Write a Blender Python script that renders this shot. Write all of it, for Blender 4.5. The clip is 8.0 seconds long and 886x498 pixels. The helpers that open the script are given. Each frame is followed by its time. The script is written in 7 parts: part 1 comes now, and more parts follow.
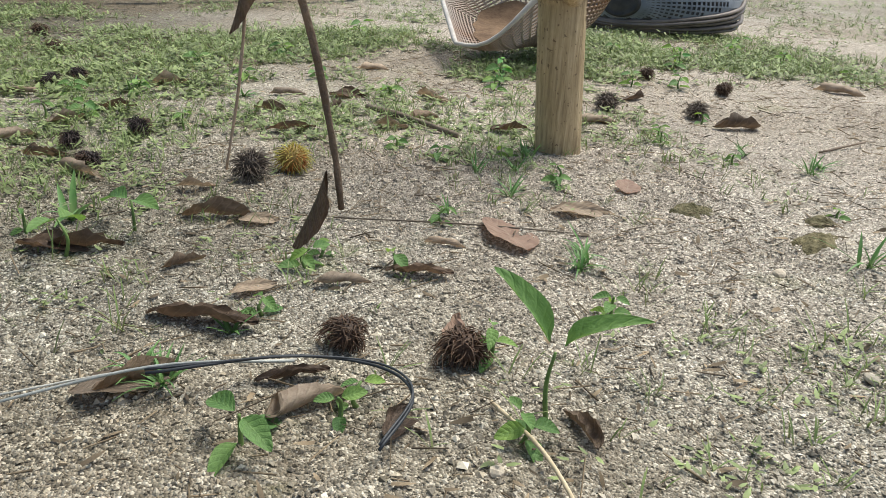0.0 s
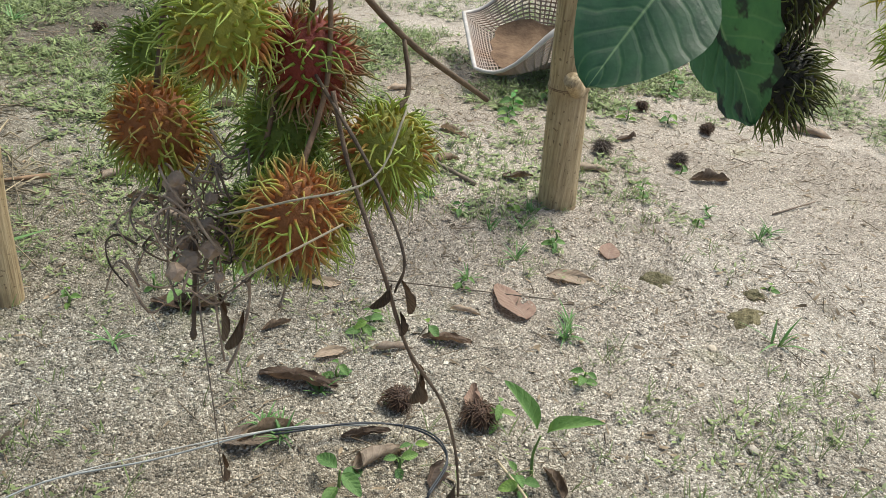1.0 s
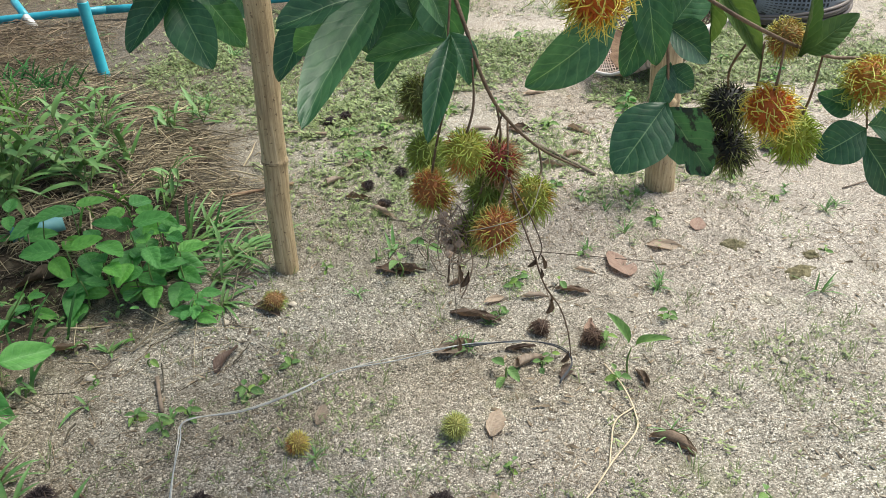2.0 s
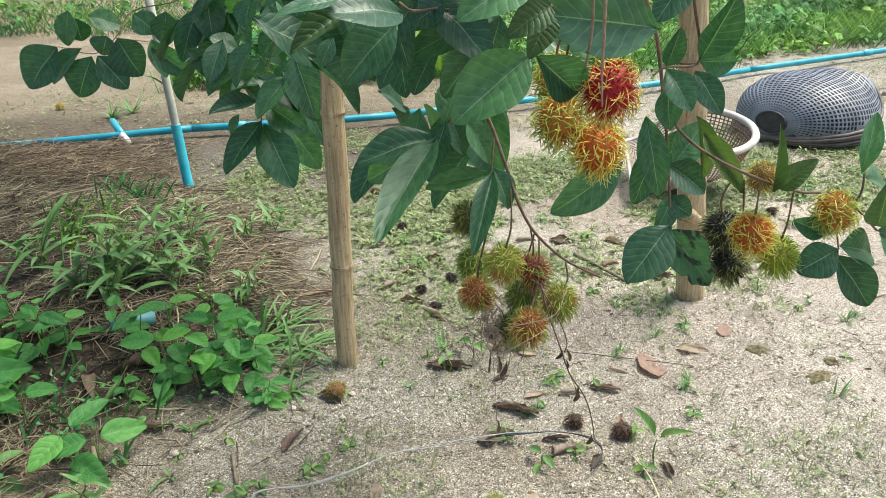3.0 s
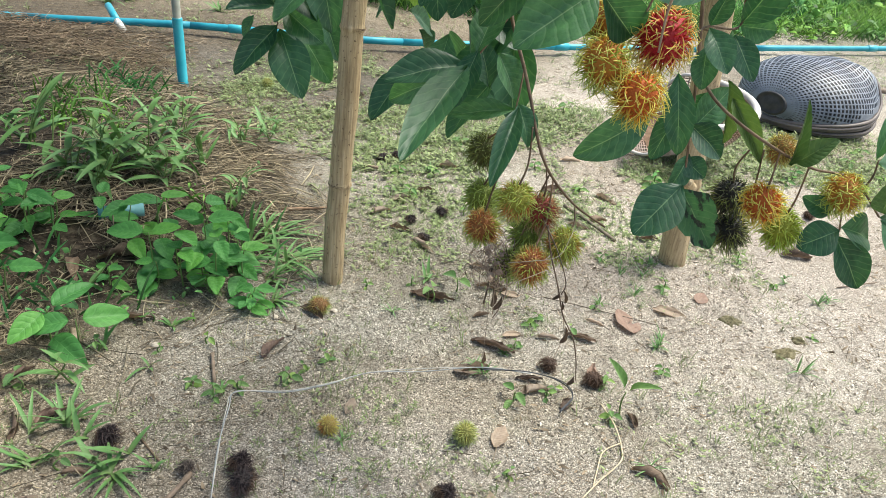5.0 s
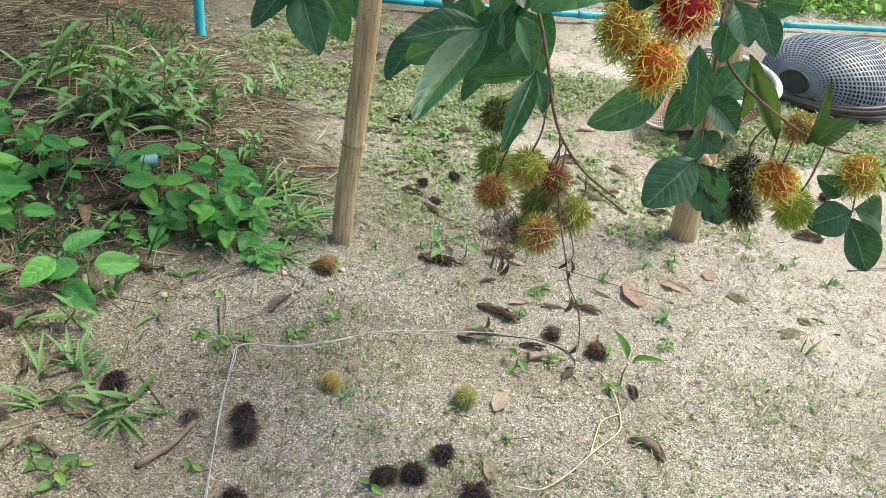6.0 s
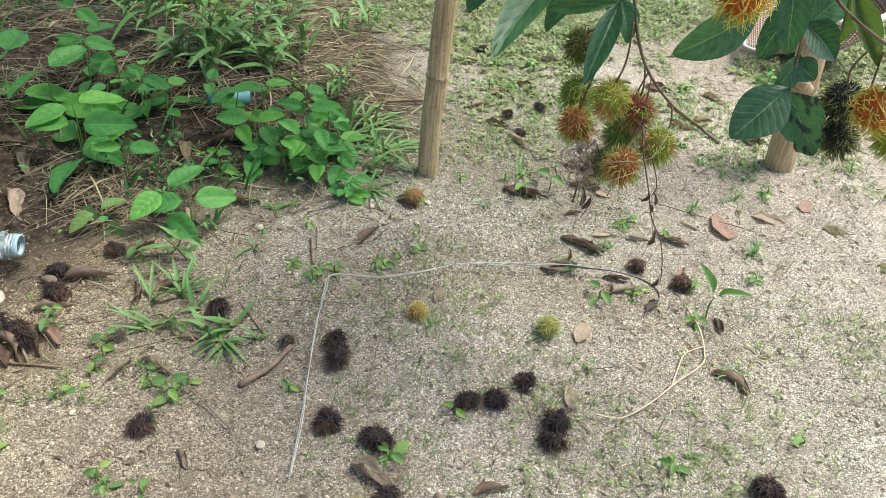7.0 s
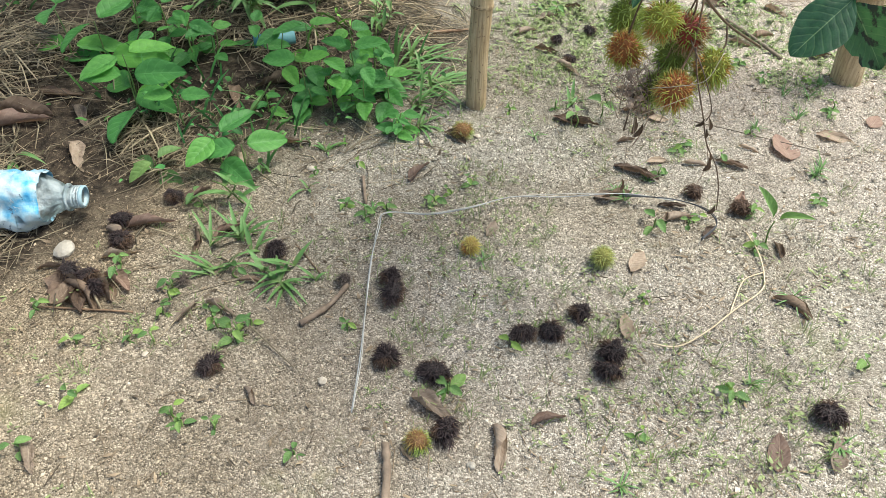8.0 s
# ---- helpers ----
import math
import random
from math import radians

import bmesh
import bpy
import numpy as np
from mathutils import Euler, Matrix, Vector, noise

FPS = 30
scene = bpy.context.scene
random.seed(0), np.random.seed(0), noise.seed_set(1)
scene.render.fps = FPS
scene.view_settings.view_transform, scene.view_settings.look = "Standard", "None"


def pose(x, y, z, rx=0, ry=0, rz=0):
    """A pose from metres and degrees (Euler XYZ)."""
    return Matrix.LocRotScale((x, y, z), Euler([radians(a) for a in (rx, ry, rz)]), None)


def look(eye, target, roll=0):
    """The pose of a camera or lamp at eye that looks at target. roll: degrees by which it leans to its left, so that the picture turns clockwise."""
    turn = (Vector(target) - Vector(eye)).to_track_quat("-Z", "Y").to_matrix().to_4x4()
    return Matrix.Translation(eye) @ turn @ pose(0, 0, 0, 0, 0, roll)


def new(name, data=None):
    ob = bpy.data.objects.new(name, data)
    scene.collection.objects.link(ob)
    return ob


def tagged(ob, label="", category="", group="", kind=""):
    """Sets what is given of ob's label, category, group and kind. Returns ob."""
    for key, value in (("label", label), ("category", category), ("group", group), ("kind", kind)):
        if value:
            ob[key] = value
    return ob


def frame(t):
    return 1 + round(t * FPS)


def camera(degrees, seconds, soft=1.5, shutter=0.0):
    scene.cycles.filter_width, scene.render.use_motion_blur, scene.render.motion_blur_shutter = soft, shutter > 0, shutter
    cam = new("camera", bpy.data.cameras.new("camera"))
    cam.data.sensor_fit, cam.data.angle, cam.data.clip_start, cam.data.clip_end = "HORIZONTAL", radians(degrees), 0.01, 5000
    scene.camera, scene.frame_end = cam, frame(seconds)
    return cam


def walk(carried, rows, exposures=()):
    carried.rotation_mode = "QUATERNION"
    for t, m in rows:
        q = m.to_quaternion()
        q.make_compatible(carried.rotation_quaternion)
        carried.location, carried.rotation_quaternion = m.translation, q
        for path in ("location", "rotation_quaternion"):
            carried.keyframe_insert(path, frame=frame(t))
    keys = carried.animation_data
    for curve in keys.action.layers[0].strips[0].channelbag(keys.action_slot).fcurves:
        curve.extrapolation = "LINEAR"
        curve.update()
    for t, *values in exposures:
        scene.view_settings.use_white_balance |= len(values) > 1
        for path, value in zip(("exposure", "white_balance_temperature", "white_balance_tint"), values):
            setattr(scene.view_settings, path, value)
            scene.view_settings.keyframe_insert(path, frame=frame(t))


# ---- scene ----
cam = camera(61.1, 8.0, soft=0.4)

PATH = [
    (0, (0.472, -0.867, 0.349), (0.937, 0.908, -0.446), 3.0),
    (0.3, (0.453, -0.873, 0.402), (0.934, 0.84, -0.512), 0.9),
    (0.5, (0.425, -0.891, 0.498), (0.927, 0.749, -0.531), 2.3),
    (0.7, (0.406, -0.932, 0.585), (0.919, 0.717, -0.422), 5.8),
    (1, (0.372, -1.022, 0.654), (0.839, 0.667, -0.31), 6.5),
    (1.2, (0.362, -1.079, 0.721), (0.749, 0.59, -0.31), 5.6),
    (1.5, (0.3, -1.247, 0.809), (0.536, 0.441, -0.238), -1.2),
    (1.7, (0.272, -1.352, 0.876), (0.399, 0.339, -0.184), -2.2),
    (2.8, (0.287, -1.621, 1.018), (0.374, 0.151, 0.094), -0.3),
    (3, (0.273, -1.648, 1.035), (0.258, 0.183, 0.23), -2.0),
    (3.5, (0.251, -1.66, 1.033), (0.335, 0.185, 0.265), 2.6),
    (4, (0.237, -1.655, 1.016), (0.362, 0.173, 0.214), 6.8),
    (4.5, (0.219, -1.658, 1.015), (0.329, 0.163, 0.195), 6.9),
    (4.7, (0.215, -1.662, 1.021), (0.284, 0.128, 0.132), 6.2),
    (5.8, (0.22, -1.669, 1.02), (0.294, 0.065, 0.026), 9.4),
    (6, (0.22, -1.67, 1.019), (0.27, 0.045, -0.009), 9.4),
    (6.5, (0.224, -1.676, 1.025), (0.181, 0.006, -0.056), 7.6),
    (7, (0.229, -1.687, 1.037), (0.075, -0.098, -0.167), 5.3),
    (7.5, (0.23, -1.69, 1.046), (-0.027, -0.193, -0.256), 2.1),
    (8, (0.236, -1.681, 1.044), (-0.039, -0.231, -0.306), -0.2),
]
walk(cam, [(t, look(e, g, r)) for t, e, g, r in PATH], exposures=[(0, 0.47, 6500, 4), (1.5, 0.60, 6500, 4), (3, 0.98, 6500, 4), (8, 0.97, 6500, 4)])

# ---- sky and light: bright overcast, no hard shadows ----
world = bpy.data.worlds.new("overcast_sky")
scene.world = world
world.use_nodes = True
wn = world.node_tree
sky = wn.nodes.new("ShaderNodeTexSky")
sky.sky_type = 'NISHITA'
sky.sun_disc = False
sky.sun_elevation = radians(62)
sky.sun_rotation = radians(62)
sky.dust_density = 4.0
sky.ozone_density = 0.6
wn.nodes["Background"].inputs["Strength"].default_value = 0.125
wn.links.new(sky.outputs[0], wn.nodes["Background"].inputs["Color"])
sun_data = bpy.data.lights.new("sun", 'SUN')
sun_data.energy = 2.7
sun_data.angle = radians(28)
sun_data.color = (1.0, 0.97, 0.90)
sun = new("sun", sun_data)
sun.matrix_world = look((0, 0, 6), (-2.6, -1.4, 0.0))


# ---- materials ----
def mat(name, rough=0.6, metal=0.0, spec=0.5):
    m = bpy.data.materials.new(name)
    m.use_nodes = True
    b = m.node_tree.nodes["Principled BSDF"]
    b.inputs["Roughness"].default_value = rough
    b.inputs["Metallic"].default_value = metal
    b.inputs["Specular IOR Level"].default_value = spec
    return m, m.node_tree.nodes, m.node_tree.links, b


def ramp(n, l, src, stops, interp='LINEAR'):
    r = n.new("ShaderNodeValToRGB")
    r.color_ramp.interpolation = interp
    el = r.color_ramp.elements
    while len(el) < len(stops):
        el.new(0.5)
    for e, (p, c) in zip(el, stops):
        e.position, e.color = p, (*c, 1)
    l.new(src, r.inputs[0])
    return r.outputs[0]


def noise_tex(n, l, scale, coord, detail=3.0, rough=0.55):
    t = n.new("ShaderNodeTexNoise")
    t.inputs["Scale"].default_value = scale
    t.inputs["Detail"].default_value = detail
    t.inputs["Roughness"].default_value = rough
    l.new(coord, t.inputs["Vector"])
    return t.outputs["Fac"]


def mix(n, l, fac, a, b, mode='MIX'):
    x = n.new("ShaderNodeMix")
    x.data_type, x.blend_type = 'RGBA', mode
    for key, v in ((0, fac), (6, a), (7, b)):
        if isinstance(v, (int, float)):
            x.inputs[key].default_value = v
        elif isinstance(v, tuple):
            x.inputs[key].default_value = (*v, 1)
        else:
            l.new(v, x.inputs[key])
    return x.outputs[2]


def bump(n, l, b, height, strength, dist=0.01):
    k = n.new("ShaderNodeBump")
    k.inputs["Strength"].default_value = strength
    k.inputs["Distance"].default_value = dist
    l.new(height, k.inputs["Height"])
    l.new(k.outputs[0], b.inputs["Normal"])


def objcoord(n):
    return n.new("ShaderNodeTexCoord").outputs["Object"]


def simple(name, dark, light, scale, rough=0.6, metal=0.0, bumps=0.3, per_object=True, spec=0.4, bump_scale=None):
    """A surface that varies between two colours by grain, with fine relief."""
    m, n, l, b = mat(name, rough, metal, spec)
    co = objcoord(n)
    f = noise_tex(n, l, scale, co, 5)
    c = ramp(n, l, f, [(0.28, dark), (0.72, light)])
    if per_object:
        rnd = n.new("ShaderNodeObjectInfo").outputs["Random"]
        c = mix(n, l, 1.0, c, ramp(n, l, rnd, [(0, (0.7, 0.72, 0.74)), (1, (1.2, 1.12, 1.05))]), 'MULTIPLY')
    l.new(c, b.inputs["Base Color"])
    bump(n, l, b, noise_tex(n, l, bump_scale or scale * 3, co, 4), bumps, 0.004)
    return m


GRIT = [(0.0, (0.066, 0.060, 0.050)), (0.14, (0.156, 0.144, 0.120)), (0.48, (0.270, 0.252, 0.216)), (0.76, (0.385, 0.364, 0.318)), (1.0, (0.68, 0.66, 0.60))]


def soil_colour(n, l, grain):
    """Grains tinted by stains, moss and browner and paler zones, alike for the soil and what lies loose on it."""
    co = n.new("ShaderNodeNewGeometry").outputs["Position"]
    big = noise_tex(n, l, 1.3, co, 4)
    c = mix(n, l, 1.0, grain, ramp(n, l, big, [(0.32, (0.72, 0.67, 0.59)), (0.60, (1.14, 1.11, 1.07))]), 'MULTIPLY')
    mid = noise_tex(n, l, 8, co, 7, 0.7)
    c = mix(n, l, ramp(n, l, mid, [(0.50, (0, 0, 0)), (0.68, (0.55, 0.55, 0.55))]), c, (0.165, 0.140, 0.105))
    moss = noise_tex(n, l, 5.2, co, 6, 0.7)
    c = mix(n, l, ramp(n, l, moss, [(0.58, (0, 0, 0)), (0.72, (0.5, 0.5, 0.5))]), c, (0.165, 0.180, 0.070))
    crust = noise_tex(n, l, 30, co, 5, 0.65)
    c = mix(n, l, ramp(n, l, crust, [(0.56, (0, 0, 0)), (0.74, (0.45, 0.45, 0.45))]), c, (0.45, 0.415, 0.35))
    att = n.new("ShaderNodeAttribute")
    att.attribute_name = "zone"
    zone = n.new("ShaderNodeSeparateColor")
    l.new(att.outputs["Color"], zone.inputs[0])
    brown = mix(n, l, 1.0, c, (0.84, 0.745, 0.63), 'MULTIPLY')
    c = mix(n, l, zone.outputs[1], c, brown)
    pale = mix(n, l, 1.0, mix(n, l, 0.12, c, (0.50, 0.45, 0.41)), (1.32, 1.27, 1.27), 'MULTIPLY')
    c = mix(n, l, zone.outputs[2], c, pale)
    return c, zone.outputs[0], mid, co


def ground_material():
    m, n, l, b = mat("coarse_sandy_soil", 0.9, 0, 0.2)
    vor = n.new("ShaderNodeTexVoronoi")
    vor.inputs["Scale"].default_value = 400
    sep = n.new("ShaderNodeSeparateColor")
    l.new(vor.outputs["Color"], sep.inputs[0])
    c, litter_zone, mid, co = soil_colour(n, l, ramp(n, l, sep.outputs[0], GRIT))
    l.new(co, vor.inputs["Vector"])
    litter = ramp(n, l, noise_tex(n, l, 40, co, 6, 0.7), [(0.38, (0.020, 0.016, 0.012)), (0.53, (0.070, 0.053, 0.038)), (0.72, (0.19, 0.155, 0.11))])
    c = mix(n, l, litter_zone, c, litter)
    l.new(c, b.inputs["Base Color"])
    h = n.new("ShaderNodeMath")
    h.operation = 'SUBTRACT'
    l.new(mid, h.inputs[0])
    l.new(vor.outputs["Distance"], h.inputs[1])
    bump(n, l, b, h.outputs[0], 0.8, 0.004)
    return m


def grain_material(name, stops):
    m, n, l, b = mat(name, 0.75, 0, 0.3)
    r = n.new("ShaderNodeNewGeometry").outputs["Random Per Island"]
    c, _, _, co = soil_colour(n, l, ramp(n, l, r, stops))
    l.new(c, b.inputs["Base Color"])
    bump(n, l, b, noise_tex(n, l, 900, co, 2), 0.3, 0.001)
    return m


def leaf_material(name, deep, lit, rib, thin, rough=0.46, veins=9.0, blotch=None, rib_width=0.016, vary=((0.62, 0.72, 0.75), (1.45, 1.28, 0.95)), relief=0.35, gloss=0.30):
    """Leaf blade: pale midrib, quilted side veins, light that shines through."""
    m, n, l, b = mat(name, rough, 0, gloss)
    uv = n.new("ShaderNodeTexCoord").outputs["UV"]
    sx = n.new("ShaderNodeSeparateXYZ")
    l.new(uv, sx.inputs[0])

    def op(kind, a, c=None):
        o = n.new("ShaderNodeMath")
        o.operation = kind
        for i, v in enumerate((a, c)):
            if v is None:
                continue
            if isinstance(v, (int, float)):
                o.inputs[i].default_value = v
            else:
                l.new(v, o.inputs[i])
        return o.outputs[0]
    side = op('ABSOLUTE', op('SUBTRACT', sx.outputs[0], 0.5))
    co = objcoord(n)
    along = op('ADD', op('SUBTRACT', sx.outputs[1], op('MULTIPLY', side, 0.42)), op('MULTIPLY', noise_tex(n, l, 2.6, co, 2), 0.14))
    vein = op('FRACT', op('MULTIPLY', along, veins))
    vein_line = op('ABSOLUTE', op('SUBTRACT', vein, 0.5))
    rnd = n.new("ShaderNodeObjectInfo").outputs["Random"]
    mott = noise_tex(n, l, 5, co, 5, 0.6)
    c = ramp(n, l, mott, [(0.3, deep), (0.75, lit)])
    c = mix(n, l, 1.0, c, ramp(n, l, rnd, [(0, vary[0]), (0.6, (1.0, 1.0, 1.0)), (1, vary[1])]), 'MULTIPLY')
    c = mix(n, l, ramp(n, l, vein_line, [(0.0, (0.20, 0.20, 0.20)), (0.10, (0, 0, 0))]), c, rib)
    c = mix(n, l, ramp(n, l, side, [(0.0, (0.8, 0.8, 0.8)), (rib_width, (0, 0, 0))]), c, rib)
    if blotch:
        spots = noise_tex(n, l, 3.2, co, 4, 0.6)
        c = mix(n, l, ramp(n, l, spots, [(0.51, (0, 0, 0)), (0.56, (0.9, 0.9, 0.9))]), c, blotch)
    l.new(c, b.inputs["Base Color"])
    quilt = ramp(n, l, vein_line, [(0.0, (0, 0, 0)), (0.22, (0.8, 0.8, 0.8)), (0.5, (1, 1, 1))], 'EASE')
    h = op('ADD', op('MULTIPLY', quilt, 0.3), op('MULTIPLY', noise_tex(n, l, 9, co, 3), 0.4))
    bump(n, l, b, h, relief, 0.008)
    tr = n.new("ShaderNodeBsdfTranslucent")
    l.new(mix(n, l, 1.0, c, thin, 'MULTIPLY'), tr.inputs["Color"])
    ms = n.new("ShaderNodeMixShader")
    ms.inputs[0].default_value = 0.28
    l.new(b.outputs[0], ms.inputs[1])
    l.new(tr.outputs[0], ms.inputs[2])
    l.new(ms.outputs[0], n["Material Output"].inputs[0])
    return m


def along_material(name, stops, rough=0.5, vary=(0.75, 1.25), patches=None, gloss=0.4, flank=None):
    """Colour that runs from the root to the tip of a hair, blade or spine."""
    m, n, l, b = mat(name, rough, 0, gloss)
    a = n.new("ShaderNodeAttribute")
    a.attribute_name = "along"
    c = ramp(n, l, a.outputs["Fac"], stops)
    if flank:
        side = noise_tex(n, l, 26, objcoord(n), 1, 0.4)
        c = mix(n, l, ramp(n, l, side, [(0.52, (0, 0, 0)), (0.60, (1, 1, 1))]), c, ramp(n, l, a.outputs["Fac"], flank))
    r = n.new("ShaderNodeNewGeometry").outputs["Random Per Island"]
    lo, hi = vary
    c = mix(n, l, 1.0, c, ramp(n, l, r, [(0, (lo, lo, lo)), (1, (hi, hi, hi * 0.95))]), 'MULTIPLY')
    if patches:
        where = noise_tex(n, l, 1.1, n.new("ShaderNodeNewGeometry").outputs["Position"], 3, 0.6)
        c = mix(n, l, 1.0, c, ramp(n, l, where, [(0.40, patches[0]), (0.52, (1.0, 1.0, 1.0)), (0.62, patches[1])]), 'MULTIPLY')
    l.new(c, b.inputs["Base Color"])
    tr = n.new("ShaderNodeBsdfTranslucent")
    l.new(c, tr.inputs["Color"])
    ms = n.new("ShaderNodeMixShader")
    ms.inputs[0].default_value = 0.2
    l.new(b.outputs[0], ms.inputs[1])
    l.new(tr.outputs[0], ms.inputs[2])
    l.new(ms.outputs[0], n["Material Output"].inputs[0])
    return m


def bamboo_material():
    m, n, l, b = mat("dry_bamboo_culm", 0.5, 0, 0.35)
    co = objcoord(n)
    mp = n.new("ShaderNodeMapping")
    mp.inputs["Scale"].default_value = (75, 75, 4)
    l.new(co, mp.inputs["Vector"])
    f = noise_tex(n, l, 2.2, mp.outputs[0], 6, 0.65)
    c = ramp(n, l, f, [(0.30, (0.24, 0.165, 0.088)), (0.48, (0.46, 0.345, 0.20)), (0.72, (0.66, 0.53, 0.34))])
    st = noise_tex(n, l, 9, co, 4, 0.6)
    c = mix(n, l, ramp(n, l, st, [(0.50, (0, 0, 0)), (0.70, (0.55, 0.55, 0.55))]), c, (0.22, 0.165, 0.11))
    dots = noise_tex(n, l, 130, co, 2)
    c = mix(n, l, ramp(n, l, dots, [(0.64, (0, 0, 0)), (0.70, (0.8, 0.8, 0.8))]), c, (0.12, 0.075, 0.04))
    l.new(c, b.inputs["Base Color"])
    bump(n, l, b, f, 0.8, 0.004)
    return m


def bottle_material():
    m, n, l, b = mat("thin_scuffed_plastic", 0.34, 0, 0.5)
    co = objcoord(n)
    f = noise_tex(n, l, 24, co, 4)
    l.new(ramp(n, l, f, [(0.4, (0.40, 0.50, 0.53)), (0.65, (0.62, 0.70, 0.72))]), b.inputs["Base Color"])
    l.new(ramp(n, l, f, [(0.45, (0.85, 0.85, 0.85)), (0.62, (0.45, 0.45, 0.45))]), b.inputs["Transmission Weight"])
    b.inputs["IOR"].default_value = 1.2
    bump(n, l, b, noise_tex(n, l, 45, co, 4), 0.8, 0.01)
    return m


def label_material():
    m, n, l, b = mat("faded_printed_film", 0.35)
    co = objcoord(n)
    f = noise_tex(n, l, 17, co, 4, 0.6)
    c = ramp(n, l, f, [(0.44, (0.50, 0.60, 0.64)), (0.54, (0.30, 0.52, 0.64)), (0.62, (0.10, 0.40, 0.64)), (0.70, (0.03, 0.26, 0.54))])
    fleck = noise_tex(n, l, 110, co, 2, 0.5)
    c = mix(n, l, ramp(n, l, fleck, [(0.66, (0, 0, 0)), (0.70, (0.8, 0.8, 0.8))]), c, (0.08, 0.12, 0.16))
    l.new(c, b.inputs["Base Color"])
    bump(n, l, b, noise_tex(n, l, 50, co, 4), 0.7, 0.006)
    return m


M_GROUND = ground_material()
M_GRAIN = grain_material("loose_quartz_grains", GRIT)
M_QUARTZ = grain_material("pale_quartz_pebbles", [(0, (0.30, 0.26, 0.20)), (0.5, (0.56, 0.52, 0.44)), (1, (0.78, 0.75, 0.67))])
M_BAMBOO = bamboo_material()
M_LEAF = leaf_material("rambutan_leaf_blade", (0.022, 0.076, 0.044), (0.066, 0.170, 0.094), (0.24, 0.36, 0.22), (2.2, 2.4, 0.8), rough=0.42, relief=0.16, gloss=0.50, vary=((0.50, 0.60, 0.62), (1.5, 1.35, 1.05)))
M_LEAF_SPOT = leaf_material("blotched_leaf_blade", (0.028, 0.090, 0.054), (0.055, 0.148, 0.082), (0.18, 0.28, 0.17), (1.6, 1.8, 0.8), blotch=(0.012, 0.014, 0.02), relief=0.3, gloss=0.4)
# brighter copy for young backlit leaves: sunlight is put into the base colour
M_LEAF_BRIGHT = leaf_material("sunlit_yellow_green_blade", (0.13, 0.26, 0.035), (0.22, 0.38, 0.06), (0.30, 0.44, 0.14), (1.8, 1.8, 0.7))
M_LEAF_YOUNG = leaf_material("young_leaf_blade", (0.050, 0.10, 0.038), (0.088, 0.145, 0.060), (0.22, 0.30, 0.14), (1.5, 1.6, 0.8))
M_WEED = leaf_material("weed_leaf_blade", (0.070, 0.225, 0.055), (0.125, 0.34, 0.09), (0.17, 0.38, 0.14), (1.8, 1.9, 0.8), rough=0.5, veins=6.0)
M_SEEDLING = leaf_material("pale_seedling_blade", (0.13, 0.235, 0.075), (0.21, 0.34, 0.12), (0.26, 0.40, 0.16), (1.6, 1.7, 0.8), rough=0.55, veins=6.0)
M_DEAD = leaf_material("dead_brown_leaf", (0.12, 0.083, 0.058), (0.25, 0.18, 0.13), (0.34, 0.27, 0.20), (1.1, 1.0, 0.8), rough=0.6, vary=((0.6, 0.6, 0.62), (1.35, 1.33, 1.3)))
M_DEAD_RED = leaf_material("dead_reddish_leaf", (0.19, 0.120, 0.092), (0.31, 0.220, 0.175), (0.42, 0.32, 0.25), (1.1, 1.0, 0.8), rough=0.6, veins=8.0, rib_width=0.03, vary=((0.6, 0.6, 0.62), (1.35, 1.33, 1.3)))
M_DEAD_TAN = leaf_material("dead_tan_leaf", (0.26, 0.195, 0.145), (0.46, 0.37, 0.29), (0.48, 0.41, 0.32), (1.1, 1.0, 0.8), rough=0.6, vary=((0.6, 0.6, 0.62), (1.35, 1.33, 1.3)))
M_DEAD_DARK = leaf_material("dead_dark_leaf", (0.075, 0.050, 0.038), (0.18, 0.125, 0.092), (0.24, 0.17, 0.12), (1.1, 1.0, 0.8), rough=0.55, vary=((0.6, 0.6, 0.62), (1.35, 1.33, 1.3)))
M_TWIG = simple("brown_twig_bark", (0.11, 0.070, 0.043), (0.27, 0.185, 0.120), 60, 0.7, bumps=0.5)
M_DRYSTEM = simple("dried_dark_stem", (0.075, 0.054, 0.040), (0.21, 0.155, 0.112), 80, 0.8, bumps=0.6)
M_DRYPALE = simple("pinkish_dry_stem", (0.24, 0.175, 0.135), (0.46, 0.365, 0.285), 80, 0.8, bumps=0.5)
M_BARK = simple("grey_brown_tree_bark", (0.10, 0.075, 0.055), (0.24, 0.19, 0.145), 18, 0.85, bumps=0.8)
M_STICK = simple("weathered_dead_stick", (0.13, 0.10, 0.075), (0.27, 0.215, 0.165), 45, 0.8, bumps=0.5)
M_STEM = simple("green_weed_stem", (0.10, 0.19, 0.05), (0.17, 0.26, 0.08), 70, 0.55)
M_BLUE = simple("faded_blue_pvc", (0.015, 0.30, 0.42), (0.06, 0.42, 0.53), 14, 0.38, bumps=0.08)
M_TEAL = simple("sun_bleached_teal_pvc", (0.07, 0.25, 0.29), (0.14, 0.33, 0.36), 30, 0.5, bumps=0.15)
M_GREYPVC = simple("grey_weathered_pvc", (0.40, 0.40, 0.33), (0.58, 0.58, 0.50), 20, 0.5, bumps=0.1)
M_WHITEPVC = simple("white_pvc_end", (0.62, 0.66, 0.66), (0.80, 0.82, 0.80), 30, 0.5, bumps=0.1)
M_DISC = simple("dark_grubby_plastic_and_shade", (0.030, 0.030, 0.034), (0.075, 0.072, 0.075), 30, 0.6, bumps=0.3)
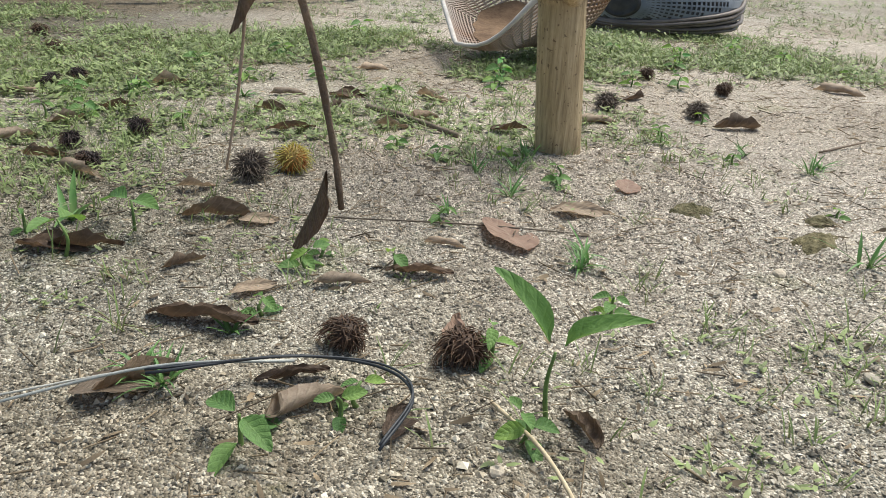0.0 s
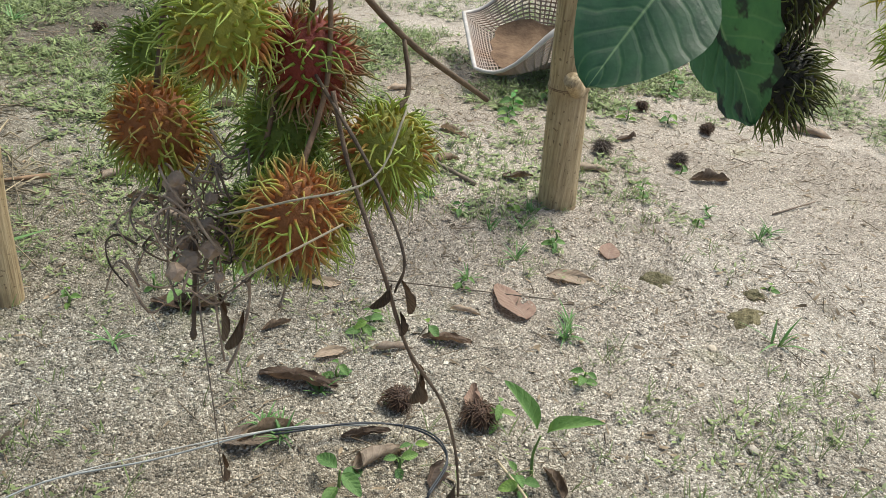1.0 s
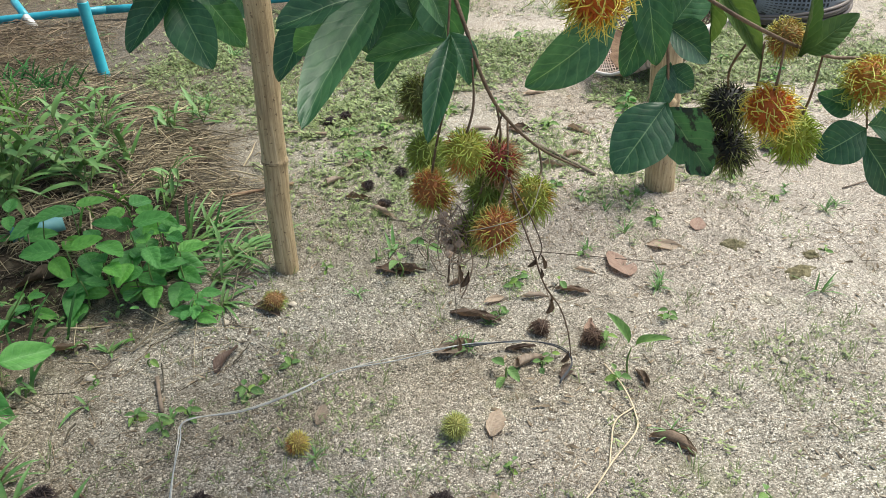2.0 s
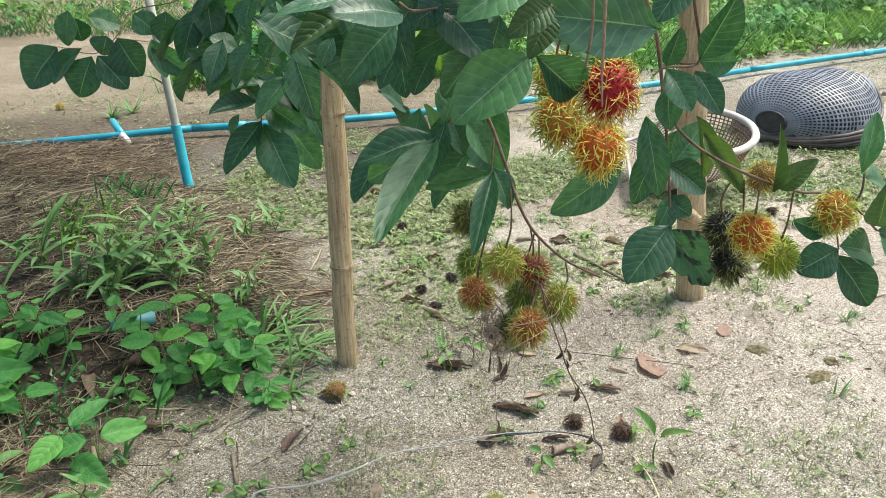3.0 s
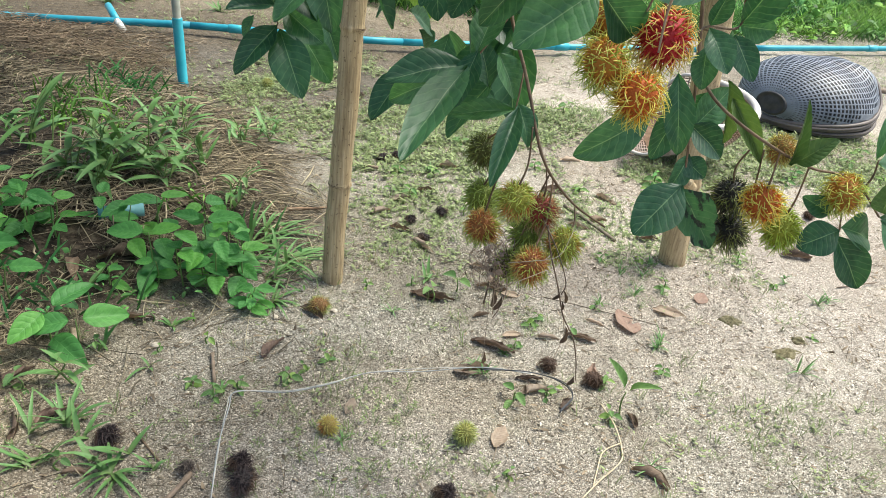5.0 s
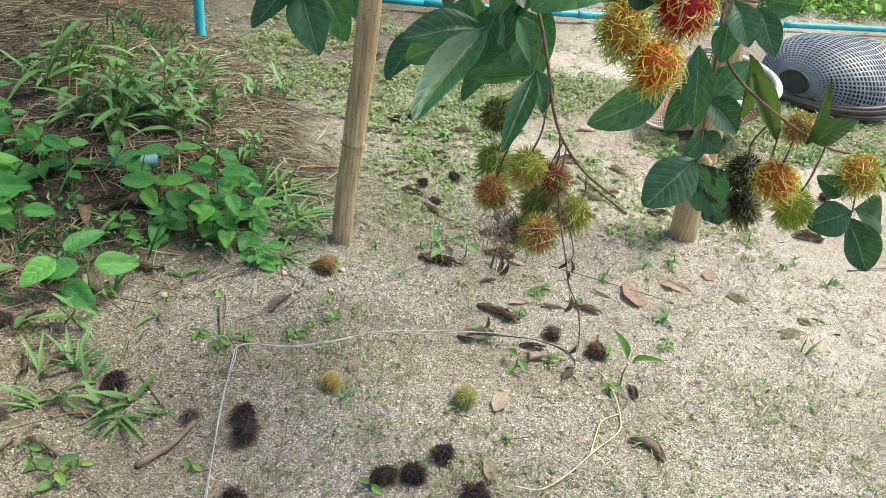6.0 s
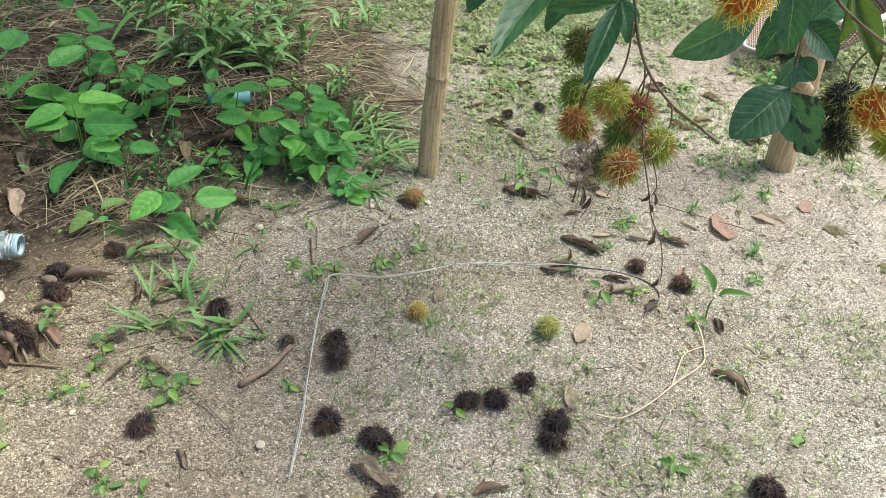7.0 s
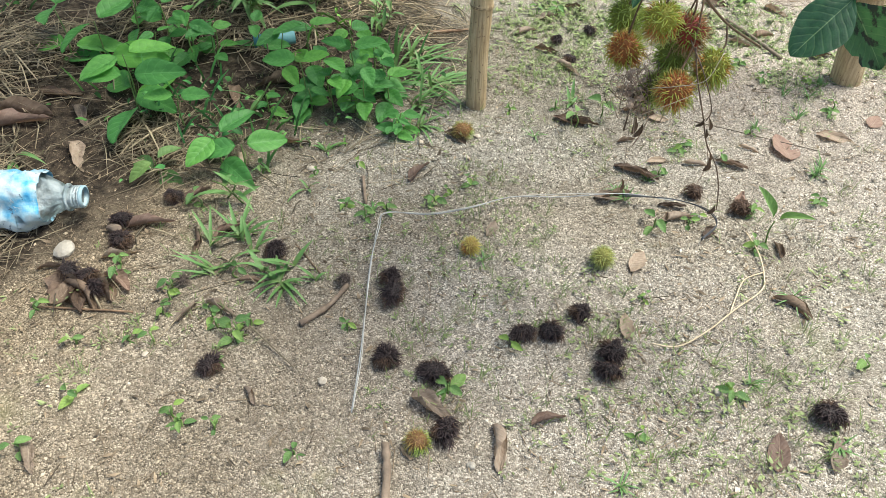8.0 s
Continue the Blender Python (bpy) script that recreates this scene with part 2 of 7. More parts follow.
M_BASKET = simple("dusty_grey_plastic", (0.16, 0.18, 0.215), (0.31, 0.34, 0.40), 16, 0.42, bumps=0.2, spec=0.5)
M_BASKET_RIM = simple("worn_brown_grey_plastic", (0.075, 0.066, 0.064), (0.18, 0.16, 0.155), 12, 0.5, bumps=0.3)
M_BASKET_OLD = simple("muddy_plastic_lattice", (0.26, 0.125, 0.055), (0.36, 0.32, 0.29), 5, 0.6, bumps=0.3)
M_RIM_PALE = simple("chalky_pale_rim", (0.34, 0.335, 0.33), (0.56, 0.555, 0.55), 22, 0.55, bumps=0.2)
M_DIRT = simple("caked_dirt", (0.10, 0.06, 0.035), (0.24, 0.16, 0.10), 30, 0.9, bumps=0.6)
M_WIRE = simple("black_sheathed_wire", (0.018, 0.022, 0.030), (0.065, 0.072, 0.085), 30, 0.5, bumps=0.1, spec=0.35)
M_WIRE_PALE = simple("bare_grey_wire", (0.31, 0.32, 0.31), (0.56, 0.57, 0.55), 40, 0.45, bumps=0.1, spec=0.6)
M_STRING = simple("pale_plant_string", (0.40, 0.34, 0.24), (0.60, 0.52, 0.38), 50, 0.8)
M_STONE = simple("pale_quartz_stone", (0.36, 0.32, 0.26), (0.60, 0.55, 0.47), 40, 0.7, bumps=0.4)
M_STRAW = along_material("dry_straw", [(0, (0.20, 0.165, 0.115)), (0.5, (0.34, 0.285, 0.20)), (1, (0.27, 0.215, 0.15))], 0.7, (0.15, 1.9))
M_GRASS = along_material("grass_blade", [(0, (0.15, 0.22, 0.075)), (0.4, (0.115, 0.245, 0.075)), (1, (0.17, 0.30, 0.11))], 0.5, (0.45, 1.5))
M_PALEGRASS = along_material("short_pale_grass", [(0, (0.22, 0.23, 0.11)), (0.5, (0.17, 0.245, 0.085)), (1, (0.25, 0.30, 0.125))], 0.55, (0.7, 1.35))
M_SPROUT = along_material("leafy_sprout", [(0, (0.22, 0.255, 0.115)), (0.5, (0.25, 0.315, 0.135)), (1, (0.33, 0.385, 0.185))], 0.6, (0.55, 1.3))
M_UNDER = along_material("undergrowth_leaf", [(0, (0.06, 0.15, 0.035)), (0.5, (0.115, 0.27, 0.06)), (1, (0.17, 0.34, 0.08))], 0.6, (0.35, 1.5), patches=((0.60, 0.85, 1.15), (1.45, 1.25, 0.8)), gloss=0.25)
M_CROWN = along_material("unseen_crown_leaf", [(0, (0.02, 0.07, 0.03)), (1, (0.035, 0.11, 0.045))], 0.4)
M_LITTER = along_material("soil_litter_bits", [(0, (0.12, 0.09, 0.062)), (1, (0.22, 0.17, 0.12))], 0.8, (0.5, 2.3))
M_MOSS = simple("olive_moss", (0.085, 0.075, 0.035), (0.31, 0.275, 0.16), 140, 0.9, bumps=1.0)
M_CAP = simple("faded_blue_grey_cap", (0.20, 0.34, 0.42), (0.36, 0.48, 0.54), 40, 0.5)
M_BOTTLE = bottle_material()
M_LABEL = label_material()

SPINES = {
    "red": ((0.42, 0.010, 0.02), [(0, (0.45, 0.012, 0.025)), (0.25, (0.52, 0.05, 0.03)), (0.5, (0.64, 0.40, 0.08)), (1, (0.60, 0.60, 0.18))]),
    "gold": ((0.50, 0.12, 0.02), [(0, (0.58, 0.10, 0.02)), (0.25, (0.70, 0.29, 0.03)), (0.5, (0.74, 0.56, 0.08)), (1, (0.70, 0.70, 0.19))]),
    "yellow": ((0.42, 0.18, 0.03), [(0, (0.56, 0.17, 0.03)), (0.3, (0.60, 0.42, 0.06)), (0.6, (0.64, 0.62, 0.13)), (1, (0.62, 0.70, 0.22))]),
    "lime": ((0.30, 0.31, 0.05), [(0, (0.40, 0.30, 0.045)), (0.25, (0.40, 0.42, 0.065)), (0.55, (0.42, 0.52, 0.095)), (1, (0.52, 0.62, 0.19))]),
    "lime2": ((0.264, 0.312, 0.036), [(0, (0.336, 0.384, 0.036)), (0.5, (0.384, 0.504, 0.060)), (1, (0.432, 0.552, 0.120))]),
    "green": ((0.17, 0.23, 0.04), [(0, (0.24, 0.27, 0.04)), (0.4, (0.30, 0.41, 0.075)), (1, (0.45, 0.57, 0.16))]),
    "olive": ((0.108, 0.120, 0.030), [(0, (0.132, 0.120, 0.036)), (0.5, (0.168, 0.204, 0.048)), (1, (0.252, 0.312, 0.084))]),
    "orange": ((0.40, 0.15, 0.045), [(0, (0.50, 0.14, 0.05)), (0.35, (0.54, 0.26, 0.075)), (0.7, (0.52, 0.42, 0.12)), (1, (0.47, 0.51, 0.17))]),
    "rust": ((0.36, 0.06, 0.04), [(0, (0.42, 0.07, 0.045)), (0.5, (0.43, 0.24, 0.12)), (1, (0.42, 0.38, 0.19))]),
    "black": ((0.022, 0.022, 0.018), [(0, (0.025, 0.024, 0.02)), (0.5, (0.055, 0.058, 0.03)), (1, (0.24, 0.29, 0.09))]),
    "pale_yellow": ((0.34, 0.24, 0.07), [(0, (0.42, 0.27, 0.07)), (0.4, (0.54, 0.45, 0.10)), (1, (0.60, 0.60, 0.20))]),
    "pale_lime": ((0.26, 0.26, 0.07), [(0, (0.32, 0.30, 0.07)), (0.5, (0.38, 0.42, 0.13)), (1, (0.42, 0.48, 0.20))]),
    "faded": ((0.24, 0.13, 0.055), [(0, (0.28, 0.13, 0.05)), (0.5, (0.33, 0.24, 0.08)), (1, (0.36, 0.36, 0.13))]),
    "husk": ((0.022, 0.015, 0.015), [(0, (0.022, 0.014, 0.015)), (0.5, (0.042, 0.027, 0.028)), (1, (0.115, 0.080, 0.078))]),
    "husk_brown": ((0.075, 0.042, 0.028), [(0, (0.07, 0.038, 0.026)), (0.6, (0.12, 0.070, 0.046)), (1, (0.19, 0.125, 0.085))]),
    "husk_grey": ((0.085, 0.066, 0.056), [(0, (0.07, 0.052, 0.046)), (0.5, (0.16, 0.125, 0.105)), (1, (0.34, 0.285, 0.235))]),
}
FLANK = {"faded": "green", "lime": "orange", "orange": "lime", "rust": "green", "gold": "yellow", "yellow": "lime", "lime2": "lime", "black": "olive", "pale_yellow": "orange", "husk": "husk_brown"}
M_SPINE = {k: along_material("spines_" + k, v[1], 0.5, flank=SPINES[FLANK[k]][1] if k in FLANK else None) for k, v in SPINES.items()}
M_SKIN = {k: simple("skin_" + k, tuple(c * 0.75 for c in v[0]), v[0], 120, 0.6, bumps=0.5) for k, v in SPINES.items()}


# ---- building helpers ----
def make_mesh(name, verts, faces, material, uvs=None, along=None, smooth=True):
    me = bpy.data.meshes.new(name)
    me.from_pydata(verts if isinstance(verts, list) else verts.tolist(), [], faces if isinstance(faces, list) else faces.tolist())
    me.materials.append(material)
    if uvs is not None:
        lay = me.uv_layers.new(name="UVMap")
        idx = np.empty(len(me.loops), dtype=np.int32)
        me.loops.foreach_get("vertex_index", idx)
        lay.data.foreach_set("uv", np.asarray(uvs, dtype=np.float32)[idx].ravel())
    if along is not None:
        at = me.attributes.new("along", 'FLOAT', 'POINT')
        at.data.foreach_set("value", np.asarray(along, dtype=np.float32))
    if smooth:
        me.polygons.foreach_set("use_smooth", [True] * len(me.polygons))
    return me


def part(name, mesh, parent, label="", m=None):
    ob = new(name, mesh)
    ob.parent = parent
    if m is not None:
        ob.matrix_basis = m
    if label:
        ob["label"] = label
    return ob


def thing(name, at, label, category, group="", kind="", rz=0.0):
    ob = new(name)
    ob.empty_display_size = 0.02
    ob.matrix_basis = pose(*at, 0, 0, rz)
    return tagged(ob, label, category, group, kind)


class Soup:
    """Collects vertices and faces of one mesh."""

    def __init__(self):
        self.v, self.f, self.a = [], [], []

    def tube(self, pts, radii, sides=6, caps=True, along=True):
        base = len(self.v)
        pts = [Vector(p) for p in pts]
        k = len(pts)
        ref = Vector((0.31, 0.52, 0.79))
        for i, p in enumerate(pts):
            d = (pts[min(i + 1, k - 1)] - pts[max(i - 1, 0)]).normalized()
            x = d.cross(ref)
            if x.length < 0.05:
                x = d.cross(Vector((1, 0, 0)))
            x.normalize()
            y = d.cross(x)
            r = radii[i] if isinstance(radii, (list, tuple)) else radii
            for s in range(sides):
                a = 2 * math.pi * s / sides
                self.v.append(tuple(p + (x * math.cos(a) + y * math.sin(a)) * r))
                self.a.append(i / (k - 1))
        for i in range(k - 1):
            for s in range(sides):
                s2 = (s + 1) % sides
                q = base + i * sides
                self.f.append((q + s, q + s2, q + sides + s2, q + sides + s))
        if caps:
            self.f.append(tuple(base + s for s in reversed(range(sides))))
            self.f.append(tuple(base + (k - 1) * sides + s for s in range(sides)))

    def blade(self, root, tip, width, normal, sag=0.0, segs=3):
        """A thin tapering leaf blade."""
        base = len(self.v)
        root, tip = Vector(root), Vector(tip)
        d = tip - root
        x = d.cross(Vector(normal))
        if x.length < 1e-6:
            x = Vector((1, 0, 0))
        x.normalize()
        for i in range(segs + 1):
            t = i / segs
            p = root + d * t + Vector((0, 0, sag * 4 * t * (1 - t)))
            w = width * (0.55 + 0.9 * t) * (1 - t) ** 0.6 if i < segs else 0.0004
            self.v += [tuple(p - x * w), tuple(p + x * w)]
            self.a += [t, t]
        for i in range(segs):
            q = base + 2 * i
            self.f.append((q, q + 1, q + 3, q + 2))

    def mesh(self, name, material, smooth=True):
        return make_mesh(name, self.v, self.f, material, along=self.a, smooth=smooth)


def smooth_path(pts, steps=6):
    """Catmull-Rom through the points."""
    p = [Vector(a) for a in pts]
    p = [p[0] * 2 - p[1]] + p + [p[-1] * 2 - p[-2]]
    out = []
    for i in range(1, len(p) - 2):
        for s in range(steps):
            t = s / steps
            a, b, c, d = p[i - 1:i + 3]
            out.append(0.5 * ((2 * b) + (c - a) * t + (2 * a - 5 * b + 4 * c - d) * t * t + (3 * b - a - 3 * c + d) * t ** 3))
    return out + [p[-2]]


def taper(a, b, k):
    return [a + (b - a) * i / (k - 1) for i in range(k)]


# ---- the lie of the land ----
EDGE = [(-3.9, 0.3), (-3.6, -1.6), (-2.6, -2.1), (-1.6, -1.65), (-1.05, -1.0), (-0.79, -0.74), (-0.62, -0.38), (-0.32, -0.12), (-0.15, 0.25), (-0.22, 0.6), (-0.6, 1.25), (-1.1, 1.7), (-1.9, 2.2), (-3.0, 2.3), (-3.7, 1.5), (-3.9, 0.3)]


def mound_table():
    """Signed distance inside the mulched mound's edge, on a grid of 2 cm."""
    gx, gy = np.meshgrid(np.arange(-4.4, 0.7, 0.02), np.arange(-2.7, 2.9, 0.02), indexing="ij")
    best, inside = np.full(gx.shape, 9.0), np.zeros(gx.shape, dtype=bool)
    for (x1, y1), (x2, y2) in zip(EDGE, EDGE[1:]):
        k = np.clip(((gx - x1) * (x2 - x1) + (gy - y1) * (y2 - y1)) / ((x2 - x1) ** 2 + (y2 - y1) ** 2), 0, 1)
        best = np.minimum(best, np.hypot(gx - x1 - k * (x2 - x1), gy - y1 - k * (y2 - y1)))
        if y1 != y2:
            inside ^= ((y1 > gy) != (y2 > gy)) & (gx < (x2 - x1) * (gy - y1) / (y2 - y1) + x1)
    return np.where(inside, best, -best).tolist()


MOUND = mound_table()


def mound(x, y):
    u, v = (x + 4.4) * 50, (y + 2.7) * 50
    if u < 0 or v < 0 or u > 253 or v > 278:
        return -1.0
    i, j = int(u), int(v)
    u, v = u - i, v - j
    a, b = MOUND[i], MOUND[i + 1]
    return (a[j] * (1 - v) + a[j + 1] * v) * (1 - u) + (b[j] * (1 - v) + b[j + 1] * v) * u


def gz(x, y):
    """Height of the ground."""
    k = max(0.0, min(1.0, (mound(x, y) + 0.05) / 0.75))
    z = 0.11 * k * k * (3 - 2 * k)
    near = 1.0 if abs(x) < 4 and -3 < y < 6 else 0.6
    z += near * 0.010 * noise.noise((x * 2.3, y * 2.3, 1.7)) + near * 0.006 * noise.noise((x * 9, y * 9, 4.1))
    far = math.hypot(x, y)
    if far > 7:
        z += 0.02 * (far - 7) * max(-0.3, noise.noise((x * 0.11, y * 0.11, 0)))
    return z


def zones(x, y):
    """How much litter, brown tint and pale tint the soil has here."""
    def ease(v):
        return max(0.0, min(1.0, v))
    m = mound(x, y) + 0.09 * noise.noise((x * 4, y * 4, 0.3))
    litter = ease((m + 0.10 + 0.08 * noise.noise((x * 9, y * 9, 5))) / 0.2)
    wx, wy = x + 0.35 * noise.noise((x * 1.3, y * 1.3, 2)), y + 0.35 * noise.noise((x * 1.3, y * 1.3, 8))
    brown = ease((0.15 - wx) / 0.8) * ease((0.5 - wy) / 0.8) * ease((4.5 + wx) / 2.0) * ease((3.2 + wy) / 1.5)
    # one more browner oval near the middle
    brown = max(brown, 0.45 * ease(1.3 - math.hypot((wx - 0.16) / 0.42, (wy + 0.40) / 0.18)))
    pale = ease((wx - 0.15) / 0.7) * ease((wy + 0.65) / 0.7) * ease((7.0 - y) / 2.0) * max(0.25, min(1.0, 2.9 - y))
    # one more paler oval, further forward
    pale = max(pale, 0.5 * ease(1.6 - math.hypot((wx - 0.28) / 0.55, (wy + 0.92) / 0.36)))
    brown = max(brown, 0.8 * ease((wy - 1.9) / 0.5) * ease((1.0 - wx) / 0.6), ease((y - 5.5) / 1.0))
    litter = max(litter, 0.7 * ease((wy - 1.0) / 0.7) * ease((0.7 - wx) / 0.9) * ease((x + 3.6) / 1.2) * ease((3.3 - y) / 0.6))
    return litter, brown, pale * (0.5 if x < -1 else 1.0), 1


def crumbs(x, y):
    """Clods and scuffs of the sand."""
    return 0.004 * noise.noise((x * 22, y * 22, 2.2)) + 0.0030 * noise.noise((x * 55, y * 55, 7.7)) + 0.0012 * noise.noise((x * 120, y * 120, 1.1))


def spread_lines(stops, reach):
    """Grid lines: close together in the middle, ever wider outwards."""
    mid = [stops[0][0]]
    for (a, step), (b, _) in zip(stops, stops[1:]):
        n = round((b - a) / step)
        mid += [a + (b - a) * k / n for k in range(1, n + 1)]
    step, a, out, left = stops[0][1], mid[-1], [], []
    while a < reach:
        step *= 1.22
        a += step
        out.append(a)
    step, a = stops[0][1], mid[0]
    while a > -reach:
        step *= 1.22
        a -= step
        left.append(a)
    return left[::-1] + mid + out


def build_ground():
    xs = spread_lines([(-1.7, 0.02), (-0.8, 0.01), (1.3, 0.02), (2.6, 0.02)], 400)
    ys = spread_lines([(-1.7, 0.02), (-1.2, 0.01), (0.4, 0.02), (3.2, 0.02)], 400)
    nx, ny = len(xs), len(ys)
    v, zone = [], []
    for y in ys:
        for x in xs:
            v.append((x, y, gz(x, y) + (crumbs(x, y) if -2 < x < 3 and -2 < y < 4 else 0.0)))
            zone.append(zones(x, y))
    f = [(j * nx + i, j * nx + i + 1, (j + 1) * nx + i + 1, (j + 1) * nx + i) for j in range(ny - 1) for i in range(nx - 1)]
    me = make_mesh("ground", v, f, M_GROUND)
    at = me.attributes.new("zone", 'FLOAT_COLOR', 'POINT')
    at.data.foreach_set("color", np.asarray(zone, dtype=np.float32).ravel())
    tagged(new("ground", me), "coarse sandy orchard soil with thin weeds", "ground", kind="structure")


build_ground()

OCTA = np.array([(1, 0, 0), (-1, 0, 0), (0, 1, 0), (0, -1, 0), (0, 0, 1), (0, 0, -1)], dtype=float)
OCTF = np.array([(0, 2, 4), (2, 1, 4), (1, 3, 4), (3, 0, 4), (2, 0, 5), (1, 2, 5), (3, 1, 5), (0, 3, 5)])


def build_grains(name, label, spans, shape, faces, seed, lo, hi, material=M_GRAIN):
    """Loose grit that lies on the soil, thickest where one stands close to it. lo, hi: radii of the usual and the largest grains."""
    rng = np.random.default_rng(seed)
    x = np.concatenate([rng.uniform(a, c, n) for n, a, c, _, _ in spans])
    y = np.concatenate([rng.uniform(a, c, n) for n, _, _, a, c in spans])
    size = lo * 0.6 + np.clip(rng.gamma(2.0, lo * 0.3, len(x)), 0, hi - lo * 0.6)
    keep = [i for i in range(len(x)) if mound(x[i], y[i]) < -0.03 or rng.random() < 0.2]
    x, y, size = x[keep], y[keep], size[keep]
    n, k = len(x), len(shape)
    z = np.array([gz(a, c) + crumbs(a, c) for a, c in zip(x, y)])
    sc = rng.uniform(0.65, 1.35, (n, 3)) * size[:, None]
    sc[:, 2] *= 0.72
    p = shape[None] * sc[:, None, :] * rng.uniform(0.72, 1.22, (n, k, 1))
    ang = rng.uniform(0, 6.283, n)
    c, s = np.cos(ang)[:, None], np.sin(ang)[:, None]
    tilt = rng.uniform(-0.8, 0.8, n)[:, None]
    px, py, pz = p[:, :, 0], p[:, :, 1], p[:, :, 2]
    py, pz = py * np.cos(tilt) - pz * np.sin(tilt), py * np.sin(tilt) + pz * np.cos(tilt)
    q = np.stack([px * c - py * s + x[:, None], px * s + py * c + y[:, None], pz + z[:, None] + size[:, None] * 0.2], axis=2)
    f = faces[None] + k * np.arange(n)[:, None, None]
    me = make_mesh(name, q.reshape(-1, 3), f.reshape(-1, 3), material, smooth=False)
    zone = np.array([zones(a, c) for a, c in zip(x, y)], dtype=np.float32)
    at = me.attributes.new("zone", 'FLOAT_COLOR', 'POINT')
    at.data.foreach_set("color", np.repeat(zone, k, axis=0).ravel())
    tagged(new(name, me), label, "gravel", kind="stuff")


build_grains("grit", "fine beige gravel grains on sandy soil", [(88000, -0.05, 1.15, -0.62, 0.35)], OCTA, OCTF, 6, 0.0013, 0.0032)
build_grains("gravel", "loose tan and white quartz grit on soil", [(40000, -1.0, 0.3, -1.35, -0.1), (22000, 0.3, 1.3, -1.35, -0.6), (8000, 1.1, 2.0, -0.9, 0.6), (12000, 0.0, 2.4, 0.3, 1.6)], OCTA, OCTF, 5, 0.0013, 0.0032)
build_grains("pebbles", "scattered small pale pebbles on brown soil", [(9000, -0.9, 1.3, -1.3, 0.0), (3000, 0.0, 1.6, 0.0, 1.0)], OCTA, OCTF, 8, 0.0019, 0.0046, M_QUARTZ)


# ---- bamboo stakes ----
def bamboo_stake(at, top, r0, r1, nodes, label, stub=None, slit=None):
    ob = thing("bamboo_stake", (at[0], at[1], gz(at[0], at[1])), label, "stake", "bamboo stakes under the tree")
    a, b = Vector((0, 0, -0.08)), Vector(top) - Vector((at[0], at[1], 0))
    s = Soup()
    zs = sorted([i / 40 for i in range(41)] + [k + o for k in nodes for o in (-0.008, -0.004, 0.0, 0.004, 0.009)])
    pts, rad = [], []
    for t in zs:
        p = a.lerp(b, t)
        w = 0.004 * noise.noise((t * 7, at[0] * 9, 0))
        pts.append(p + Vector((w, w * 0.5, 0)))
        r = r0 + (r1 - r0) * t
        for k in nodes:
            d = abs(t - k)
            r += 0.0028 * math.exp(-(d / 0.005) ** 2) - 0.0012 * math.exp(-((t - k + 0.012) / 0.005) ** 2)
        rad.append(r)
    s.tube(pts, rad, 28)
    part("culm", s.mesh("culm", M_BAMBOO), ob)
    for k in nodes:
        g = Soup()
        p = a.lerp(b, k)
        d = (b - a).normalized() * 0.0022
        r = r0 + (r1 - r0) * k + 0.0022
        g.tube([p - d, p + d], [r, r], 28, caps=False)
        part("node_ring", g.mesh("node_ring", M_TWIG), ob, "dark ring at the joint")
    if stub:
        g = Soup()
        g.tube(smooth_path([stub[0], stub[1], stub[2]], 4), [0.017, 0.0165, 0.016, 0.0155, 0.015, 0.0155, 0.016, 0.016, 0.0158], 14)
        part("branch_stub", g.mesh("branch_stub", M_BAMBOO), ob, "cut side branch stub")
    if slit:
        g = Soup()
        g.tube([Vector(slit[0]), Vector(slit[0]).lerp(Vector(slit[1]), 0.5), Vector(slit[1])], [0.0026, 0.0040, 0.0022], 5)
        part("split", g.mesh("split", M_DRYSTEM), ob, "long dark drying crack")
    return ob


bamboo_stake((0.0, 0.0), (0.038, 0.02, 1.02), 0.026, 0.026, [0.32, 0.66, 0.95], "slim tan bamboo stake driven into weedy soil")
bamboo_stake((0.984, 0.312), (0.862, 0.30, 1.28), 0.040, 0.034, [0.245, 0.56, 0.86], "thick split bamboo stake with a cut stub",
             stub=[(-0.012, -0.01, 0.245), (-0.035, -0.05, 0.262), (-0.055, -0.068, 0.285)], slit=[(-0.0385, -0.0125, 0.0), (-0.0600, -0.0145, 0.225)])


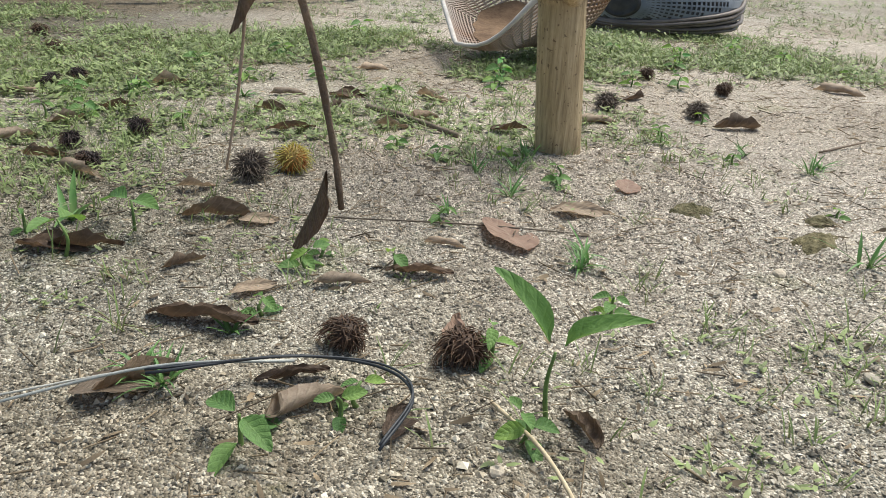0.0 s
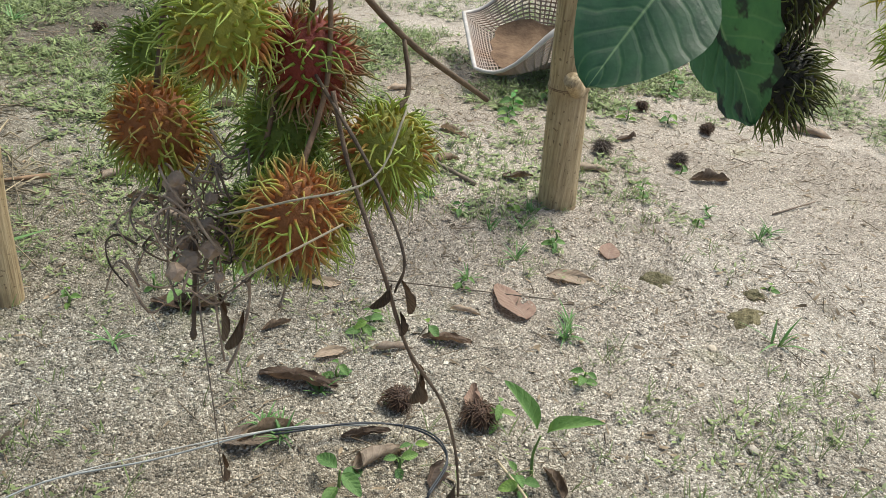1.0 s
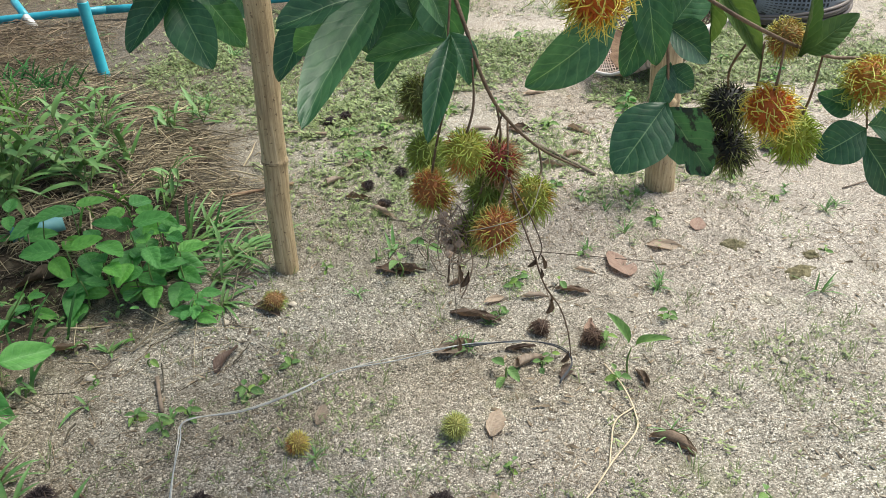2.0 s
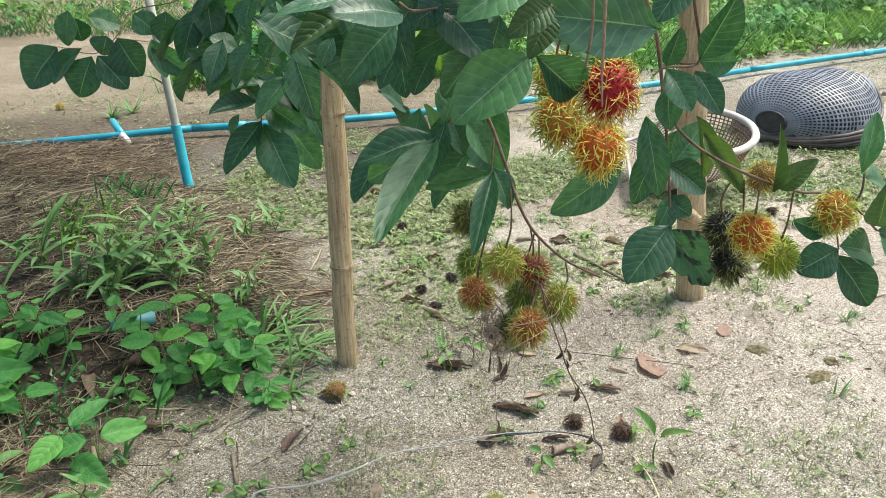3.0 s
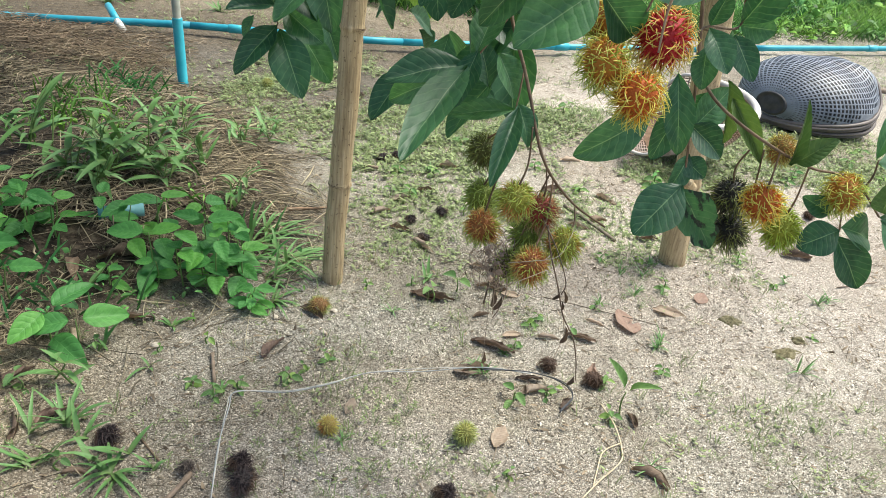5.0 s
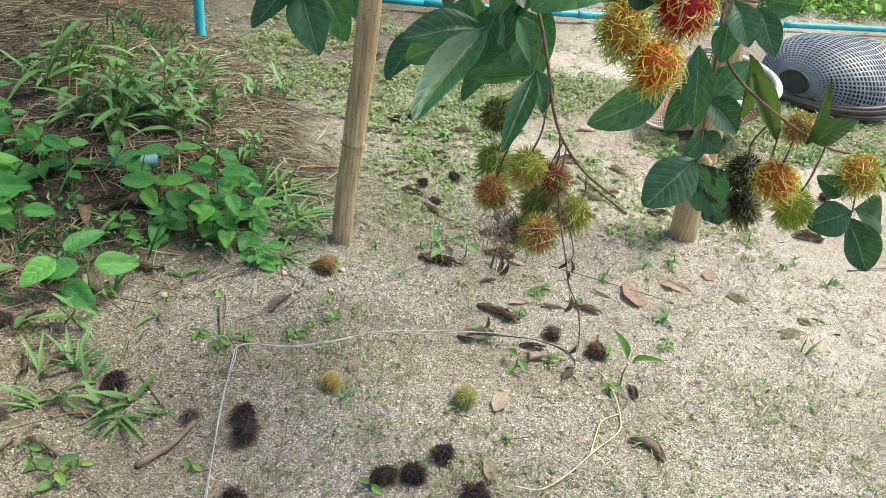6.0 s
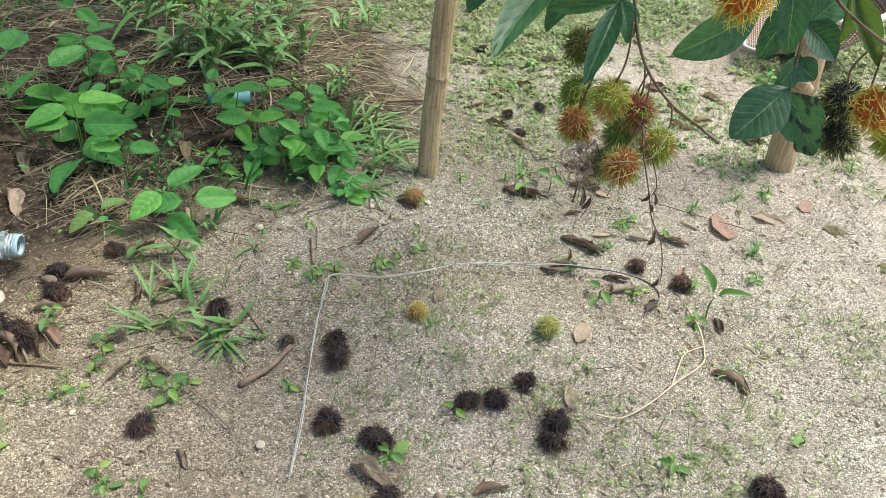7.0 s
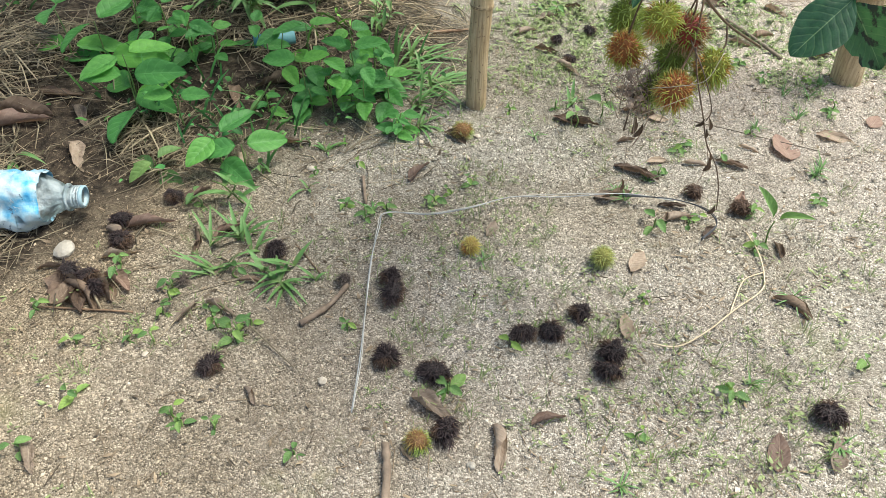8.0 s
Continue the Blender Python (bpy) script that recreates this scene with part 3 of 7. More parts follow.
# ---- irrigation pipes ----
def pipe_run():
    ob = thing("water_pipe", (0, 0, 0), "long faded blue PVC irrigation pipe on the soil", "pipe")
    p = [(-6.5, 1.75, 0.035), (-3.2, 1.95, 0.035), (-1.85, 2.12, 0.045), (-1.08, 2.30, 0.05), (0.02, 2.46, 0.05), (1.77, 3.12, 0.05), (2.31, 3.40, 0.05), (3.9, 4.14, 0.05), (7.5, 5.9, 0.05)]
    path = smooth_path(p, 8)
    for i in range(0, len(path) - 1, 8):
        seg = path[i:i + 9]
        s = Soup()
        s.tube(seg, 0.019, 16)
        part("pipe_length", s.mesh("pipe_length", M_BLUE), ob)
    for i in (26, 36, 54):
        s = Soup()
        d = (path[i + 1] - path[i]).normalized() * 0.045
        s.tube([path[i] - d, path[i] - d * 0.98, path[i] + d * 0.98, path[i] + d], [0.021, 0.0225, 0.0225, 0.021], 16)
        part("coupling", s.mesh("coupling", M_BLUE), ob, "slightly thicker glued coupling")
    s = Soup()
    s.tube([(-1.55, 2.42, 0.075), (-1.42, 2.21, 0.05)], 0.019, 16)
    part("tee_branch", s.mesh("tee_branch", M_BLUE), ob)
    s = Soup()
    s.tube([(-1.42, 2.21, 0.05), (-1.35, 2.10, 0.04)], 0.0175, 16)
    part("tee_end", s.mesh("tee_end", M_WHITEPVC), ob, "white open pipe end")


def riser(x, y, lean, sleeve, height, label, r=0.022):
    ob = thing("riser_pipe", (x, y, gz(x, y)), label, "pipe", "standing riser pipes")
    d = Vector((lean[0], lean[1], 1.0))
    s = Soup()
    s.tube([d * -0.05, d * 0.02, d * 0.022, d * (sleeve - 0.004), d * sleeve], [r, r, r * 0.94, r * 0.94, r * 0.9], 16)
    part("sleeve", s.mesh("sleeve", M_BLUE if sleeve > 0.05 else M_GREYPVC), ob, "blue lower sleeve")
    s = Soup()
    s.tube([d * 0.03, d * 0.05, d * height], r * 0.76, 14)
    part("upright", s.mesh("upright", M_GREYPVC), ob, "grey upper tube")


pipe_run()
riser(-0.845, 1.45, (-0.035, 0.0), 0.285, 1.15, "blue and grey PVC riser leaning beside the mound")
riser(5.68, 10.0, (0.05, 0.0), 0.04, 1.4, "thin pale riser tube among far weeds", r=0.035)


def loose_tube():
    ob = thing("pipe_offcut", (-0.57, 0.105, gz(-0.57, 0.105) + 0.030), "short faded blue pipe offcut lying in weeds", "pipe", rz=25)
    s = Soup()
    n = 18
    for r, x in ((0.0175, -0.056), (0.0175, 0.056), (0.0148, 0.056), (0.0148, -0.056)):
        for i in range(n):
            a = 2 * math.pi * i / n
            s.v.append((x, r * math.cos(a), r * math.sin(a)))
            s.a.append(0)
    for k in range(4):
        for i in range(n):
            j = (i + 1) % n
            k2 = (k + 1) % 4
            s.f.append((k * n + i, k * n + j, k2 * n + j, k2 * n + i))
    part("tube_wall", s.mesh("tube_wall", M_TEAL), ob)


loose_tube()


# ---- scoop baskets ----
def scoop_shape(phi, u, depth, mouth, back, lip):
    """Place on the scoop's shell: phi round it, u from the bottom disc to the rim. Mouth towards +x; lip: the mouth's share of the depth."""
    c, s = math.cos(phi), math.sin(phi)
    r = back
    if c > 0:
        r = min(mouth / max(c, 1e-3), back + (math.hypot(mouth, back) - back) * c * 1.25)
    opening = max(0.0, min(1.0, (c - 0.1) / 0.6))
    opening = opening * opening * (3 - 2 * opening)
    d = depth * (1 - (1 - lip) * opening)
    r0 = 0.062
    q = u * math.pi / 2
    rr = r0 + (r - r0) * (0.75 * math.sin(q) + 0.25 * u)
    z = d * (0.7 * (1 - math.cos(q)) + 0.3 * u)
    return Vector((rr * c, rr * s, z))


def lattice(depth, mouth, back, lip, rings, rays, bar):
    """The shell as an open lattice with real holes."""
    bm = bmesh.new()
    grid = [[bm.verts.new(scoop_shape(2 * math.pi * j / rays, i / rings, depth, mouth, back, lip)) for j in range(rays)] for i in range(rings + 1)]
    cells = []
    for i in range(rings):
        for j in range(rays):
            cells.append(bm.faces.new((grid[i][j], grid[i][(j + 1) % rays], grid[i + 1][(j + 1) % rays], grid[i + 1][j])))
    bm.normal_update()
    bmesh.ops.inset_individual(bm, faces=cells, thickness=bar, use_even_offset=False)
    bmesh.ops.delete(bm, geom=cells, context='FACES_ONLY')
    me = bpy.data.meshes.new("lattice")
    bm.to_mesh(me)
    bm.free()
    return me


def disc_mesh(material, depth, mouth, back, lip):
    s = Soup()
    n = 28
    edge = [scoop_shape(2 * math.pi * i / n, 0.0, depth, mouth, back, lip) for i in range(n)]
    mid = sum(edge, Vector()) / n
    for k, dz in ((0.0, -0.003), (0.7, -0.003), (1.04, 0.0), (1.04, 0.005), (0.0, 0.005)):
        for p in edge:
            s.v.append(tuple(mid.lerp(p, k) + Vector((0, 0, dz))))
            s.a.append(0)
    for k in range(4):
        for i in range(n):
            j = (i + 1) % n
            s.f.append((k * n + i, k * n + j, (k + 1) * n + j, (k + 1) * n + i))
    return s.mesh("bottom_disc", material)


def scoop_basket(m, label, depth, mouth, back, lip, shell_mat, rim_mat, rim_r, rings=17, rays=64, bar=0.003, dirt=False):
    ob = thing("scoop_basket", (0, 0, 0), label, "basket", "plastic scoop baskets")
    ob.matrix_basis = m
    me = lattice(depth, mouth, back, lip, rings, rays, bar)
    me.materials.append(shell_mat)
    sh = part("lattice", me, ob)
    so = sh.modifiers.new("thickness", 'SOLIDIFY')
    so.thickness = 0.004
    part("bottom_disc", disc_mesh(M_DISC, depth, mouth, back, lip), ob)
    s = Soup()
    k = 72
    ring = [scoop_shape(2 * math.pi * j / k, 1.0, depth, mouth, back, lip) for j in range(k)]
    base = 0
    sides = 8
    for j, p in enumerate(ring):
        d = (ring[(j + 1) % k] - ring[j - 1]).normalized()
        x = d.cross(Vector((0, 0, 1))).normalized()
        y = d.cross(x)
        fat = rim_r * (0.45 + 0.55 * max(0.0, min(1.0, 0.6 - 1.2 * math.cos(2 * math.pi * j / k))))
        for q in range(sides):
            a = 2 * math.pi * q / sides
            s.v.append(tuple(p + x * math.cos(a) * fat * 1.25 + y * math.sin(a) * fat))
            s.a.append(0)
    for j in range(k):
        j2 = (j + 1) % k
        for q in range(sides):
            q2 = (q + 1) % sides
            s.f.append((j * sides + q, j * sides + q2, j2 * sides + q2, j2 * sides + q))
    part("rim", s.mesh("rim", rim_mat), ob, "thick moulded rim")
    if dirt:
        g = Soup()
        n = 40
        g.v.append((0.02, 0, 0.012))
        g.a.append(0)
        for j in range(n):
            ph = 2 * math.pi * j / n
            u = 0.42 + 0.2 * noise.noise((math.cos(ph) * 2, math.sin(ph) * 2, 3))
            p = scoop_shape(ph, u, depth, mouth, back, lip)
            g.v.append((p.x, p.y, p.z + 0.006))
            g.a.append(0)
        for j in range(n):
            g.f.append((0, 1 + j, 1 + (j + 1) % n))
        part("dirt_patch", g.mesh("dirt_patch", M_DIRT), ob, "caked brown soil inside")
    return ob


# ---- the stack of overturned baskets: domes whose ribs ring a disc low on one flank ----
DISC_DIR = Vector((-0.88, -0.37, 0.30)).normalized()
DISC_U = DISC_DIR.cross(Vector((0, 0, 1))).normalized()
DISC_V = DISC_U.cross(DISC_DIR)
DISC_ANGLE = 0.235


def blunt(c):
    """The mouth's end is cut off almost straight."""
    return c if c < 0.72 else 0.72 + 0.45 * (c - 0.72)


def dome_point(th, ph, grow=1.0):
    d = DISC_DIR * math.cos(th) + (DISC_U * math.cos(ph) + DISC_V * math.sin(ph)) * math.sin(th)
    return Vector((0.308 * blunt(d.x) - 0.035 * max(0.0, d.z), 0.348 * d.y, 0.214 * d.z)) * grow


def dome_end(ph):
    """Angle from the disc at which a rib meets the rim."""
    lo, hi = 0.02, math.pi - 0.02
    for k in range(1, 220):
        th = lo + (hi - lo) * k / 219
        if dome_point(th, ph).z < 0:
            return th
    return hi


def dome_lift(p):
    """The lip bulges up off the one below it at the mouth's near corner."""
    a = math.degrees(math.atan2(p.y, p.x))
    return (0.115 * math.exp(-((a + 6) / 40) ** 4) + 0.025 * math.exp(-((a + 32) / 12) ** 2)) * max(0.0, 1 - p.z / 0.215)


def dome_shell(rings, rays, bar, holes, grow, rng):
    bm = bmesh.new()
    ends = [max(dome_end(2 * math.pi * j / rays), DISC_ANGLE + 0.01) for j in range(rays)]
    grid, live = [], []
    for i in range(rings + 1):
        th = DISC_ANGLE + (2.86 - DISC_ANGLE) * i / rings
        row = []
        for j in range(rays):
            p = dome_point(min(th, ends[j]), 2 * math.pi * j / rays, grow)
            p.z += dome_lift(p)
            p *= 1 + 0.012 * noise.noise(p * 9)
            row.append(bm.verts.new(p))
        grid.append(row)
        live.append([th < e - 1e-4 for e in ends])
    step = (2.86 - DISC_ANGLE) / rings
    cells = []
    for i in range(rings):
        th = DISC_ANGLE + step * i
        for j in range(rays):
            k = (j + 1) % rays
            if not (live[i][j] or live[i][k]):
                continue
            f = bm.faces.new((grid[i][j], grid[i][k], grid[i + 1][k], grid[i + 1][j]))
            p = grid[i][j].co
            margin = 0.014 + (0.028 if p.x > 0.05 else 0.0)
            if p.z - dome_lift(p) > margin and live[i + 1][j] and live[i + 1][k] and f.calc_area() > 2e-5:
                cells.append(f)
    if holes:
        bm.normal_update()
        bmesh.ops.inset_individual(bm, faces=cells, thickness=bar, use_even_offset=False)
        bmesh.ops.delete(bm, geom=cells, context='FACES_ONLY')
    bmesh.ops.remove_doubles(bm, verts=bm.verts, dist=0.0004)
    me = bpy.data.meshes.new("lattice")
    bm.to_mesh(me)
    bm.free()
    return me


def dome_rim(seed, grow, lift):
    """A flared, slightly wavy lip."""
    s = Soup()
    k = 96
    for j in range(k):
        a = 2 * math.pi * j / k
        c, q = math.cos(a), math.sin(a)
        wave = 0.0035 * noise.noise((c * 2.2, q * 2.2, seed)) + 0.005 * noise.noise((c * 7, q * 7, seed * 0.3)) * (1 if c > 0.3 else 0.2)
        up = dome_lift(Vector((0.3 * blunt(c), 0.34 * q, 0))) * lift
        for out, z in ((0.0, 0.005), (0.008, 0.004), (0.014, -0.001), (0.013, -0.007), (0.006, -0.006), (0.0, -0.003)):
            s.v.append(((0.306 * grow + out) * blunt(c), (0.346 * grow + out) * q, z + wave + up))
            s.a.append(0)
    for j in range(k):
        j2 = (j + 1) % k
        for i in range(6):
            i2 = (i + 1) % 6
            s.f.append((j * 6 + i, j * 6 + i2, j2 * 6 + i2, j2 * 6 + i))
    return s.mesh("rim", M_BASKET_RIM)


def dome_disc():
    s = Soup()
    n = 32
    for k, h in ((0.02, 0.004), (0.55, 0.004), (0.86, 0.003), (0.9, 0.008), (1.02, 0.006), (1.06, -0.002)):
        for i in range(n):
            p = dome_point(DISC_ANGLE * k, 2 * math.pi * i / n)
            s.v.append(tuple(p + DISC_DIR * h))
            s.a.append(0)
    for k in range(5):
        for i in range(n):
            j = (i + 1) % n
            s.f.append((k * n + i, k * n + j, (k + 1) * n + j, (k + 1) * n + i))
    s.f.append(tuple(range(n))[::-1])
    return s.mesh("bottom_disc", M_DISC)


def overturned_baskets():
    for i in range(5):
        top = i == 4
        ob = thing("scoop_basket", (0, 0, 0), "grey lattice scoop basket overturned on the stack" if top else "grey plastic scoop basket nested under another", "basket", "plastic scoop baskets")
        ob.matrix_basis = pose(2.052, 2.001, 0.022 + 0.308 * math.sin(radians(2 + 1.75 * i)) + 0.0055 * i, 0, -2 - 1.75 * i, 12.0) @ pose(0.004 * math.sin(i * 2.1), 0.004 * math.cos(i * 3.3), 0, 0, 0, 1.5 * math.sin(i * 1.7))
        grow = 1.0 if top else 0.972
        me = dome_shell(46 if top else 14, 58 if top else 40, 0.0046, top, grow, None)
        # nested shells are near black: shade behind the top one's holes, put into colour
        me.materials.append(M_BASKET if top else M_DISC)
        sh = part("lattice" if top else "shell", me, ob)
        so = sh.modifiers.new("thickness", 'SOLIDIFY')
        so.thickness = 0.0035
        if top:
            part("bottom_disc", dome_disc(), ob, "dark smooth round base")
        part("rim", dome_rim(i * 3.7 + 1, 1.0 - 0.008 * (4 - i), 1.0 if top else 0.25 + 0.15 * i), ob, "worn brown grey lip")


overturned_baskets()
scoop_basket(pose(1.262, 1.25, 0.052, -10, 0, 172), "muddy plastic scoop basket with a pale rim", 0.20, 0.25, 0.215, 0.25, M_BASKET_OLD, M_RIM_PALE, 0.0125, rings=20, rays=72, dirt=True)


# ---- leaf blades ----
def leaf_mesh(name, material, droop=0.15, fold=0.10, ripple=0.012, roll=0.0, twist=0.0, point=0.75, rows=18, cols=8, ragged=0.0, crumple=0.0, bend=0.0, seed=0):
    """A blade one metre long and one wide before it is scaled. roll: how far its sides curl in, in radians."""
    rng = random.Random(seed)
    v, uv, f = [], [], []
    for i in range(rows + 1):
        t = 0.35 * i / rows + 0.65 * (1 - math.cos(math.pi * i / rows)) / 2
        w = max(0.004, abs(math.sin(math.pi * min(1.0, t) ** point)) ** (0.98 - 0.34 * t)) * 0.5
        if ragged:
            w *= 1 + ragged * noise.noise((t * 7, seed, 0))
        for j in range(cols + 1):
            u = j / cols * 2 - 1
            x, z = u * w, 0.0
            if roll:
                a = u * w / 0.5 * roll * (1.0 + 0.6 * noise.noise((t * 2.5, seed * 1.7, 0))) * (1.25 if u > 0 else 0.55)
                rad = 0.5 / roll
                x, z = rad * math.sin(a), rad * (1 - math.cos(a))
            z += fold * abs(u) * w * 2
            z += ripple * math.sin(2 * math.pi * 9 * (t - 0.21 * abs(u))) * (0.3 + abs(u))
            z += 0.03 * noise.noise((u * 1.5 + seed, t * 3, seed * 0.7))
            if crumple:
                z += crumple * (noise.noise((u * 2.2, t * 4.5, seed)) + 0.5 * noise.noise((u * 5, t * 10, seed + 3)))
                x += crumple * 0.6 * noise.noise((u * 2, t * 5, seed + 9))
            x += bend * (t - 0.5) ** 2
            z -= droop * t * t
            a = twist * t
            x, z = x * math.cos(a) - z * math.sin(a), x * math.sin(a) + z * math.cos(a)
            v.append((x, t, z))
            uv.append((j / cols, t))
    for i in range(rows):
        for j in range(cols):
            q = i * (cols + 1) + j
            f.append((q, q + 1, q + cols + 2, q + cols + 1))
    return make_mesh(name, v, f, material, uvs=uv)


def leaf_pose(base, tip, width, facing, zscale=1.0):
    base, tip = Vector(base), Vector(tip)
    d = tip - base
    y = d.normalized()
    n = Vector(facing)
    n = n - y * n.dot(y)
    if n.length < 0.05:
        n = Vector((0.3, -0.9, 0.2)) - y * Vector((0.3, -0.9, 0.2)).dot(y)
    n.normalize()
    x = y.cross(n)
    m = Matrix((x, y, n)).transposed().to_4x4()
    m.translation = base
    return m @ Matrix.Diagonal((width, d.length, d.length * zscale, 1))


GREEN_LEAVES = [leaf_mesh("leaf_blade", M_LEAF, droop=0.10 + 0.07 * (k % 3), fold=0.05 + 0.05 * (k % 4), ripple=0.002, twist=0.25 * (k % 3 - 1), point=0.94 + 0.1 * (k % 2), seed=k) for k in range(7)]
YOUNG_LEAVES = [leaf_mesh("young_leaf_blade", M_LEAF_YOUNG, droop=0.2, fold=0.2, twist=0.4 * k - 0.2, seed=20 + k) for k in range(2)]
SUNLIT_LEAVES = [leaf_mesh("bright_leaf_blade", M_LEAF_BRIGHT, droop=0.2, fold=0.15, twist=0.3 * k, seed=26 + k) for k in range(2)]
SPOT_LEAF = leaf_mesh("blotched_leaf_blade", M_LEAF_SPOT, droop=0.12, fold=0.1, ragged=0.35, seed=31)

# ---- the rambutan tree: trunk on the mound, limbs over the stakes, twigs that droop ----
TREE_AT = Vector((-1.75, 0.55, 0.08))
tree = thing("rambutan_tree", TREE_AT, "rambutan tree with drooping leafy branches and fruit", "tree")


def wood(name, pts, r0, r1, material, parent, steps=6, sides=8, label=""):
    s = Soup()
    path = [p - TREE_AT for p in smooth_path(pts, steps)]
    s.tube(path, taper(r0, r1, len(path)), sides)
    return part(name, s.mesh(name, material), parent, label)


wood("trunk", [TREE_AT + Vector(p) for p in ((0, 0, -0.1), (0.02, 0.01, 0.4), (-0.03, 0.03, 0.9), (0.05, 0.0, 1.5), (0.0, 0.05, 2.3), (0.1, 0.1, 3.2))], 0.085, 0.02, M_BARK, tree, sides=14)
BOUGHS = [
    [(-1.72, 0.55, 1.25), (-1.0, 0.45, 1.42), (-0.2, 0.25, 1.42), (0.35, -0.2, 1.30), (0.48, -0.62, 1.22)],
    [(-0.2, 0.25, 1.42), (0.4, 0.1, 1.38), (0.75, -0.3, 1.28), (0.62, -0.60, 1.12)],
    [(-1.74, 0.57, 1.6), (-1.2, 0.95, 1.6), (-0.5, 1.2, 1.5), (-0.9, 1.1, 1.32)],
    [(-1.0, 0.45, 1.42), (-0.6, 0.3, 1.3), (-0.2, 0.28, 1.2)],
    [(-1.74, 0.5, 1.9), (-2.3, 0.1, 2.2), (-2.9, -0.2, 2.1)],
    [(-1.70, 0.5, 2.1), (-1.2, -0.2, 2.3), (-0.6, -0.7, 2.2)],
    [(0.4, 0.1, 1.38), (1.1, 0.25, 1.5), (1.75, 0.45, 1.4), (2.12, 0.55, 1.15)],
]
for k, l in enumerate(BOUGHS):
    wood("limb", l, (0.035, 0.022, 0.03, 0.02, 0.03, 0.03, 0.014)[k], 0.009, M_BARK, tree, sides=9)

TWIGS = {
    "STALKA": [(0.384, -1.060, 1.017), (0.387, -1.050, 0.993), (0.399, -1.000, 0.952), (0.405, -0.950, 0.912), (0.407, -0.930, 0.899)],
    "STALKB": [(0.395, -1.070, 1.018), (0.396, -1.060, 0.994), (0.407, -1.010, 0.935), (0.412, -0.985, 0.909), (0.417, -0.970, 0.874)],
    "NEAR": [(0.438, -0.800, 1.011), (0.394, -0.900, 0.971), (0.365, -0.970, 0.959), (0.355, -0.970, 0.923)],
    "NEAR2": [(0.593, -0.700, 1.001), (0.584, -0.680, 0.945), (0.620, -0.620, 0.850), (0.558, -0.680, 0.853), (0.531, -0.720, 0.851)],
    "DROOP": [(0.537, -0.600, 0.993), (0.566, -0.600, 0.875), (0.581, -0.610, 0.781), (0.593, -0.610, 0.705), (0.596, -0.645, 0.607)],
    "SIDE": [(0.581, -0.610, 0.781), (0.598, -0.660, 0.755), (0.628, -0.700, 0.735), (0.693, -0.700, 0.703), (0.749, -0.690, 0.682), (0.796, -0.680, 0.674), (0.833, -0.680, 0.655), (0.872, -0.680, 0.617)],
    "SIDE2": [(0.833, -0.680, 0.655), (0.840, -0.680, 0.677), (0.839, -0.680, 0.701)],
    "SIDE3": [(0.798, -0.680, 0.673), (0.812, -0.680, 0.633), (0.824, -0.680, 0.590)],
    "MAIN": [(0.295, -0.420, 0.991), (0.304, -0.460, 0.895), (0.320, -0.500, 0.807), (0.347, -0.550, 0.739), (0.362, -0.580, 0.697), (0.380, -0.610, 0.643), (0.404, -0.620, 0.602), (0.450, -0.610, 0.554), (0.509, -0.590, 0.513)],
    "MAIN2": [(0.347, -0.550, 0.739), (0.343, -0.570, 0.711), (0.340, -0.580, 0.685)],
    "MAIN3": [(0.320, -0.500, 0.807), (0.282, -0.540, 0.758), (0.261, -0.560, 0.737)],
    "UPPER": [(0.208, -0.500, 0.991), (0.226, -0.660, 0.936), (0.274, -0.620, 0.927), (0.331, -0.600, 0.912), (0.335, -0.570, 0.882)],
    "STAKE": [(-0.113, 0.250, 0.951), (-0.121, 0.220, 0.812), (-0.152, 0.180, 0.710), (-0.160, 0.130, 0.652), (-0.165, 0.120, 0.604)],
    "FARLEFT": [(-0.588, 1.050, 0.868), (-0.767, 1.000, 0.783), (-0.815, 0.930, 0.707), (-0.882, 0.900, 0.663), (-0.995, 0.900, 0.689)],
    "FARLEFT2": [(-0.815, 0.930, 0.707), (-0.705, 0.950, 0.687)],
}
# base, tip and width of each blade
LEAVES_NEAR = [
    (0.350, -0.980, 0.924, 0.281, -1.020, 0.878, 0.057),
    (0.353, -0.980, 0.995, 0.288, -1.020, 0.962, 0.043),
    (0.474, -0.930, 0.936, 0.363, -0.980, 0.959, 0.066),
    (0.358, -0.950, 0.918, 0.407, -0.920, 0.873, 0.044),
    (0.501, -0.720, 0.742, 0.413, -0.750, 0.681, 0.057),
    (0.364, -1.000, 0.967, 0.328, -1.020, 0.948, 0.030),
    (0.366, -0.980, 0.958, 0.348, -1.000, 0.926, 0.026),
    (0.547, -0.780, 0.976, 0.507, -0.800, 0.925, 0.040),
    (0.558, -0.680, 0.853, 0.567, -0.700, 0.902, 0.029),
    (0.558, -0.680, 0.851, 0.584, -0.720, 0.809, 0.043),
    (0.620, -0.620, 0.850, 0.649, -0.660, 0.933, 0.055),
    (0.627, -0.600, 0.844, 0.670, -0.620, 0.847, 0.045),
    (0.615, -0.620, 0.835, 0.644, -0.660, 0.788, 0.040),
]
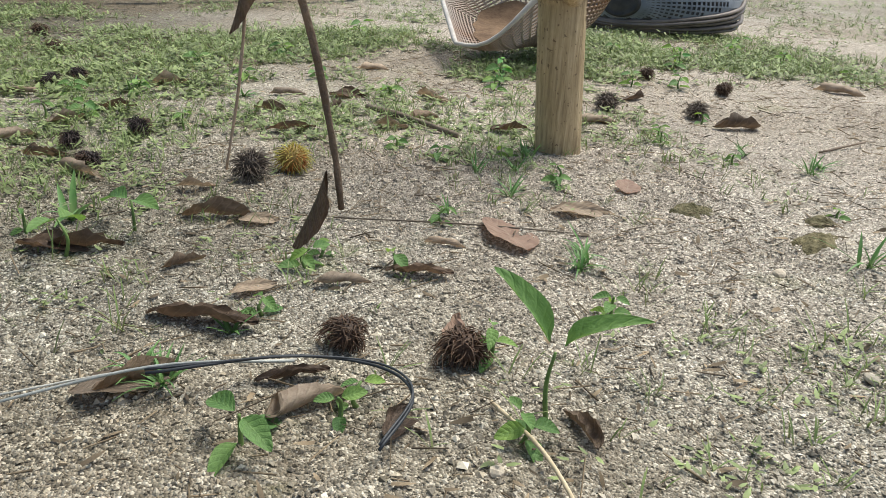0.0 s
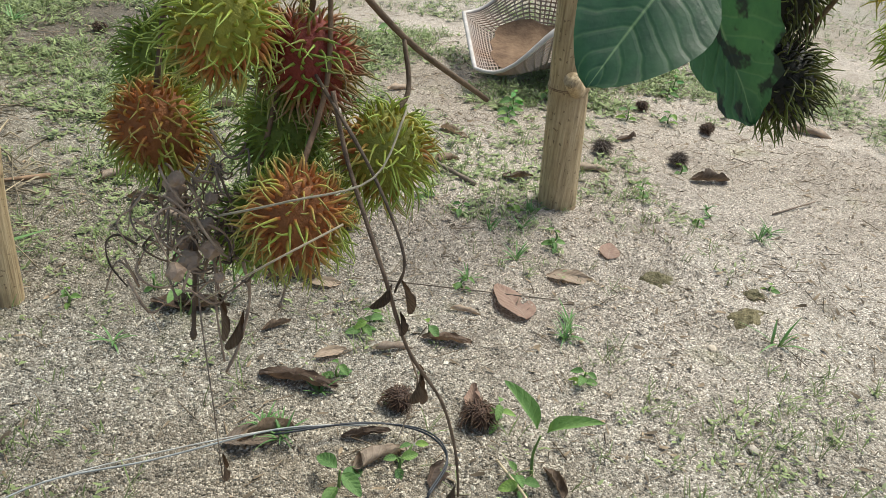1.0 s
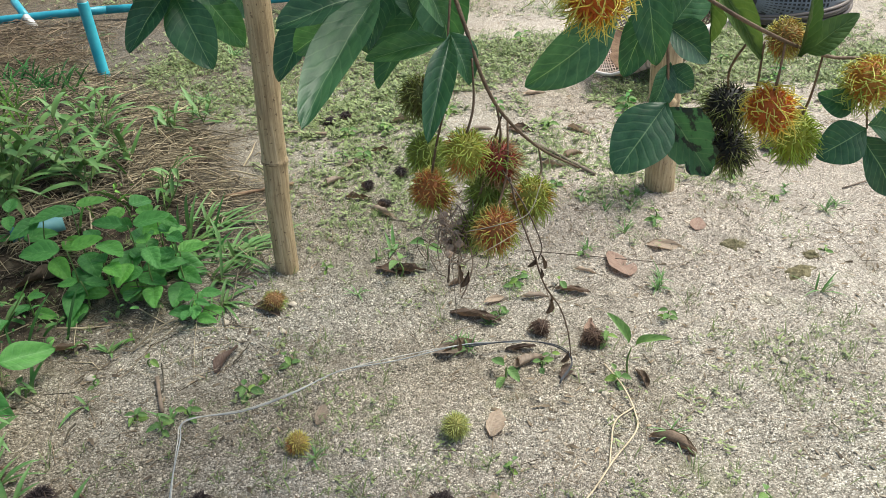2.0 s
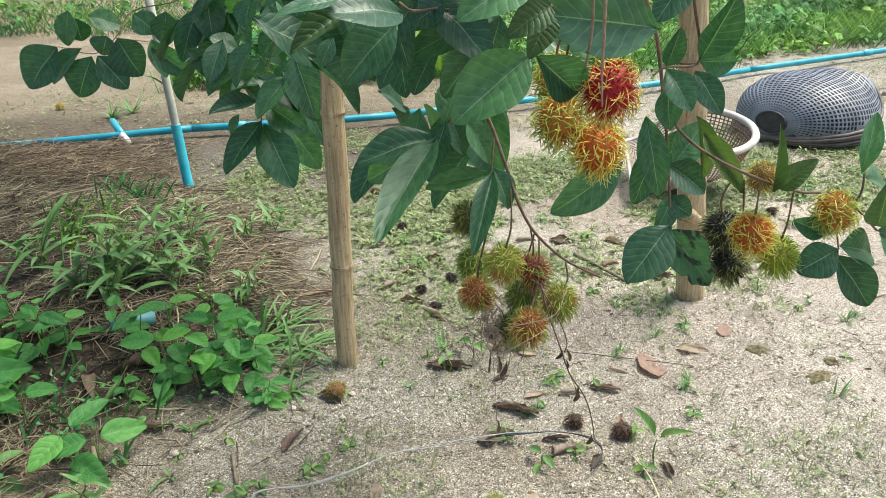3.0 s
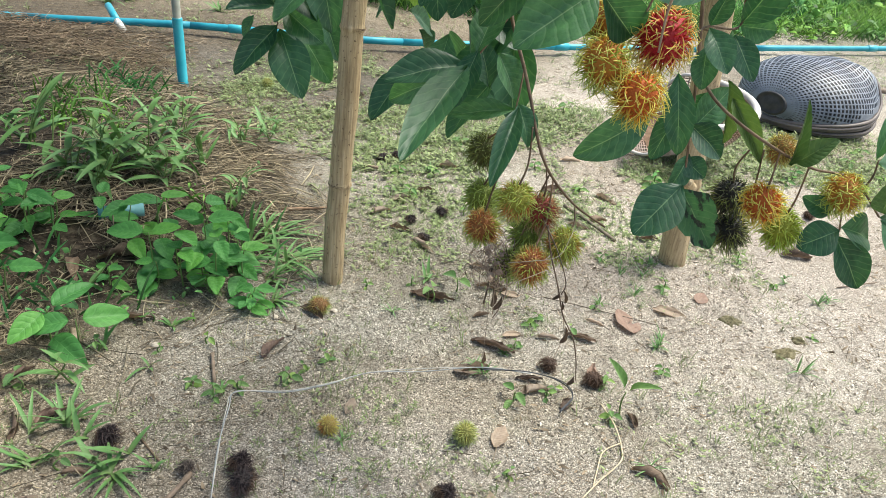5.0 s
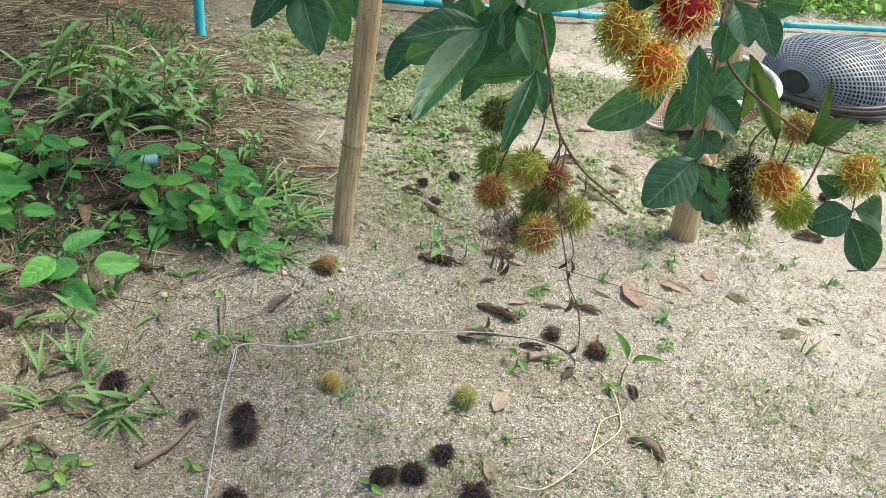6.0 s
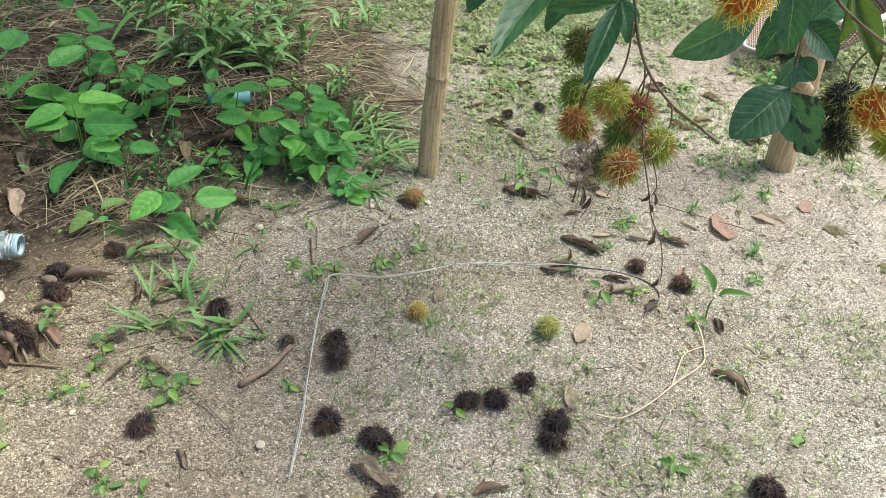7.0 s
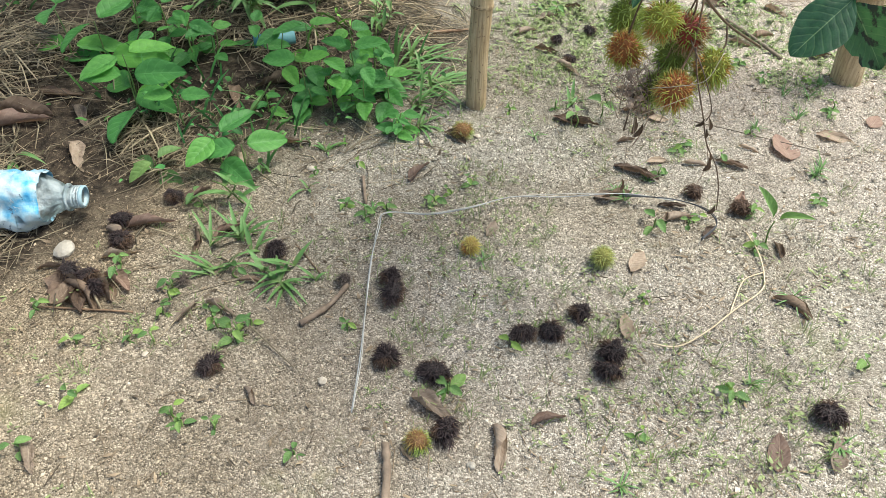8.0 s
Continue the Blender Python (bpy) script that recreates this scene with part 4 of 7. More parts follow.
LEAVES_DROOP = [
    (0.568, -0.660, 0.825, 0.569, -0.680, 0.771, 0.036),
    (0.577, -0.600, 0.736, 0.548, -0.620, 0.643, 0.043),
    (0.553, -0.620, 0.775, 0.571, -0.660, 0.670, 0.043),
    (0.604, -0.600, 0.698, 0.651, -0.580, 0.752, 0.053),
    (0.596, -0.600, 0.698, 0.653, -0.620, 0.662, 0.051),
    (0.593, -0.620, 0.651, 0.624, -0.640, 0.633, 0.037),
    (0.591, -0.650, 0.622, 0.523, -0.705, 0.563, 0.071),
    (0.595, -0.640, 0.611, 0.663, -0.655, 0.522, 0.064),
    (0.600, -0.620, 0.660, 0.576, -0.660, 0.613, 0.038),
    (0.622, -0.660, 0.759, 0.674, -0.700, 0.686, 0.032),
    (0.617, -0.640, 0.778, 0.638, -0.660, 0.693, 0.024),
    (0.628, -0.580, 0.745, 0.592, -0.560, 0.675, 0.040),
]
LEAVES_SIDE = [
    (0.708, -0.700, 0.687, 0.705, -0.720, 0.777, 0.018),
    (0.717, -0.700, 0.691, 0.749, -0.720, 0.736, 0.033),
    (0.801, -0.680, 0.615, 0.757, -0.690, 0.637, 0.034),
    (0.824, -0.680, 0.590, 0.765, -0.700, 0.567, 0.054),
    (0.824, -0.680, 0.595, 0.899, -0.660, 0.576, 0.060),
    (0.821, -0.680, 0.581, 0.878, -0.700, 0.506, 0.052),
    (0.835, -0.680, 0.701, 0.855, -0.660, 0.781, 0.030),
    (0.840, -0.680, 0.696, 0.924, -0.640, 0.663, 0.059),
    (0.860, -0.700, 0.632, 0.853, -0.720, 0.693, 0.045),
    (0.872, -0.680, 0.617, 0.976, -0.640, 0.591, 0.050),
    (0.877, -0.680, 0.612, 0.936, -0.700, 0.557, 0.047),
    (0.897, -0.660, 0.649, 0.919, -0.640, 0.698, 0.021),
    (0.925, -0.640, 0.642, 0.996, -0.600, 0.644, 0.044),
]
LEAVES_MAIN = [
    (0.261, -0.550, 0.736, 0.145, -0.600, 0.727, 0.064),
    (0.261, -0.580, 0.741, 0.182, -0.780, 0.696, 0.059),
    (0.273, -0.550, 0.754, 0.299, -0.500, 0.834, 0.056),
    (0.275, -0.560, 0.763, 0.243, -0.600, 0.684, 0.046),
    (0.342, -0.560, 0.679, 0.242, -0.580, 0.672, 0.036),
    (0.343, -0.580, 0.694, 0.367, -0.620, 0.650, 0.041),
    (0.342, -0.600, 0.696, 0.308, -0.720, 0.630, 0.035),
    (0.306, -0.540, 0.756, 0.346, -0.560, 0.701, 0.052),
    (0.227, -0.520, 0.701, 0.136, -0.500, 0.657, 0.045),
    (0.303, -0.500, 0.689, 0.282, -0.500, 0.766, 0.043),
    (0.308, -0.500, 0.789, 0.257, -0.480, 0.738, 0.045),
]
LEAVES_UPPER = [
    (0.228, -0.720, 0.934, 0.157, -0.800, 0.958, 0.080),
    (0.220, -0.700, 0.923, 0.152, -0.740, 0.867, 0.062),
    (0.165, -0.720, 0.941, 0.103, -0.780, 0.911, 0.039),
    (0.164, -0.780, 0.959, 0.096, -0.820, 0.951, 0.030),
    (0.331, -0.600, 0.914, 0.222, -0.620, 0.872, 0.053),
    (0.335, -0.560, 0.880, 0.270, -0.580, 0.803, 0.055),
    (0.134, -0.660, 0.901, 0.117, -0.680, 0.870, 0.024),
    (0.280, -0.620, 0.936, 0.224, -0.640, 0.911, 0.050),
    (0.258, -0.560, 0.859, 0.226, -0.580, 0.810, 0.043),
    (0.214, -0.600, 0.871, 0.183, -0.620, 0.827, 0.040),
    (0.244, -0.640, 0.942, 0.194, -0.660, 0.889, 0.046),
    (0.297, -0.600, 0.941, 0.340, -0.620, 0.965, 0.048),
    (0.354, -0.580, 0.911, 0.337, -0.600, 0.851, 0.046),
]
LEAVES_STAKE = [
    (-0.169, 0.120, 0.654, -0.262, 0.050, 0.652, 0.056),
    (-0.165, 0.120, 0.607, -0.241, 0.020, 0.515, 0.070),
    (-0.159, 0.120, 0.600, -0.090, 0.020, 0.479, 0.097),
    (-0.156, 0.150, 0.641, -0.056, 0.100, 0.584, 0.084),
    (-0.122, 0.200, 0.576, -0.041, 0.150, 0.477, 0.080),
    (-0.160, 0.150, 0.689, -0.221, 0.100, 0.693, 0.062),
    (-0.200, 0.180, 0.751, -0.294, 0.140, 0.672, 0.072),
    (-0.165, 0.200, 0.740, -0.208, 0.150, 0.684, 0.065),
    (-0.243, 0.220, 0.602, -0.266, 0.200, 0.546, 0.039),
    (-0.077, 0.150, 0.764, -0.032, 0.100, 0.612, 0.092),
    (-0.113, 0.180, 0.664, -0.094, 0.180, 0.737, 0.077),
    (-0.217, 0.200, 0.765, -0.274, 0.180, 0.800, 0.061),
]
LEAVES_STAKE_TOP = [
    (-0.172, 0.200, 0.882, -0.187, 0.160, 0.816, 0.071),
    (-0.290, 0.250, 0.893, -0.276, 0.200, 0.795, 0.080),
    (-0.332, 0.300, 0.852, -0.380, 0.250, 0.731, 0.077),
    (-0.079, 0.250, 0.616, -0.028, 0.220, 0.515, 0.074),
    (-0.114, 0.220, 0.799, -0.167, 0.200, 0.747, 0.080),
    (-0.134, 0.200, 0.865, -0.108, 0.180, 0.785, 0.079),
    (-0.001, 0.100, 0.866, -0.051, 0.080, 0.793, 0.067),
    (-0.062, 0.300, 0.708, -0.007, 0.300, 0.608, 0.076),
    (-0.130, 0.280, 0.709, -0.168, 0.280, 0.790, 0.075),
    (-0.248, 0.280, 0.841, -0.259, 0.250, 0.770, 0.068),
]
LEAVES_FAR = [
    (-0.999, 0.900, 0.689, -1.108, 0.850, 0.570, 0.156),
    (-0.920, 0.900, 0.681, -1.050, 0.880, 0.585, 0.103),
    (-0.892, 0.900, 0.654, -0.953, 0.850, 0.536, 0.132),
    (-0.874, 0.900, 0.655, -0.785, 0.880, 0.551, 0.101),
    (-0.837, 0.920, 0.716, -0.859, 0.900, 0.659, 0.098),
    (-0.961, 0.950, 0.797, -0.986, 0.920, 0.691, 0.091),
    (-0.806, 0.920, 0.705, -0.744, 0.900, 0.583, 0.135),
    (-0.711, 0.950, 0.669, -0.573, 0.920, 0.575, 0.084),
    (-0.715, 0.980, 0.691, -0.669, 0.950, 0.574, 0.076),
    (-0.899, 0.950, 0.777, -0.805, 0.980, 0.746, 0.086),
    (-0.955, 0.980, 0.769, -0.954, 0.980, 0.693, 0.088),
    (-0.768, 1.000, 0.774, -0.701, 1.000, 0.713, 0.094),
    (-0.656, 1.000, 0.779, -0.671, 0.980, 0.670, 0.098),
]

HANG = {"STALKA": (0.48, -0.62, 1.22), "STALKB": (0.48, -0.62, 1.22), "NEAR": (0.48, -0.62, 1.22), "NEAR2": (0.66, -0.52, 1.16), "DROOP": (0.62, -0.60, 1.12), "MAIN": (0.36, -0.24, 1.29), "UPPER": (0.32, -0.16, 1.31), "STAKE": (-0.2, 0.28, 1.2), "FARLEFT": (-0.9, 1.1, 1.32)}
BRANCH = {}
for key, pts in TWIGS.items():
    start = [HANG[key]] if key in HANG else []
    thick = 0.0030 if key in ("MAIN", "SIDE", "DROOP") else 0.0017 if key.startswith("STALK") else 0.0022
    BRANCH[key] = wood("branch", start + pts, thick * 1.25 if start else thick * 0.8, thick * 0.55, M_DRYPALE if key.startswith("STALK") else M_TWIG, tree, steps=7, sides=7)

leaf_rng = random.Random(11)


def hang_leaves(rows, parent, facing, young=(), spotted=()):
    for i, (bx, by, bz, tx, ty, tz, w) in enumerate(rows):
        mesh = YOUNG_LEAVES[i % 2] if i in young else SPOT_LEAF if i in spotted else GREEN_LEAVES[leaf_rng.randrange(7)]
        jit = Vector([leaf_rng.uniform(-0.25, 0.25) for _ in range(3)])
        m = leaf_pose(Vector((bx, by, bz)) - TREE_AT, Vector((tx, ty, tz)) - TREE_AT, w * 0.98, Vector(facing) + jit)
        part("leaf", mesh, parent, m=m)


hang_leaves(LEAVES_NEAR, BRANCH["NEAR"], (0.0, -1.0, 0.35), young=(5, 6))
hang_leaves(LEAVES_DROOP, BRANCH["DROOP"], (0.0, -0.95, 0.35), young=(9, 10), spotted=(7,))
hang_leaves(LEAVES_SIDE, BRANCH["SIDE"], (-0.1, -0.85, 0.55), young=(0, 1, 8, 11))
hang_leaves(LEAVES_MAIN, BRANCH["MAIN"], (0.0, -0.7, 0.75))
hang_leaves(LEAVES_UPPER, BRANCH["UPPER"], (0.0, -0.7, 0.7), young=(2,))
hang_leaves(LEAVES_STAKE, BRANCH["STAKE"], (0.0, -0.75, 0.7))
hang_leaves(LEAVES_STAKE_TOP, BRANCH["STAKE"], (0.0, -0.8, 0.5))
hang_leaves(LEAVES_FAR, BRANCH["FARLEFT"], (0.1, -0.8, 0.55))


def crown_leaves(limb, count, spread, lo, hi, seed):
    """Filler leaves along the limbs, above the height at which one looks under the tree; mostly unseen, added for shade
    and the top edge.
    """
    rng = random.Random(seed)
    path = smooth_path(BOUGHS[limb], 8)
    for _ in range(count):
        p = path[rng.randrange(4, len(path))] + Vector([rng.gauss(0, spread), rng.gauss(0, spread), rng.uniform(lo, hi)])
        a = rng.uniform(0, 6.283)
        d = Vector((math.cos(a), math.sin(a), rng.uniform(-1.1, -0.1))).normalized() * rng.uniform(0.11, 0.17)
        m = leaf_pose(p - TREE_AT, p + d - TREE_AT, d.length * rng.uniform(0.4, 0.52), (rng.uniform(-0.4, 0.4), rng.uniform(-0.4, 0.4), 1))
        part("leaf", GREEN_LEAVES[rng.randrange(7)], tree, m=m)


def fill_leaves(parent, count, lo, hi, seed, blades=GREEN_LEAVES):
    """Leaves that crowd round the twigs inside a box."""
    rng = random.Random(seed)
    for _ in range(count):
        p = Vector([rng.uniform(a, c) for a, c in zip(lo, hi)])
        a = rng.uniform(0, 6.283)
        d = Vector((math.cos(a), math.sin(a) * 0.7, rng.uniform(-1.3, -0.2))).normalized() * rng.uniform(0.10, 0.15)
        m = leaf_pose(p - TREE_AT, p + d - TREE_AT, d.length * rng.uniform(0.42, 0.55), (rng.uniform(-0.5, 0.5), rng.uniform(-1.0, -0.2), 0.8))
        part("leaf", blades[rng.randrange(len(blades))], parent, m=m)


fill_leaves(BRANCH["UPPER"], 44, (0.0, -0.62, 0.865), (0.42, -0.25, 1.10), 12)
fill_leaves(BRANCH["STAKE"], 36, (-0.42, 0.15, 0.87), (0.02, 0.45, 1.15), 13)
fill_leaves(BRANCH["STAKE"], 22, (-0.36, 0.12, 0.70), (-0.06, 0.34, 0.90), 16)
fill_leaves(BRANCH["MAIN"], 8, (0.10, 0.10, 0.72), (0.24, 0.40, 0.82), 17, SUNLIT_LEAVES)
fill_leaves(BRANCH["MAIN"], 16, (0.14, -0.42, 0.66), (0.36, -0.25, 0.86), 18)
fill_leaves(BRANCH["FARLEFT"], 14, (-1.5, 0.9, 0.98), (-0.5, 1.25, 1.25), 14)
fill_leaves(BRANCH["NEAR2"], 10, (0.50, -0.75, 1.0), (0.75, -0.5, 1.15), 15)
crown_leaves(0, 24, 0.14, 0.0, 0.22, 1)
crown_leaves(1, 18, 0.13, 0.02, 0.22, 2)
crown_leaves(2, 22, 0.16, -0.05, 0.25, 3)
crown_leaves(6, 20, 0.10, 0.05, 0.25, 7)


def crown(count):
    """Unseen mass of leaves over the trunk, added to shade the ground on the left."""
    rng = random.Random(9)
    s = Soup()
    for _ in range(count):
        while True:
            q = Vector([rng.uniform(-1, 1) for _ in range(3)])
            if 0.35 < q.length < 1.0 and noise.noise(q * 2.3) > -0.25:
                break
        p = Vector((q.x * 2.0 - 0.1, q.y * 1.9 + 0.2, 2.75 + q.z * 1.35))
        a = rng.uniform(0, 6.283)
        ln = rng.uniform(0.11, 0.17)
        d = Vector((math.cos(a), math.sin(a), rng.uniform(-1.0, 0.1))).normalized() * ln
        s.blade(p, p + d, ln * 0.21, (rng.uniform(-0.4, 0.4), rng.uniform(-0.4, 0.4), 1), sag=0.01, segs=3)
    ob = part("crown", s.mesh("crown", M_CROWN), tree)
    ob["kind"] = "stuff"


crown(7000)


# ---- rambutan fruit and husks ----
def fruit_meshes(kind, seed, count, body, length, thick, squash=(1, 1, 1), curl=0.6, limp=0.0, spread=1.0, lump=0.06):
    """Skin and spines of one fruit about its own middle."""
    rng = random.Random(seed)
    bm = bmesh.new()
    bmesh.ops.create_icosphere(bm, subdivisions=3, radius=body)
    for v in bm.verts:
        v.co = Vector((v.co.x * squash[0], v.co.y * squash[1], v.co.z * squash[2])) * (1 + lump * noise.noise(v.co * 90 + Vector((seed, 0, 0))))
    skin = bpy.data.meshes.new("skin")
    bm.to_mesh(skin)
    bm.free()
    skin.materials.append(M_SKIN[kind])
    skin.polygons.foreach_set("use_smooth", [True] * len(skin.polygons))
    s = Soup()
    for i in range(count):
        z = 1 - 2 * (i + 0.5) / count
        a = i * 2.39996 + rng.uniform(-0.12, 0.12)
        h = math.sqrt(1 - z * z)
        n = Vector((h * math.cos(a), h * math.sin(a), z))
        p = Vector((n.x * squash[0], n.y * squash[1], n.z * squash[2])) * body * 0.95
        p *= 1 + lump * noise.noise(p * 90 + Vector((seed, 0, 0)))
        side = n.cross(Vector((rng.gauss(0, 1), rng.gauss(0, 1), rng.gauss(0, 1)))).normalized()
        ln = length * rng.uniform(0.75, 1.25)
        if lump > 0.2:
            ln *= 0.6 + 0.9 * max(0.0, 0.5 + noise.noise(p * 70 + Vector((0, seed, 0))))
        pts = []
        for k in range(5):
            t = k / 4
            bend = curl * ln * t * t * rng.uniform(0.7, 1.2)
            pts.append(p + n * ln * t * spread * (1 - 0.28 * curl * t) + side * bend + Vector((0, 0, -limp * ln * t * t)))
        s.tube(pts, [thick * 1.5, thick * 1.1, thick * 0.85, thick * 0.6, thick * 0.25], 4, caps=False)
    return skin, s.mesh("bristle_coat", M_SPINE[kind])


FRUIT_MESH = {}
for k, kind in enumerate(("red", "gold", "yellow", "lime", "lime2", "green", "olive", "orange", "rust", "black", "pale_yellow")):
    FRUIT_MESH[kind] = fruit_meshes(kind, 40 + k, 300, 0.0222, 0.0150, 0.00082, (1, 1, 1.12), 0.95 if kind in ("red", "gold", "yellow") else 0.6, 0.3)
FRUIT_WORDS = {"pale_yellow": "pale yellow split rambutan on its twig", "red": "ripe red rambutan with yellow hairy spines", "gold": "golden orange rambutan with curly yellow spines", "yellow": "yellow green rambutan with hairy spines", "lime": "green rambutan turning orange, hairy spines",
               "lime2": "lime green unripe rambutan with soft spines", "green": "dull green rambutan in a hanging bunch", "olive": "dark olive green unripe rambutan", "orange": "orange red rambutan with green spine tips",
               "rust": "rusty brown red rambutan in a bunch", "black": "blackened rotten rambutan with green tips"}
FRUITS = [
    ("red", 0.434, -0.920, 0.878, 1.00, 0.413, -0.930, 0.990),
    ("gold", 0.438, -0.860, 0.803, 1.00, 0.414, -0.900, 0.901),
    ("yellow", 0.399, -0.840, 0.830, 1.00, 0.398, -0.900, 0.928),
    ("yellow", 0.393, -0.880, 0.961, 1.00, 0.393, -0.900, 0.976),
    ("yellow", 0.402, -0.800, 0.868, 0.95, 0.398, -0.880, 0.940),
    ("olive", 0.308, -0.500, 0.587, 1.00, 0.336, -0.570, 0.675),
    ("green", 0.313, -0.520, 0.512, 1.00, 0.345, -0.600, 0.645),
    ("lime", 0.355, -0.635, 0.563, 1.00, 0.367, -0.600, 0.668),
    ("rust", 0.398, -0.615, 0.540, 1.00, 0.394, -0.620, 0.618),
    ("orange", 0.315, -0.590, 0.491, 1.00, 0.345, -0.600, 0.645),
    ("lime", 0.439, -0.635, 0.496, 1.00, 0.450, -0.610, 0.554),
    ("green", 0.386, -0.600, 0.493, 1.00, 0.401, -0.620, 0.604),
    ("orange", 0.389, -0.668, 0.473, 1.00, 0.408, -0.620, 0.595),
    ("green", 0.366, -0.605, 0.436, 0.85, 0.391, -0.620, 0.566),
    ("black", 0.686, -0.600, 0.593, 1.00, 0.666, -0.680, 0.710),
    ("black", 0.703, -0.600, 0.535, 1.00, 0.673, -0.690, 0.701),
    ("gold", 0.687, -0.705, 0.629, 1.00, 0.691, -0.700, 0.703),
    ("lime2", 0.744, -0.670, 0.579, 1.00, 0.742, -0.690, 0.684),
    ("pale_yellow", 0.701, -0.680, 0.702, 0.72, 0.706, -0.690, 0.695),
    ("yellow", 0.803, -0.690, 0.652, 1.00, 0.798, -0.680, 0.673),
    ("orange", 1.593, 0.550, 0.803, 1.00, 1.584, 0.550, 0.950),
]


def rambutan(kind, x, y, z, size, ax, ay, az, seed):
    rng = random.Random(seed)
    ob = thing("rambutan", (x, y, z), FRUIT_WORDS[kind], "rambutan", "rambutans hanging on the tree")
    ob.matrix_basis = Matrix.LocRotScale((x, y, z), Euler((rng.uniform(-0.5, 0.5), rng.uniform(-0.5, 0.5), rng.uniform(0, 6.28))), (1, 1, 1))
    inv = ob.matrix_basis.inverted()
    skin, spines = FRUIT_MESH[kind]
    sc = Matrix.Scale(size, 4)
    part("skin", skin, ob, m=sc)
    part("bristle_coat", spines, ob, m=sc)
    top = Vector((x, y, z + 0.018 * size))
    end = Vector((ax, ay, az))
    mid = top.lerp(end, 0.5) + Vector((rng.uniform(-0.008, 0.008), rng.uniform(-0.008, 0.008), -0.006))
    s = Soup()
    path = [inv @ p for p in smooth_path([top, mid, end], 5)]
    s.tube(path, taper(0.0017, 0.0013, len(path)), 6)
    part("stalk", s.mesh("stalk", M_TWIG), ob, "thin brown stalk")


for i, row in enumerate(FRUITS):
    rambutan(*row, 70 + i)

HUSK_MESH = {"husk": [fruit_meshes("husk", 60 + k, 230, 0.0150, 0.0125, 0.00090, sq, 0.65, 0.55, lump=0.4) for k, sq in enumerate(((1.35, 1.0, 0.62), (1.05, 1.0, 0.75), (1.2, 0.9, 0.6), (1.5, 0.95, 0.65), (1.0, 1.1, 0.7)))],
             "husk_brown": [fruit_meshes("husk_brown", 65, 200, 0.0155, 0.0120, 0.00085, (1.15, 1.0, 0.8), 0.7, 0.5, lump=0.3)],
             "husk_grey": [fruit_meshes("husk_grey", 67, 240, 0.0155, 0.0135, 0.00070, (1.05, 1.0, 0.85), 0.6, 0.3, lump=0.25)],
             "yellow": [fruit_meshes("pale_yellow", 68, 230, 0.0165, 0.0125, 0.00062, (1.05, 1, 0.9), 0.4, 0.4)],
             "lime2": [fruit_meshes("pale_lime", 69, 230, 0.0165, 0.0115, 0.00062, (1.0, 1, 0.95), 0.35, 0.3)],
             "orange": [fruit_meshes("faded", 72, 230, 0.0175, 0.012, 0.00062, (1.05, 1, 0.85), 0.4, 0.4)]}
HUSK_WORDS = {"husk": "blackish dried rambutan husk on sandy soil", "husk_brown": "brown dried rambutan husk on the soil", "husk_grey": "grey brown withered rambutan on the soil",
              "yellow": "fallen yellow rambutan lying on the soil", "lime2": "fallen lime green rambutan on the soil", "orange": "fallen rambutan faded half green, half brown"}
HUSKS_DARK = [(-0.06, -0.675), (-0.042, -0.72), (-0.32, -0.94), (-0.02, -0.87), (0.07, -0.89), (0.11, -1.0), (0.21, -0.77), (0.26, -0.76), (0.31, -0.70), (0.37, -0.785), (0.365, -0.825), (0.72, -0.86),
              (-0.59, -0.51), (-0.66, -0.61), (-0.63, -0.67), (-0.31, -0.64), (-0.645, -0.775), (-0.685, -0.775), (-0.615, -0.80), (0.23, 0.275), (0.185, 0.39), (0.28, 0.455), (0.056, 0.862), (0.109, 0.888)]
HUSKS_BROWN = [(0.54, -0.285), (0.635, -0.33), (1.46, 0.92), (-0.11, 1.53), (-0.02, 1.28), (1.58, 0.75)]
HUSKS_GREY = [(0.46, 0.17), (1.19, 0.58), (1.37, 0.52), (-0.15, -0.69), (-0.46, -0.75)]
FALLEN = [("yellow", 0.52, 0.205), ("yellow", 0.08, -0.56), ("lime2", 0.345, -0.55), ("orange", -0.005, -0.15), ("orange", 0.07, -1.03), ("lime2", -0.51, 1.54), ("yellow", -2.17, 3.1)]
husk_rng = random.Random(21)


def fallen(kind, x, y, small=1.0):
    skin, spines = HUSK_MESH[kind][husk_rng.randrange(len(HUSK_MESH[kind]))]
    name = "rambutan" if kind in ("yellow", "lime2", "orange") else "rambutan_husk"
    sc = husk_rng.uniform(0.84, 1.02) * small
    ob = thing(name, (x, y, gz(x, y) + 0.019 * sc), HUSK_WORDS[kind], "rambutan" if name == "rambutan" else "husk", "fallen rambutans")
    ob.matrix_basis = Matrix.LocRotScale((x, y, gz(x, y) + 0.019 * sc), Euler((husk_rng.uniform(-0.3, 0.3), husk_rng.uniform(-0.3, 0.3), husk_rng.uniform(0, 6.28))), (1, 1, 1))
    part("skin", skin, ob, m=Matrix.Scale(sc, 4))
    part("bristle_coat", spines, ob, m=Matrix.Scale(sc, 4))


for x, y in HUSKS_DARK:
    fallen("husk", x, y, 0.85 if y > 0.2 else 1.05)
for x, y in HUSKS_BROWN:
    fallen("husk_brown", x, y)
for x, y in HUSKS_GREY:
    fallen("husk_grey", x, y, 1.1 if y > 0 else 0.65)
for kind, x, y in FALLEN:
    fallen(kind, x, y, 1.25 if y > 0 else 1.05)


